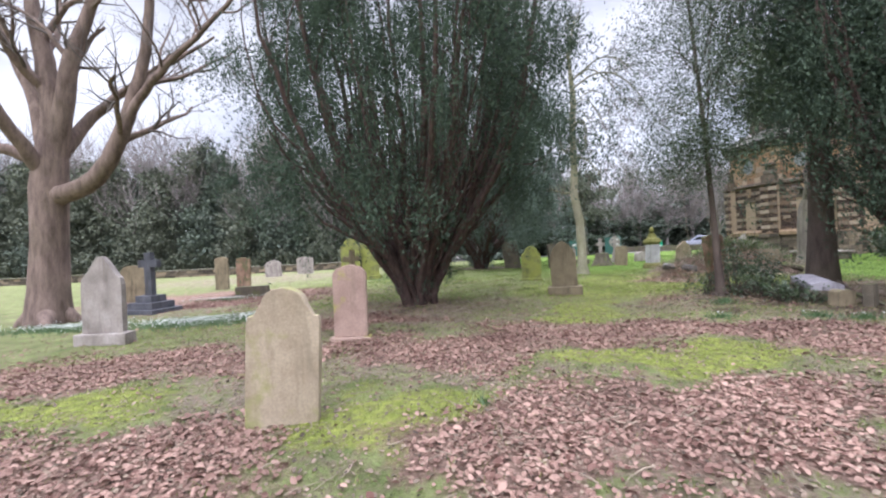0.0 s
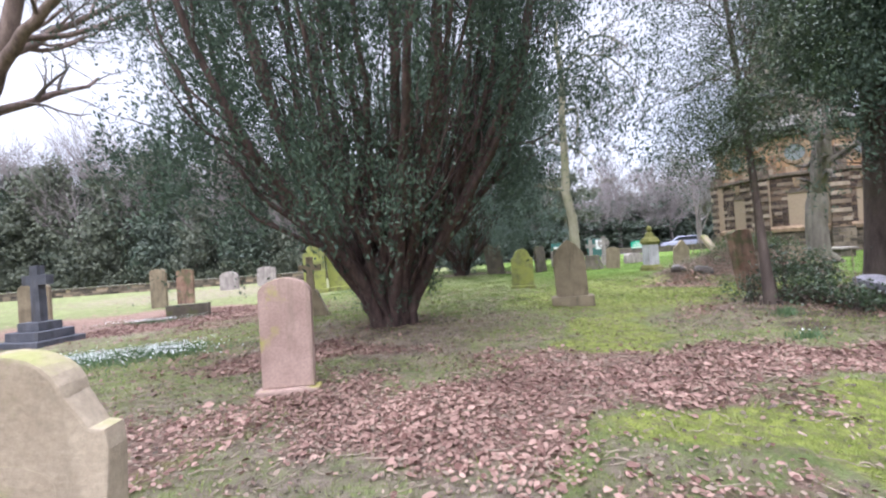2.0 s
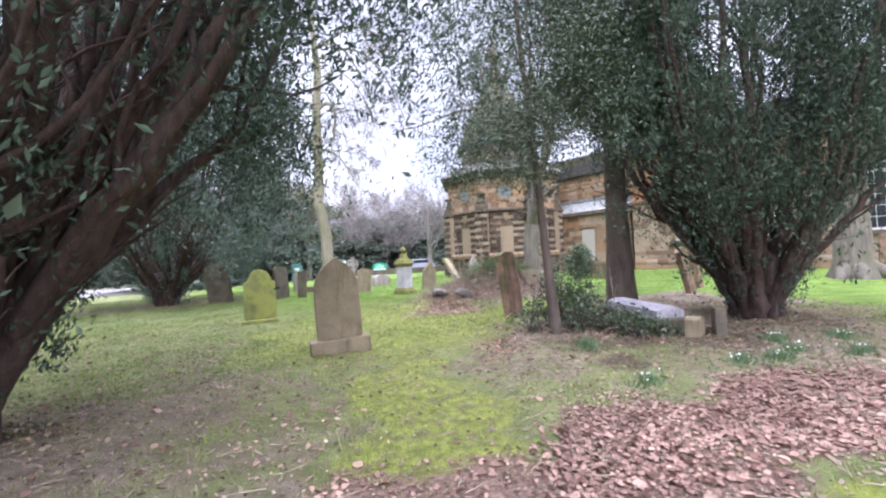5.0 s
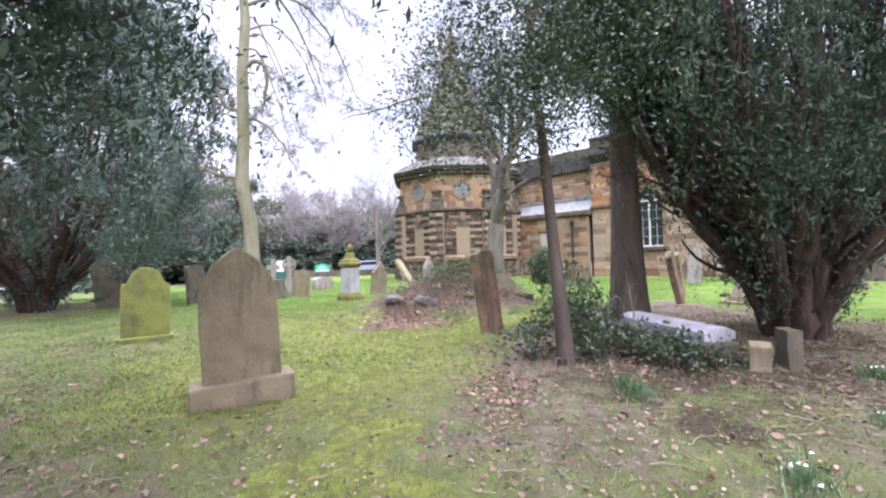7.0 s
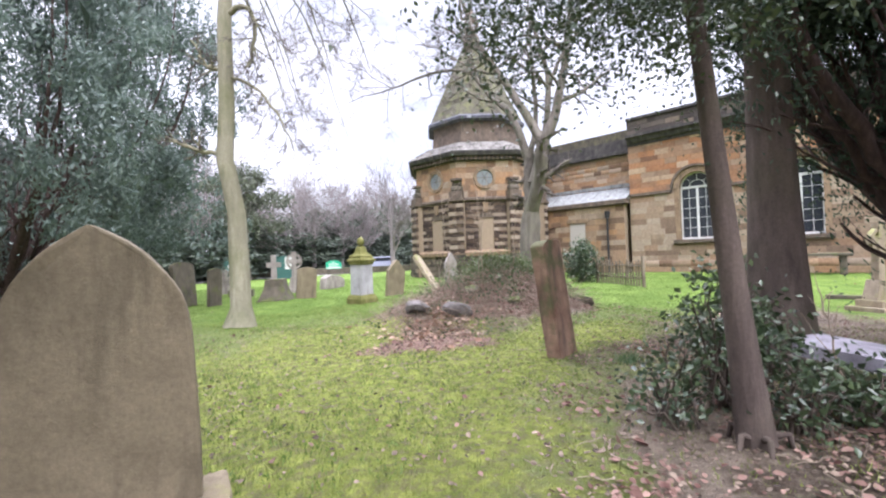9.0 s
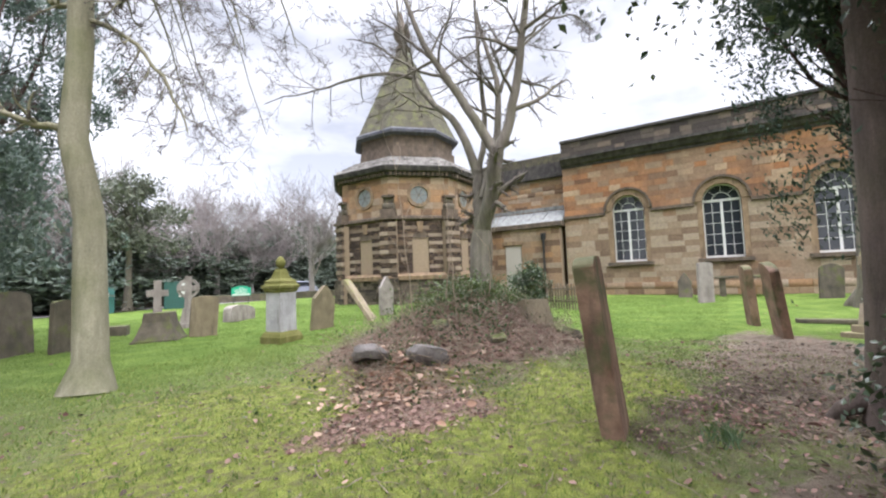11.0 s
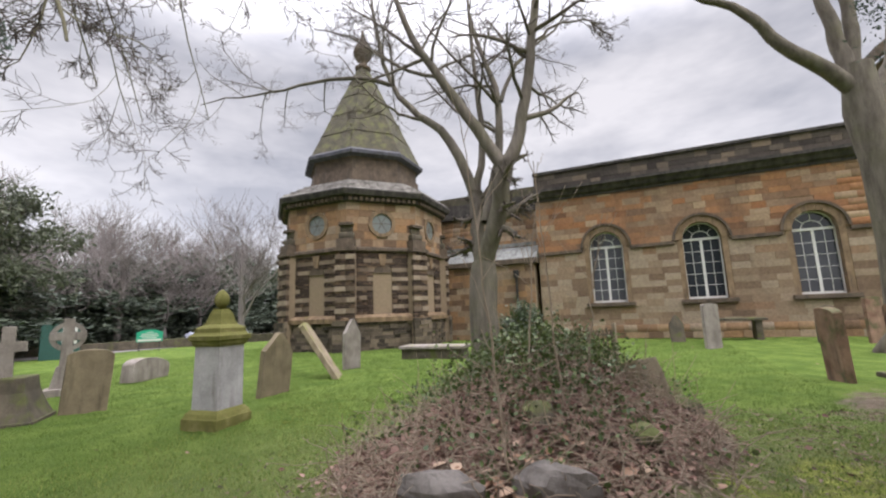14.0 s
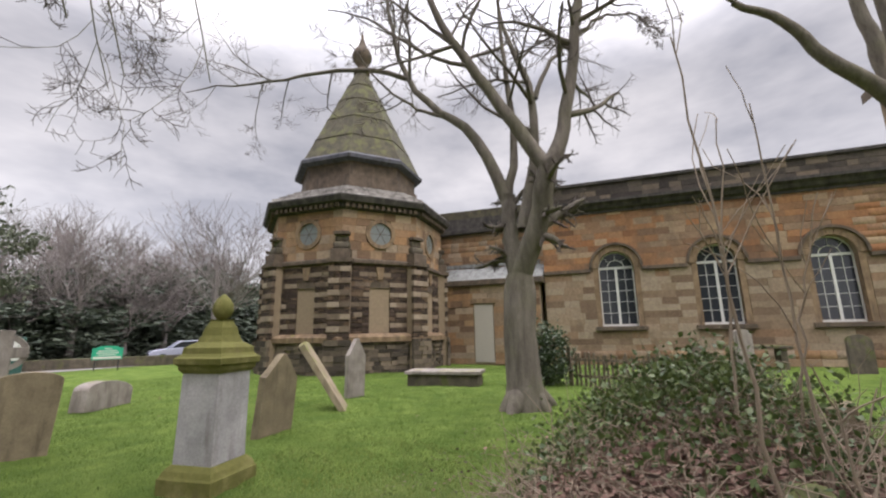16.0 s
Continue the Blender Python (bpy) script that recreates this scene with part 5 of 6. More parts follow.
# ---- headstones ----
def outline(kind, w, h):
    a = w / 2
    if kind == "round":
        return [(-a, 0), (a, 0)] + [(a * math.cos(t), h - a * 0.62 + a * 0.62 * math.sin(t)) for t in np.linspace(0, math.pi, 17)]
    if kind == "segment":
        return [(-a, 0), (a, 0)] + [(a * math.cos(t), h - a * 0.3 + a * 0.3 * math.sin(t)) for t in np.linspace(0, math.pi, 13)]
    if kind == "gothic":
        s = h - w * 0.78
        right = [(a * (1 - 0.97 * t ** 2.1), s + t * (1 - 0.12 * t * t) / 0.88 * w * 0.78) for t in np.linspace(0, 1, 12)]
        left = [(-x, z) for x, z in right[::-1]]
        return [(-a, 0), (a, 0)] + right + left
    if kind == "gable":
        return [(-a, 0), (a, 0), (a, h * 0.72), (a * 0.9, h * 0.74), (0.04, h), (-0.04, h), (-a * 0.9, h * 0.74), (-a, h * 0.72)]
    if kind == "shoulder":
        s = h - a * 0.95
        arc = [(a * 0.62 * math.cos(t), h - a * 0.5 + a * 0.5 * math.sin(t)) for t in np.linspace(0.12, math.pi - 0.12, 13)]
        right = [(a, s - 0.02), (a * 0.96, s + 0.05), (a * 0.82, s + 0.06), (a * 0.72, s + 0.12)]
        return [(-a, 0), (a, 0)] + right + arc + [(-x, z) for x, z in right[::-1]]
    if kind == "ogee":
        r = [(a, h * 0.62), (a * 0.93, h * 0.70), (a * 0.72, h * 0.76), (a * 0.52, h * 0.84), (a * 0.30, h * 0.93), (a * 0.12, h * 0.985)]
        return [(-a, 0), (a, 0)] + r + [(-x, z) for x, z in r[::-1]]
    return [(-a, 0), (a, 0), (a, h), (-a, h)]


def worn(bm, seed, amount=0.012):
    bmesh.ops.subdivide_edges(bm, edges=[e for e in bm.edges if e.calc_length() > 0.18], cuts=2, use_grid_fill=True)
    return roughen(bm, amount, 5.0, seed)


def headstone(label, x, y, kind, w, h, t, mat, turn=0.0, lean=0.0, side=0.0, plinth=None, group="", sunk=0.06, panel=None):
    """A headstone; its broad side faces local -y. plinth: (width, height, depth) of the base block."""
    z = gz(x, y) + float(heap(x, y)) - sunk
    ob = empty("headstone", pose(x, y, z, lean, side, turn), label, "headstone", group)
    up = 0.0
    if plinth:
        pw, ph, pd = plinth
        part("plinth", worn(box(-pw / 2, pw / 2, -pd / 2, pd / 2, 0, ph + sunk, 0.025), x), mat, ob)
        up = ph + sunk
    part("tablet", worn(prism([(px, pz + up - 0.001) for px, pz in outline(kind, w, h - (up - sunk if plinth else -sunk))], -t / 2, t / 2, 0.012), x + 3), mat, ob)
    if panel:
        pw, z0, z1, pm = panel
        part("inscription_panel", worn(prism([(-pw / 2, z0), (pw / 2, z0), (pw / 2, z1 - 0.1)] + [(pw / 2 * math.cos(q), z1 - 0.1 + 0.1 * math.sin(q)) for q in np.linspace(0.2, math.pi - 0.2, 7)] + [(-pw / 2, z1 - 0.1)], -t / 2 - 0.004, -t / 2 + 0.03), x + 5, 0.003), pm, ob)
    return ob


G = "headstones in the churchyard"
headstone("lichened buff headstone with shouldered round top", -1.60, 3.95, "shoulder", 0.68, 1.30, 0.13, M_STONE_BUFF, 4, -2, 2.5, group=G, panel=(0.38, 0.30, 1.0, M_STONE_BUFF))
headstone("pinkish round-topped headstone with a mossy crown", -1.72, 7.48, "round", 0.60, 1.36, 0.10, M_STONE_PINK, 3, 0, 0.5, (0.72, 0.07, 0.26), G)
headstone("grey shouldered headstone on a dark plinth", -6.75, 8.2, "ogee", 0.78, 1.75, 0.13, M_STONE_GREY, 2, 0, 0.5, (0.98, 0.22, 0.34), G)
headstone("tall brown pointed headstone on a stone plinth", 3.58, 12.35, "gothic", 0.74, 1.60, 0.13, M_STONE_BROWN, -16, 1, -2.0, (0.98, 0.24, 0.34), G)
headstone("bright green mossy headstone with a rounded top", 3.72, 17.7, "shoulder", 0.80, 1.45, 0.12, M_STONE_MOSS, -8, 0, 0.5, (0.9, 0.1, 0.24), G)
headstone("dark leaning headstone under a yew", 4.45, 26.6, "segment", 1.0, 1.75, 0.13, M_STONE_DARK, -20, 0, -7, group=G)
headstone("dark round headstone beyond the lawn", 6.7, 25.2, "segment", 0.95, 1.45, 0.14, M_STONE_DARK, 40, -4, 0, group=G)
headstone("small dark headstone behind a larger one", 7.35, 24.5, "segment", 0.5, 1.2, 0.12, M_STONE_DARK, 30, 2, 0, group=G)
red_slab = headstone("red sandstone slab headstone green with algae, seen edge-on", 8.52, 12.84, "segment", 0.6, 1.6, 0.19, M_STONE_RED, 8, -6, -3, group=G)
for k, w in enumerate((0.30, 0.40, 0.36, 0.42, 0.40, 0.28, 0.38, 0.34)):
    part("inscription_line", box(-w / 2, w / 2, 0.096, 0.101, 1.36 - k * 0.085, 1.385 - k * 0.085), M_STONE_DARK, red_slab, "worn illegible cut line")
headstone("leaning red sandstone headstone on the lawn", 16.7, 11.5, "segment", 0.6, 1.42, 0.16, M_STONE_RED, 10, -5, -6, group=G)
headstone("strongly leaning red sandstone headstone", 14.95, 11.1, "segment", 0.72, 1.5, 0.16, M_STONE_RED, 10, -9, -12, group=G)
headstone("plain brown headstone with a low curved top", 10.4, 24.4, "segment", 0.7, 1.15, 0.14, M_STONE_BROWN, -22, 0, 3, group=G)
headstone("brown pointed headstone leaning on the lawn", 12.65, 22.0, "gable", 0.78, 1.28, 0.14, M_STONE_BROWN, 2, 2, 4, group=G)
headstone("thin pale slab leaning far over", 15.2, 22.3, "segment", 0.62, 1.75, 0.13, M_STONE_BUFF, 28, -33, 0, group=G, sunk=0.12)
headstone("grey pointed headstone by the chapel", 16.7, 23.1, "gable", 0.62, 1.52, 0.13, M_STONE_GREY, -12, 0, 1, group=G)
headstone("low grey rounded stone lying at a slant", 13.5, 28.0, "segment", 1.5, 0.62, 0.34, M_STONE_GREY, 25, 0, 6, group=G)
headstone("pale headstone against the nave wall", 23.5, 12.7, "segment", 0.55, 1.56, 0.16, M_STONE_GREY, -62, -3, 2, group=G)
headstone("small carved stone near the nave wall", 26.3, 13.6, "ogee", 0.55, 1.15, 0.14, M_STONE_DARK, -80, -8, 0, group=G)
headstone("dark round-topped headstone by the nave", 26.2, 8.7, "round", 0.75, 1.35, 0.14, M_STONE_DARK, -85, -6, 4, group=G)
headstone("brown stone propped near the nave", 25.6, 7.6, "segment", 0.55, 1.6, 0.14, M_STONE_RED, -70, -4, 3, group=G)
headstone("dark headstone by the far wall of the nave", 26.6, 6.9, "segment", 0.7, 1.2, 0.14, M_STONE_DARK, -82, -3, 0, group=G)
headstone("grey headstone by the great tree", -12.2, 16.3, "round", 0.85, 1.45, 0.13, M_STONE_BROWN, 8, 0, 0, group=G)
headstone("brown headstone, one of a pair", -10.9, 20.4, "segment", 0.62, 1.6, 0.14, M_STONE_BROWN, 0, 0, 0, group=G)
headstone("brown headstone beside its twin", -9.95, 20.6, "segment", 0.66, 1.55, 0.14, M_STONE_RED, 0, 0, 1, group=G)
headstone("small grey headstone near the road wall", -12.5, 30.5, "round", 1.2, 1.2, 0.15, M_STONE_GREY, 0, 0, 0, group=G)
headstone("grey headstone near the road wall", -11.0, 33.0, "segment", 1.3, 1.35, 0.15, M_STONE_GREY, 0, 0, 0, group=G)
headstone("tall mossy headstone behind a yew", -5.0, 22.4, "shoulder", 1.0, 2.3, 0.16, M_STONE_MOSS, 5, 0, 0, (1.2, 0.2, 0.4), G)
headstone("mossy headstone behind a yew", -4.0, 22.9, "segment", 0.9, 2.1, 0.16, M_STONE_MOSS, 5, 0, -3, (1.1, 0.2, 0.4), G)
headstone("small broken stone stump beside the tomb", 8.15, 8.55, "segment", 0.42, 0.32, 0.22, M_STONE_BROWN, 10, 0, 3, group=G)
headstone("low mossy slab on the heap", 11.55, 14.75, "flat", 0.62, 0.42, 0.2, M_STONE_BROWN, -20, -18, 3, group=G, sunk=0.12)
headstone("low dark kerb block of an old grave", -7.5, 16.2, "flat", 1.2, 0.42, 0.3, M_STONE_DARK, 10, 0, 0, group=G)
headstone("upright grave kerb end beside the tomb", 8.5, 8.3, "flat", 0.3, 0.45, 0.16, M_STONE_DARK, 30, 0, 0, group=G)
headstone("far grey headstone beyond the lawn", 9.2, 30.0, "round", 0.7, 1.1, 0.14, M_STONE_GREY, -30, 0, 0, group=G)
headstone("low flat stone in the grass", 9.2, 27.6, "flat", 0.9, 0.28, 0.5, M_STONE_DARK, -30, 0, 0, group=G)


def cross_thing(label, x, y, height, arm, thick, mat, turn, steps, wheel=0.0, wide=0.11, foot=None, arm_at=0.74, lean=0.0):
    """A stone cross on a stepped or tapering foot."""
    z = gz(x, y) - 0.05
    ob = empty("grave_cross", pose(x, y, z, 0, lean, turn), label, "grave cross")
    up = 0.0
    for sw, sh in steps:
        part("step", worn(box(-sw / 2, sw / 2, -sw * 0.42, sw * 0.42, up, up + sh, 0.02), x + up, 0.006), mat, ob)
        up += sh + 0.001
    if foot:
        fb, ft, fh = foot
        bm = bmesh.new()
        prism([(-fb / 2, up), (fb / 2, up), (ft / 2, up + fh), (-ft / 2, up + fh)], -thick, thick, 0.012, bm=bm)
        part("foot", worn(bm, x, 0.008), mat, ob)
        up += fh + 0.001
    top = height + 0.05
    a = up + (top - up) * arm_at
    w = wide
    pts = [(-w * 1.15, up), (w * 1.15, up), (w, a - w), (arm, a - w * 0.95), (arm, a + w * 0.95), (w, a + w), (w, top), (-w, top), (-w, a + w), (-arm, a + w * 0.95), (-arm, a - w * 0.95), (-w, a - w)]
    part("shaft", worn(prism(pts, -thick / 2, thick / 2, 0.012), x + 1, 0.006), mat, ob)
    if wheel:
        part("wheel", ring(0, a, wheel * 0.72, wheel, 0, 2 * math.pi - 0.001, -thick * 0.35, thick * 0.35, 28), mat, ob)
    return ob


cross_thing("dark polished granite cross on three steps", -9.1, 12.85, 1.85, 0.36, 0.17, M_GRANITE, -14, ((1.25, 0.18), (0.95, 0.2), (0.62, 0.2)), wide=0.12)
cross_thing("mossy cross headstone with a broad tapered foot", -3.1, 14.1, 1.62, 0.30, 0.13, M_STONE_BROWN, 2, (), foot=(0.95, 0.3, 0.75), wide=0.09, arm_at=0.66)
cross_thing("pale wheel-head cross on the lawn", 15.4, 9.75, 1.75, 0.27, 0.13, M_STONE_BUFF, -32, ((0.8, 0.12), (0.55, 0.14)), 0.25, 0.085, (0.5, 0.26, 0.4), 0.7, 3)
cross_thing("grey stone cross on a tall sloping pedestal", 9.4, 24.8, 1.62, 0.25, 0.16, M_STONE_GREY, -22, (), foot=(0.75, 0.6, 0.75), wide=0.09, arm_at=0.62)
cross_thing("grey wheel-head cross behind a headstone", 11.3, 27.3, 1.75, 0.33, 0.16, M_STONE_GREY, -28, ((0.7, 0.2),), 0.34, 0.1, (0.5, 0.3, 0.5), 0.62)


def pedestal_foot():
    ob = empty("cross_pedestal", pose(9.45, 24.75, gz(9.45, 24.75) - 0.04, 0, 0, -38), "dark sloping stone pedestal on the lawn", "pedestal")
    part("base", worn(box(-0.53, 0.53, -0.53, 0.53, 0, 0.10, 0.02), 4), M_STONE_DARK, ob)
    bm = lathe([(0.70, 0.10), (0.60, 0.25), (0.46, 0.55), (0.42, 0.78), (0.40, 0.8)], 4, math.pi / 4)
    part("body", roughen(bm, 0.012, 5), M_STONE_DARK, ob)


pedestal_foot()


def monument():
    """A square pedestal tomb with a moulded mossy cap and a ball finial."""
    x, y = 10.47, 20.78
    ob = empty("pedestal_monument", pose(x, y, gz(x, y) - 0.04, 0, 0, 7), "pale square pedestal monument with a mossy moulded cap", "monument")
    q = math.pi / 4

    def sq(p):
        return lathe([(a * math.sqrt(2), z) for a, z in p], 4, q)
    part("base", worn(sq([(0.335, 0), (0.335, 0.17), (0.32, 0.19), (0.30, 0.24), (0.255, 0.29)]), 2, 0.006), M_CAP, ob, "mossy moulded base")
    part("shaft", worn(sq([(0.242, 0.291), (0.235, 1.20)]), 3, 0.006), M_MARBLE, ob, "pale weathered shaft")
    part("cap", worn(sq([(0.24, 1.201), (0.27, 1.24), (0.275, 1.28), (0.305, 1.30), (0.31, 1.36), (0.28, 1.38), (0.255, 1.41), (0.25, 1.47), (0.215, 1.50), (0.165, 1.53), (0.135, 1.60), (0.115, 1.69), (0.08, 1.76), (0.09, 1.78)]), 5, 0.005), M_CAP, ob, "green mossy stepped cap")
    part("finial", lathe([(0.05, 1.781), (0.09, 1.82), (0.115, 1.88), (0.11, 1.95), (0.07, 2.02), (0.01, 2.07)], 12), M_CAP, ob, smooth=True)


monument()


def coped_tomb():
    """A long coped ledger on a low dark base, tipped slightly."""
    a, b = Vector((8.92, 10.3)), Vector((8.25, 8.98))
    mid = (a + b) / 2
    turn = math.degrees(math.atan2(a.y - b.y, a.x - b.x))
    L = (a - b).length / 2
    ob = empty("coped_tomb", pose(mid.x, mid.y, gz(mid.x, mid.y) - 0.05, 2, -2, turn), "low tomb with a pale violet-grey coped lid on a dark base", "tomb")
    part("base", worn(box(-L - 0.04, L + 0.04, -0.3, 0.3, 0, 0.30, 0.03), 7), M_STONE_DARK, ob)
    bm = prism([(-0.28, 0.302), (0.28, 0.302), (0.28, 0.43), (0.12, 0.49), (-0.12, 0.49), (-0.28, 0.43)], -L, L, 0.012)
    bmesh.ops.rotate(bm, verts=bm.verts, matrix=Matrix.Rotation(radians(90), 3, "Z"))
    part("lid", worn(bm, 9, 0.004), M_LID, ob, "pale coped stone lid")
    part("kerb", worn(box(-L - 0.5, L + 0.4, -0.85, -0.72, -0.02, 0.14, 0.02), 11), M_STONE_DARK, ob)


coped_tomb()


def table_tomb(label, x, y, turn, l, w, h, mat, legs):
    ob = empty("table_tomb", pose(x, y, gz(x, y) - 0.04, 0, 0, turn), label, "tomb")
    part("slab", worn(box(-l / 2, l / 2, -w / 2, w / 2, h - 0.1, h, 0.02), x), mat, ob)
    if legs:
        for s in (-1, 1):
            part("support", worn(box(s * l * 0.36 - 0.12, s * l * 0.36 + 0.12, -w * 0.4, w * 0.4, 0, h - 0.101, 0.02), x + s), M_STONE_DARK, ob)
    else:
        part("chest", worn(box(-l / 2 + 0.08, l / 2 - 0.08, -w / 2 + 0.08, w / 2 - 0.08, 0, h - 0.101, 0.02), x), M_STONE_DARK, ob)


table_tomb("low chest tomb with a pale top by the chapel", 19.7, 21.7, -82, 2.4, 1.1, 0.5, M_STONE_GREY, False)
table_tomb("dark slab resting on supports by the nave", 27.4, 11.4, -88, 2.2, 0.8, 0.95, M_STONE_DARK, True)
table_tomb("fallen slab in the grass", 17.6, 9.9, -84, 1.5, 0.3, 0.16, M_STONE_DARK, False)


# ---- paling fence by the chapel link ----
def fence():
    ob = empty("paling_fence", pose(19.15, 15.6, gz(19.15, 15.6), 0, 0, 62), "weathered wooden paling fence with leaning pickets", "fence")
    rng = np.random.default_rng(81)
    for k in range(17):
        x = 0.12 + k * 0.145
        h = rng.uniform(0.88, 1.02)
        p = part("picket", prism([(-0.035, 0), (0.035, 0), (0.035, h - 0.05), (0, h), (-0.035, h - 0.05)], -0.012, 0.012), M_WOOD, ob)
        p.matrix_local = pose(x, -0.03, 0, 0, rng.normal(0, 2), 0)
    for z in (0.28, 0.74):
        part("rail", box(0, 2.6, -0.016, 0.03, z, z + 0.07), M_WOOD, ob)
    for x in (0.0, 2.6):
        part("post", box(x - 0.05, x + 0.05, -0.02, 0.08, -0.1, 1.12, 0.01), M_WOOD, ob)


fence()


# ---- road wall, road and far furniture ----
RW = basis((-60, 36.4, -0.14), (1.0, 0.01))
wall_road = tagged(part("wall_road", box(0, 55, 0.03, 0.4, -0.2, 0.55), M_MORTAR), "low dark rubble boundary wall along the road", "wall", kind="structure")
wall_road.matrix_world = RW
rw = np.random.default_rng(91)
lay(wall_road, "wall_stone", courses(rw, 20, 55, 0, 0.56, 0.19, 0.3, 0.7, None, 0.0, 0.12, uneven=0.02), M_WALLSTONE, M_WALLSTONE_J, 120, key=lambda b: abs(b[0] - 48))
part("coping", worn(box(0, 55, -0.06, 0.46, 0.562, 0.66, 0.02), 1), M_STONE_DARK, wall_road)
road = fast("road", [(-300, 39.5, -0.09), (300, 45, -0.09), (300, 58, -0.09), (-300, 52.5, -0.09)], [[0, 1, 2, 3]], M_ASPHALT)
tagged(road, "pale worn asphalt road behind the churchyard", "road", kind="structure")
kerb = tagged(part("kerb", box(-300, 300, -0.1, 0.1, -0.2, 0.06, 0.02), M_KERB), "stone kerb along the road", "kerb", kind="structure")
kerb.matrix_world = pose(0, 55.6, 0, 0, 0, 0.525)
bank = tagged(part("wall_lane", roughen(box(-14, 16, -0.2, 0.2, -0.3, 0.55, 0.03), 0.02, 2), M_STONE_DARK), "low grey retaining wall beside the lane", "wall", kind="structure")
bank.matrix_world = pose(22, 43.5, -0.1, 0, 0, -22)


def sign():
    ob = empty("notice_sign", pose(20.9, 40.9, gz(20.9, 40.9), 0, 0, -33) @ Matrix.Diagonal((0.6, 0.6, 0.72, 1)), "green notice sign with white lettering on two posts", "sign")
    for s in (-1, 1):
        part("post", box(s * 0.8 - 0.04, s * 0.8 + 0.04, 0.0, 0.08, -0.1, 1.3), M_IRON, ob)
    pts = [(-1.05, 0.75), (1.05, 0.75), (1.05, 1.55), (0.8, 1.55)] + [(0.8 * math.cos(t), 1.55 + 0.16 * math.sin(t)) for t in np.linspace(0.1, math.pi - 0.1, 9)] + [(-0.8, 1.55), (-1.05, 1.55)]
    part("board", prism(pts, -0.05, -0.003), plain("sign_green", (0.02, 0.33, 0.20), 0.5, vary=0.08), ob, "green board")
    for z, w in ((1.5, 0.5), (1.34, 1.3), (1.2, 1.5), (1.06, 1.2)):
        part("text_line", box(-w / 2, w / 2, -0.056, -0.051, z - 0.03, z + 0.03), M_FRAME, ob)
    part("text_panel", box(-0.95, 0.95, -0.056, -0.051, 0.80, 0.95), M_FRAME, ob)


sign()


def notice_board():
    ob = empty("notice_board", pose(17.0, 41.5, gz(17.0, 41.5), 0, 0, -25), "dark green cabinet with a white notice", "notice board")
    part("cabinet", box(-0.75, 0.75, -0.2, 0.2, 0, 1.75, 0.03), plain("dark_green_paint", (0.03, 0.09, 0.08), 0.5), ob)
    part("notice", box(0.05, 0.62, -0.215, -0.203, 0.75, 1.65), M_FRAME, ob)


notice_board()
ob2 = empty("utility_cabinet", pose(13.3, 42.0, gz(13.3, 42.0), 0, 0, -20), "teal street cabinet beside the lane", "cabinet")
part("body", box(-0.45, 0.45, -0.25, 0.25, 0, 1.55, 0.03), plain("teal_paint", (0.05, 0.16, 0.15), 0.5), ob2)
part("notice", box(-0.2, 0.2, -0.262, -0.252, 0.95, 1.2), M_FRAME, ob2)


def car():
    ob = empty("parked_car", pose(27.0, 43.4, gz(27.0, 43.4), 0, 0, 150), "pale blue-grey hatchback parked by the lane", "car")
    paint = plain("car_paint", (0.45, 0.47, 0.60), 0.25, 0.2, 0.6, 0.03)
    side = [(-2.0, 0.35), (-1.5, 0.3), (1.6, 0.3), (2.0, 0.38), (2.02, 0.7), (1.75, 0.85), (1.0, 0.95), (-1.85, 0.98), (-2.05, 0.7)]
    part("body", prism(side, -0.86, 0.86, 0.05), paint, ob)
    cabin = [(-1.85, 0.981), (1.0, 0.955), (0.4, 1.42), (-1.2, 1.46)]
    part("cabin", prism(cabin, -0.72, 0.72, 0.06), paint, ob)
    glass = [(-1.55, 1.02), (0.78, 1.0), (0.33, 1.35), (-1.15, 1.38)]
    for s in (-1, 1):
        part("window", prism(glass, s * 0.735 - 0.01, s * 0.735 + 0.01), M_GLASS, ob)
        for xx in (-1.25, 1.28):
            wh = part("tyre", lathe([(0.2, -0.1), (0.31, -0.1), (0.32, 0), (0.31, 0.1), (0.2, 0.1)], 20), M_IRON, ob)
            wh.matrix_local = pose(xx, s * 0.8, 0.32, 90)
            part("rim", lathe([(0.19, -0.085), (0.2, 0.085)], 16), M_LEAD, wh)


car()


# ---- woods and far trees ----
def hazed_evergreen(seed, h, w, mat, leaves=8000, size=0.2):
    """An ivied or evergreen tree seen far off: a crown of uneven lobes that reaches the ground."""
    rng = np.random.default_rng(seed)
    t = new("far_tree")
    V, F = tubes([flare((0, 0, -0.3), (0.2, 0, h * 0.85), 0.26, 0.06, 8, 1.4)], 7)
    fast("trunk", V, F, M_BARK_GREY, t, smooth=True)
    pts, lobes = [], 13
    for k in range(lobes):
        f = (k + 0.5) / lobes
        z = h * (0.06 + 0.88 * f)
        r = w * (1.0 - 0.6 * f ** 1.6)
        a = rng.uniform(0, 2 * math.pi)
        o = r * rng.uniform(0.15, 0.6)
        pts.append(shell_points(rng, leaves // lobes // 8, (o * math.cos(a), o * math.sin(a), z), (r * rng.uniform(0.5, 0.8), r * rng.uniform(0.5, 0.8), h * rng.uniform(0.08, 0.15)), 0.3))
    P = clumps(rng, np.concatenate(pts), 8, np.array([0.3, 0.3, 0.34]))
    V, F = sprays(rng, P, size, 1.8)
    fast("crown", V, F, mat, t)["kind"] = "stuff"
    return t


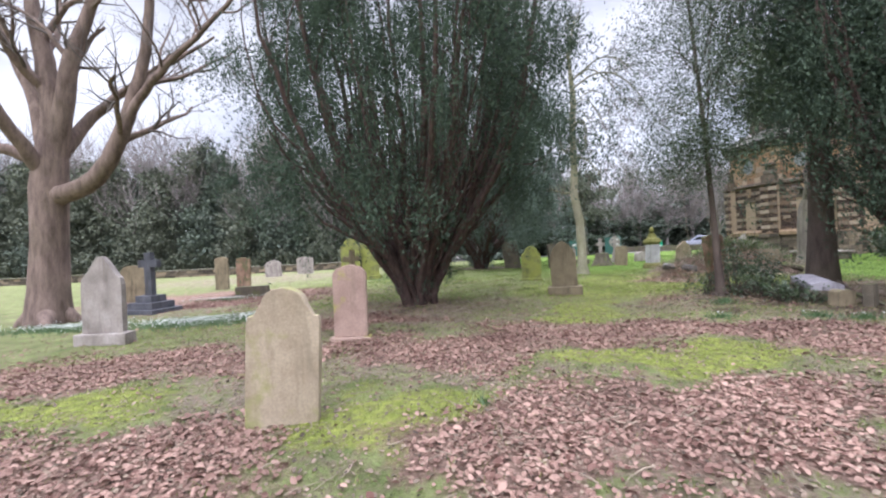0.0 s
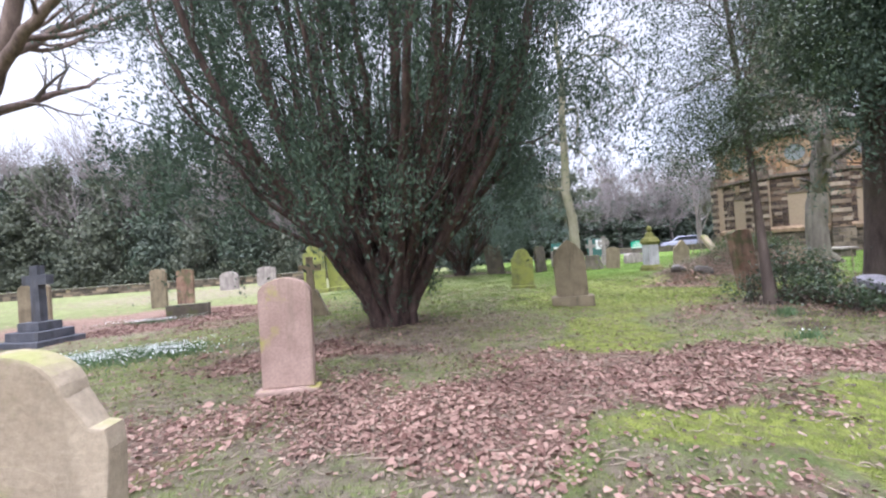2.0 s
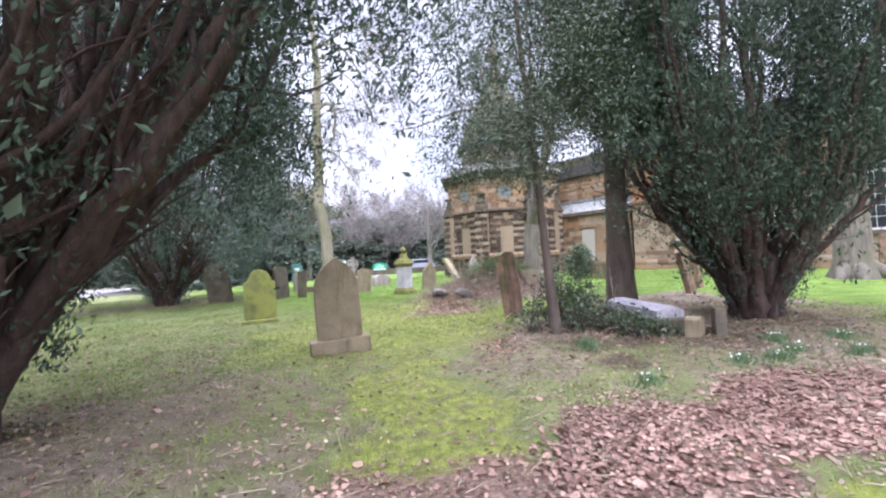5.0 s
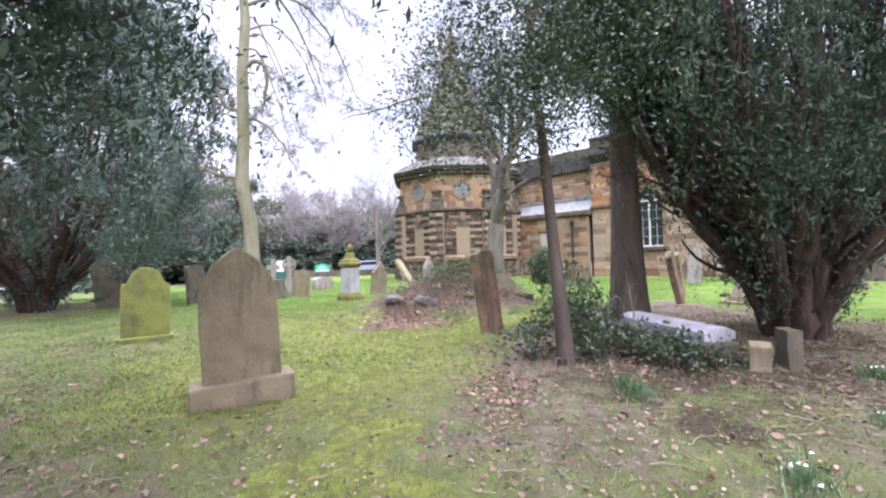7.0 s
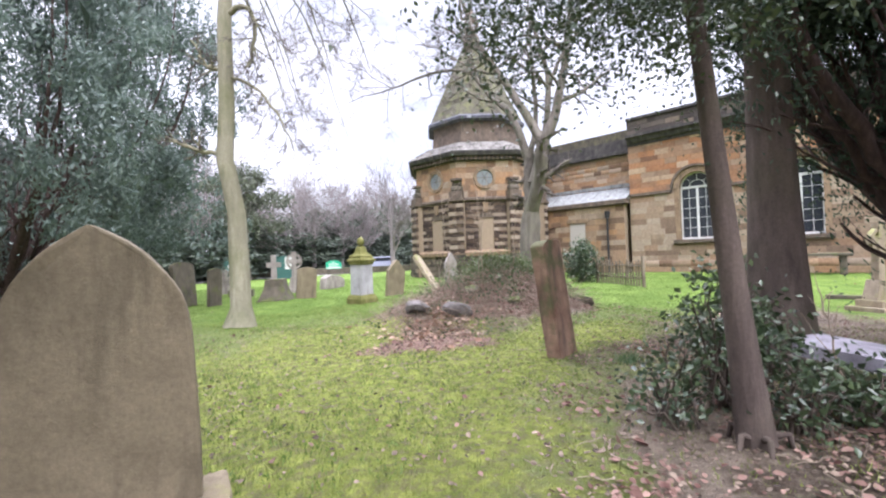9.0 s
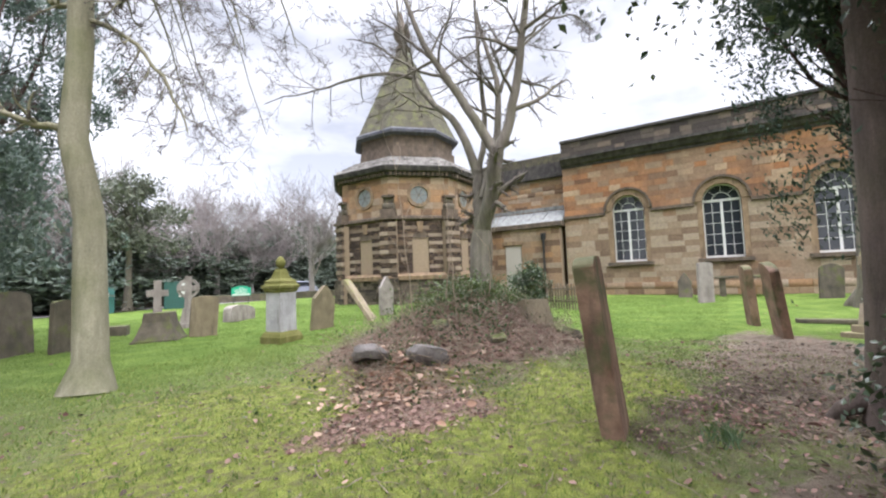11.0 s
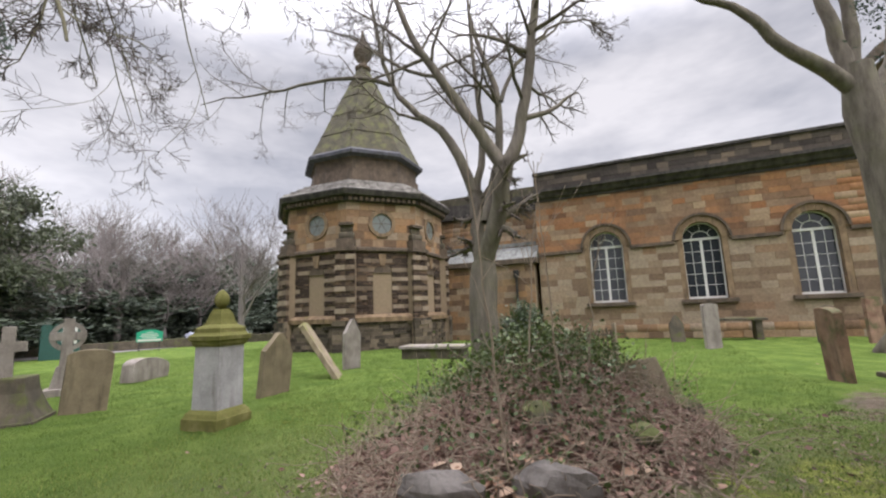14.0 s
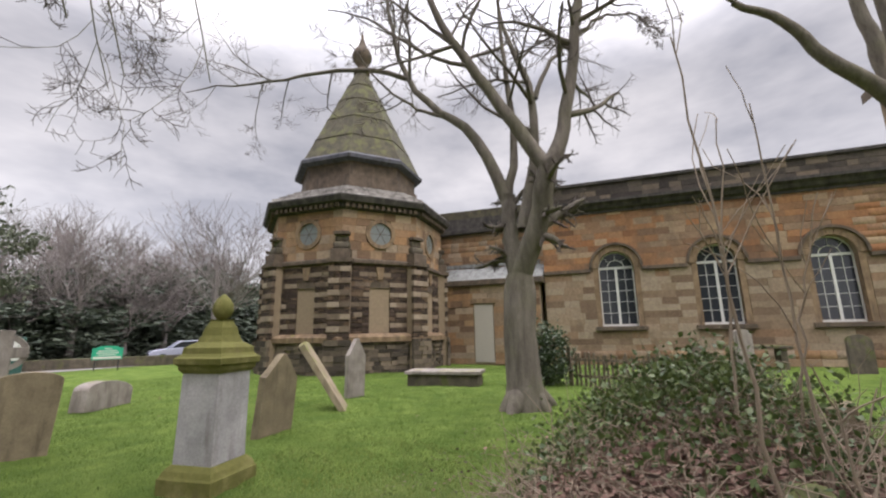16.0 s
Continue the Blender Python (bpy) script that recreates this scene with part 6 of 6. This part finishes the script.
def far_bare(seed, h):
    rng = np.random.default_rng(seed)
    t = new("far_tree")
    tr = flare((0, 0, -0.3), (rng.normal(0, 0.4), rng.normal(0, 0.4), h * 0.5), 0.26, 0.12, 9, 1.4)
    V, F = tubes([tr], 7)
    fast("trunk", V, F, M_FARTWIG_HAZE, t, smooth=True)
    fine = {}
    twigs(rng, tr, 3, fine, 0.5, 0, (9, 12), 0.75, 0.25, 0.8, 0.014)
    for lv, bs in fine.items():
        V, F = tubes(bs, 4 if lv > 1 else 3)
        fast("branches" if lv > 1 else "twigs", V, F, M_FARTWIG_HAZE, t)["kind"] = "stuff"
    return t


def plant(kinds, places, label, group):
    """The first of each kind stands at its first place; the rest are copies."""
    used = {}
    for k, (x, y, s) in enumerate(places):
        i = k % len(kinds)
        ob = kinds[i]
        m = pose(x, y, gz(x, y) - 0.05, 0, 0, (k * 77) % 360)
        if i in used:
            ob = copy_thing(kinds[i], m)
        ob.matrix_world = m @ Matrix.Diagonal((s, s, s, 1))
        used[i] = True
        tagged(ob, label, "tree", group)


rp = np.random.default_rng(101)
ever = [hazed_evergreen(201, 10.5, 3.6, M_FAR_HAZE), hazed_evergreen(202, 13, 3.8, M_FAR_HAZE), hazed_evergreen(203, 9, 4.0, M_FARDARK_HAZE), hazed_evergreen(204, 11.5, 3.2, M_FARDARK_HAZE), hazed_evergreen(205, 8, 4.2, M_FAR_HAZE)]
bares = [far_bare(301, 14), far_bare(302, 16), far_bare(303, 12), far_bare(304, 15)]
# the wood across the road
row = []
for k in range(40):
    x = -72 + k * 2.15 + rp.normal(0, 0.8)
    row.append((x, 61.0 + rp.uniform(-1.0, 4.5) + 0.01 * x, rp.uniform(0.75, 1.2) * (0.78 if x > -2 else 1.35)))
plant(ever, row, "ivy-clad evergreen in the wood across the road", "trees of the wood")
rowb = [(-72 + k * 2.6 + rp.normal(0, 1), 63.5 + rp.uniform(-3, 8), rp.uniform(1.1, 1.5) * (1.35 if k < 20 else 1.0)) for k in range(36)]
plant(bares, rowb, "bare tree rising in the wood across the road", "bare trees of the wood")


def thicket(name, label, x0, x1, y0, slope, deep, high, n, seed, mat, size):
    """Undergrowth along a line, too dense to tell plants apart."""
    rng = np.random.default_rng(seed)
    x = rng.uniform(x0, x1, n)
    top = high * (0.65 + 0.35 * np.sin(0.7 * x + 1.3 * np.sin(0.31 * x)))
    P = np.stack([x, y0 + slope * (x - x0) + rng.uniform(0, deep, n), -0.1 + top * rng.uniform(0, 1, n) ** 0.8], 1)
    V, F = sprays(rng, clumps(rng, P, 7, np.array([0.3, 0.3, 0.22])), size, 1.8)
    tagged(fast(name, V, F, mat), label, "undergrowth", kind="stuff")


thicket("undergrowth", "dark undergrowth at the edge of the wood", -75, 24, 57.3, 0.01, 3.0, 3.4, 4200, 601, M_FAR_HAZE, 0.2)
thicket("undergrowth", "dark laurels and brambles beyond the lane", 6, 46, 47.5, 0.22, 3.0, 2.6, 2600, 602, M_FARDARK_HAZE, 0.17)
# trees beyond the lane, between wood and chapel
beyond = [(4.5, 45, 0.75), (6.5, 46.5, 0.8), (8.5, 48, 0.7), (12, 51, 0.62), (14.5, 46.5, 0.62), (17, 53, 0.6), (20.5, 50, 0.7), (24, 53, 0.68), (27.5, 52, 0.85), (31, 55, 0.85), (35, 56, 0.9), (40, 58, 1.0), (45, 58, 1.0)]
for k, (x, y, s) in enumerate(beyond):
    tagged(copy_thing(ever[2 + k % 2], pose(x, y, gz(x, y) - 0.05, 0, 0, k * 50) @ Matrix.Diagonal((s * 1.4, s * 1.4, s * 0.56, 1))), "dark evergreen beyond the lane", "tree", "trees beyond the lane")
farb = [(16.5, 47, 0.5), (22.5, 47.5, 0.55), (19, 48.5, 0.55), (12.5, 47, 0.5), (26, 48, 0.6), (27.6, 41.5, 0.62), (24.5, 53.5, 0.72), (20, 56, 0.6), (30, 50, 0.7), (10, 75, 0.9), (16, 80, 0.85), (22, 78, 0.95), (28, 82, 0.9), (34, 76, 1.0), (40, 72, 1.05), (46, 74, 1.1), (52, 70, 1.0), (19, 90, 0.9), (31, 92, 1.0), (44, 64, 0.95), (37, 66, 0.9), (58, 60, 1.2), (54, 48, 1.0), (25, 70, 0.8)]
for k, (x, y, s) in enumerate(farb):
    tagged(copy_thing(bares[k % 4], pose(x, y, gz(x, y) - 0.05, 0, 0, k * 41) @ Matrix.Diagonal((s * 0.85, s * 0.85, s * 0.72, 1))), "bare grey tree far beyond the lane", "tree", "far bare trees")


# ---- leaf litter, grass, ivy and flowers ----
def dead_leaves(rng, P, size, lift=0.0):
    """Curled dead leaves: a ring of six about a raised rib."""
    n = len(P)
    a = rng.uniform(0, 2 * math.pi, n)
    e = np.stack([np.cos(a), np.sin(a), rng.normal(0, 0.25, n)], 1)
    e = unit(e)
    up = unit(np.stack([rng.normal(0, 0.5, n), rng.normal(0, 0.5, n), np.ones(n)], 1))
    s = unit(np.cross(up, e))
    up = np.cross(e, s)
    k = (size * np.clip(rng.lognormal(-0.05, 0.32, n), 0.4, 1.9))[:, None]
    curl = rng.uniform(-0.2, 0.9, n)[:, None]
    pts = []
    for u, v, w in ((-1.0, 0, 0.1), (-0.35, 0.62, 1.0), (0.45, 0.5, 0.8), (1.05, 0, 0.25), (0.45, -0.5, 0.8), (-0.35, -0.62, 1.0)):
        pts.append(P + e * k * u + s * k * v + up * k * w * curl * 0.55)
    V = np.stack(pts, 1).reshape(-1, 3)
    i = np.arange(n)[:, None] * 6
    F = np.concatenate([i + np.array([[0, 1, 2, 3]]), i + np.array([[0, 3, 4, 5]])])
    return V, F


def scatter(rng, n, area, accept):
    x, y = rng.uniform(area[0], area[1], n), rng.uniform(area[2], area[3], n)
    keep = accept(x, y, rng.uniform(0, 1, n))
    return x[keep], y[keep]


rl = np.random.default_rng(7)


def patchy(x, y, s=1.0):
    return 0.5 + 0.28 * np.sin(2.1 * s * x + 1.1 * np.sin(1.7 * s * y)) + 0.22 * np.sin(2.9 * s * y + 1.3 * np.sin(2.3 * s * x))


def on_ground(x, y, up=0.012):
    return np.stack([x, y, land(x, y) + heap(x, y) + up], 1)


def accept_litter(x, y, r):
    m, e, l = cover(x, y)
    p = np.clip(l * 1.6 - 0.35 + 0.7 * (patchy(x, y, 1.3) - 0.5), 0.02 + 0.05 * e, 1)
    p = np.where(m > 0.5, p * 0.25, p)
    return r < p


x, y = scatter(rl, 360000, (-9, 14, -0.5, 18.5), accept_litter)
V, F = dead_leaves(rl, on_ground(x, y, 0.02), 0.0235)
tagged(fast("leaf_litter", V, F, M_DEAD), "carpet of curled reddish-brown dead leaves", "leaves", kind="stuff")
x, y = scatter(rl, 26000, (-22, 26, -4, 36), lambda x, y, r: r < np.clip(cover(x, y)[2] + 0.5 * cover(x, y)[1], 0.02, 1) * 0.5)
V, F = dead_leaves(rl, on_ground(x, y, 0.02), 0.034)
tagged(fast("leaf_litter", V, F, M_DEAD), "scattered dead leaves in the grass", "leaves", kind="stuff")


def blades(rng, x, y, h, w):
    n = len(x)
    P = on_ground(x, y, -0.005)
    a = rng.uniform(0, 2 * math.pi, n)
    s = np.stack([np.cos(a), np.sin(a), np.zeros(n)], 1)
    k = (h * rng.uniform(0.5, 1.4, n))[:, None]
    bend = np.stack([rng.normal(0, 0.5, n), rng.normal(0, 0.5, n), np.ones(n)], 1) * k
    V = np.stack([P - s * w / 2, P + s * w / 2, P + bend], 1).reshape(-1, 3)
    return V, np.arange(n * 3).reshape(-1, 3)


def accept_grass(x, y, r):
    m, e, l = cover(x, y)
    return r < np.clip((1.05 - l * 1.3) * (1.1 - 0.6 * e), 0.06, 1) * (0.45 + 0.7 * patchy(x, y, 1.4)) * np.where(heap(x, y) > 0.1, 0.02, 1)


x, y = scatter(rl, 330000, (-7, 13, 1, 21), accept_grass)
V, F = blades(rl, x, y, 0.035, 0.009)
tagged(fast("grass", V, F, M_GRASS), "short mossy winter grass", "grass", kind="stuff")
x, y = scatter(rl, 60000, (-6, 13, 1, 20), lambda x, y, r: accept_grass(x, y, r * 1.6) & (patchy(x, y, 3.1) > 0.62))
V, F = blades(rl, x, y, 0.075, 0.008)
tagged(fast("grass", V, F, M_GRASS), "longer tufts in the mossy turf", "grass", kind="stuff")
x, y = scatter(rl, 300000, (-4, 27, 12, 34), accept_grass)
V, F = blades(rl, x, y, 0.04, 0.013)
tagged(fast("grass", V, F, M_LAWN), "bright green lawn grass", "grass", kind="stuff")


a, r = rl.uniform(0, 2 * math.pi, 560), np.abs(rl.normal(0, 0.6, 560))
x, y = 8.6 + 1.2 * r * np.cos(a), 15.5 + 1.0 * r * np.sin(a)
V, F = dead_leaves(rl, on_ground(x, y, 0.035), 0.042)
tagged(fast("leaf_litter", V, F, leaf_mat("pale_leaves", (0.30, 0.16, 0.10), (0.60, 0.46, 0.34), 0.75, 0.15, 0.25)), "large pale maple-like leaves before the heap", "leaves", kind="stuff")
# small broken leaves, clods and fallen twigs all over the turf
x, y = scatter(rl, 150000, (-6, 14, 0.8, 19), lambda x, y, r: r < (0.16 + 0.75 * cover(x, y)[1] + 0.9 * cover(x, y)[2]) * (0.25 + 1.0 * patchy(x, y, 2.2)))
V, F = dead_leaves(rl, on_ground(x, y, 0.012), 0.017)
tagged(fast("leaf_debris", V, F, leaf_mat("leaf_crumbs", (0.055, 0.042, 0.032), (0.36, 0.275, 0.205), 0.85, 0.05, 0.2)), "small broken bits of leaf and bark on the turf", "debris", kind="stuff")


def fallen_twigs():
    rng = np.random.default_rng(23)
    br = []
    sx, sy = scatter(rng, 4200, (-6, 14, 1, 18), lambda x, y, r: r < 0.25 + cover(x, y)[1])
    for x, y in zip(sx, sy):
        a, L, n = rng.uniform(0, 2 * math.pi), rng.uniform(0.08, 0.45), 5
        q = []
        for s in range(n):
            q.append((x, y, gz(x, y) + float(heap(x, y)) + 0.012 + rng.uniform(0, 0.02)))
            a += rng.normal(0, 0.3)
            x, y = x + math.cos(a) * L / n, y + math.sin(a) * L / n
        br.append((np.array(q), np.linspace(rng.uniform(0.003, 0.007), 0.002, n)))
    V, F = tubes(br, 4)
    tagged(fast("fallen_twigs", V, F, M_TWIGDEAD), "thin fallen twigs lying on the ground", "twigs", kind="stuff")


fallen_twigs()


# the heap: stones, dry stalks, ivy
def boulder(label, x, y, z, sx, sy, sz, turn, seed, mat):
    """An angular broken slab."""
    bm = bmesh.new()
    bmesh.ops.create_cube(bm, size=2)
    bmesh.ops.subdivide_edges(bm, edges=bm.edges[:], cuts=5, use_grid_fill=True)
    for v in bm.verts:
        cut = (1.0 - 0.16 * max(0, abs(v.co.x) + abs(v.co.y) + abs(v.co.z) - 1.3)) - 0.28 * max(0, v.co.x + v.co.y * 0.7 - 0.6) - 0.2 * max(0, -v.co.x + v.co.z * 0.5 - 0.5)
        v.co = Vector((v.co.x * sx * cut, v.co.y * sy * cut, v.co.z * sz * (0.75 + 0.25 * cut)))
    roughen(bm, 0.07, 2.2, seed)
    roughen(bm, 0.018, 11.0, seed)
    ob = part("stone", bm, mat)
    ob.matrix_world = pose(x, y, z, 8, 14, turn)
    tagged(ob, label, "stone", "stones on the heap")


def hz(x, y):
    return gz(x, y) + float(heap(x, y))


boulder("flat grey broken slab on the leaf heap", 8.78, 16.25, hz(8.78, 16.25) + 0.06, 0.42, 0.26, 0.10, 70, 2.0, M_SLAB)
boulder("grey rounded stone half buried in leaves", 9.15, 15.45, hz(9.15, 15.45) + 0.07, 0.30, 0.20, 0.12, -35, 5.0, M_SLAB)
boulder("dark broken stone in the heap", 10.3, 14.95, hz(10.3, 14.95) - 0.02, 0.20, 0.15, 0.09, 40, 8.0, M_STONE_DARK)
boulder("dark stone at the edge of the heap", 12.1, 14.5, hz(12.1, 14.5) + 0.02, 0.35, 0.2, 0.1, -20, 9.0, M_STONE_DARK)
boulder("dark stone among dead stalks", 9.9, 15.75, hz(9.9, 15.75) - 0.04, 0.22, 0.16, 0.1, 10, 12.0, M_STONE_DARK)


def stalks():
    rng = np.random.default_rng(17)
    br = []
    for k in range(3600):
        a, r = rng.uniform(0, 2 * math.pi), math.sqrt(rng.uniform(0, 1))
        x, y = HEAP[0] - 0.4 + 3.0 * r * math.cos(a), HEAP[1] + 1.8 * r * math.sin(a)
        z = hz(x, y)
        d = unit(np.array([rng.normal(), rng.normal(), abs(rng.normal(0, 0.8))]))
        L = rng.uniform(0.12, 0.5) * (1.7 if rng.random() < 0.2 else 1.0)
        q = [np.array([x, y, z + 0.01])]
        for s in range(4):
            d = unit(d + rng.normal(0, 0.25, 3) - np.array([0, 0, 0.12]))
            q.append(q[-1] + d * L / 4)
        br.append((np.array(q), np.linspace(0.005, 0.002, 5)))
    V, F = tubes(br, 4)
    tagged(fast("dry_stalks", V, F, M_TWIGDEAD), "tangle of dry stalks on the heap", "stalks", kind="stuff")


stalks()


def heap_ivy():
    rng = np.random.default_rng(19)
    n = 1000
    c = np.stack([rng.normal(11.8, 0.95, n), rng.normal(16.2, 0.6, n)], 1)
    keep = heap(c[:, 0], c[:, 1]) > 0.25
    c = c[keep]
    P = on_ground(c[:, 0], c[:, 1], 0.1)
    P[:, 2] += rng.uniform(-0.06, 0.26, len(P)) * (0.6 + 0.5 * np.sin(3.1 * c[:, 0] + 2.0 * c[:, 1]))
    V, F = sprays(rng, clumps(rng, P, 14, np.array([0.13, 0.13, 0.10])), 0.036, 1.4, fold=0.15)
    tagged(fast("ivy", V, F, M_IVY), "ivy and bramble leaves over the heap", "ivy", kind="stuff")
    n = 160
    c = np.stack([rng.normal(10.0, 1.0, n), rng.normal(15.7, 0.7, n)], 1)
    P = on_ground(c[:, 0], c[:, 1], 0.04)
    V, F = sprays(rng, clumps(rng, P, 12, np.array([0.12, 0.12, 0.05])), 0.04, 1.3, fold=0.15)
    tagged(fast("ivy", V, F, M_IVY), "low ivy at the foot of the heap", "ivy", kind="stuff")


heap_ivy()


def sapling(x, y, h, seed, lean, label):
    rng = np.random.default_rng(seed)
    ob = empty("sapling", pose(x, y, hz(x, y) - 0.03), label, "sapling")
    L = limb(rng, [(0, 0, 0), (lean[0] * 0.4, lean[1] * 0.4, h * 0.5), (lean[0], lean[1], h)], 0.012, 0.004, 12, 0.012)
    fine = {}
    twigs(rng, L, 1, fine, 0.5, 0, (5, 8), 0.4, 0.35, 0.6, 0.004)
    V, F = tubes([L], 6)
    fast("stem", V, F, M_TWIGDEAD, ob, smooth=True)
    V, F = tubes(fine[1], 4)
    fast("twigs", V, F, M_TWIGDEAD, ob)["kind"] = "stuff"


sapling(9.0, 15.75, 1.0, 3, (0.05, 0.1), "thin bare sapling on the heap")
sapling(9.5, 15.95, 2.7, 5, (-0.1, 0.2), "tall thin bare sapling on the heap")
sapling(10.1, 15.55, 2.4, 15, (-0.1, 0.1), "slender bare sapling with upright twigs")
sapling(10.3, 15.9, 2.4, 6, (0.25, -0.2), "tall branching sapling on the heap")
sapling(10.9, 15.4, 1.8, 9, (-0.15, -0.3), "thin branching sapling on the heap")
sapling(8.35, 10.0, 1.0, 8, (0.1, 0.2), "thin sapling near the tomb")


def snowdrops(label, x, y, rx, ry, n, seed, flowers=0.25):
    """A drift of narrow grey-green leaves with white nodding heads."""
    rng = np.random.default_rng(seed)
    ob = empty("snowdrops", pose(x, y, gz(x, y)), label, "flowers")
    a, r = rng.uniform(0, 2 * math.pi, n), np.abs(rng.normal(0, 0.62, n))
    px, py = x + rx * r * np.cos(a), y + ry * r * np.sin(a)
    V, F = blades(rng, px, py, 0.12, 0.014)
    V = V - np.array([x, y, gz(x, y)])
    fast("leaves", V, F, leafy, ob)["kind"] = "stuff"
    m = int(n * flowers)
    if m:
        P = on_ground(px[:m], py[:m], 0.11) - np.array([x, y, gz(x, y)])
        V, F = sprays(rng, P, 0.022, 1.4, tilt=np.array([0, 0, -1.0]), fold=0.4)
        fast("flower_heads", V, F, M_SNOWDROP, ob)["kind"] = "stuff"


leafy = leaf_mat("snowdrop_leaves", (0.07, 0.13, 0.05), (0.14, 0.22, 0.10), 0.5, 0.25)
for k, (x, y, rx, ry, n, fl) in enumerate(((-6.4, 10.2, 1.6, 0.8, 4000, 0.3), (-9.6, 10.4, 1.5, 0.6, 2500, 0.25), (-4.9, 10.6, 0.9, 0.6, 1800, 0.3), (5.3, 8.0, 0.35, 0.16, 182, 0.04), (6.7, 7.5, 0.3, 0.16, 182, 0.04), (7.3, 7.25, 0.38, 0.18, 230, 0.04), (7.95, 7.2, 0.3, 0.2, 182, 0.04), (8.5, 7.55, 0.4, 0.2, 230, 0.04), (9.2, 6.9, 0.4, 0.25, 230, 0.04), (8.3, 6.6, 0.35, 0.2, 182, 0.04), (6.4, 9.5, 0.2, 0.15, 90, 0.0), (0.35, 4.1, 0.1, 0.1, 40, 0.0), (-8.2, 15.5, 1.6, 0.6, 700, 0.6), (8.7, 12.0, 0.3, 0.2, 120, 0.0), (6.2, 9.3, 0.22, 0.16, 160, 0.0))):
    snowdrops("drift of snowdrops among the leaves", x, y, rx, ry, n, 400 + k, fl)

# ---- the masonry's blocks, last ----
for args in PENDING:
    lay_now(*args)
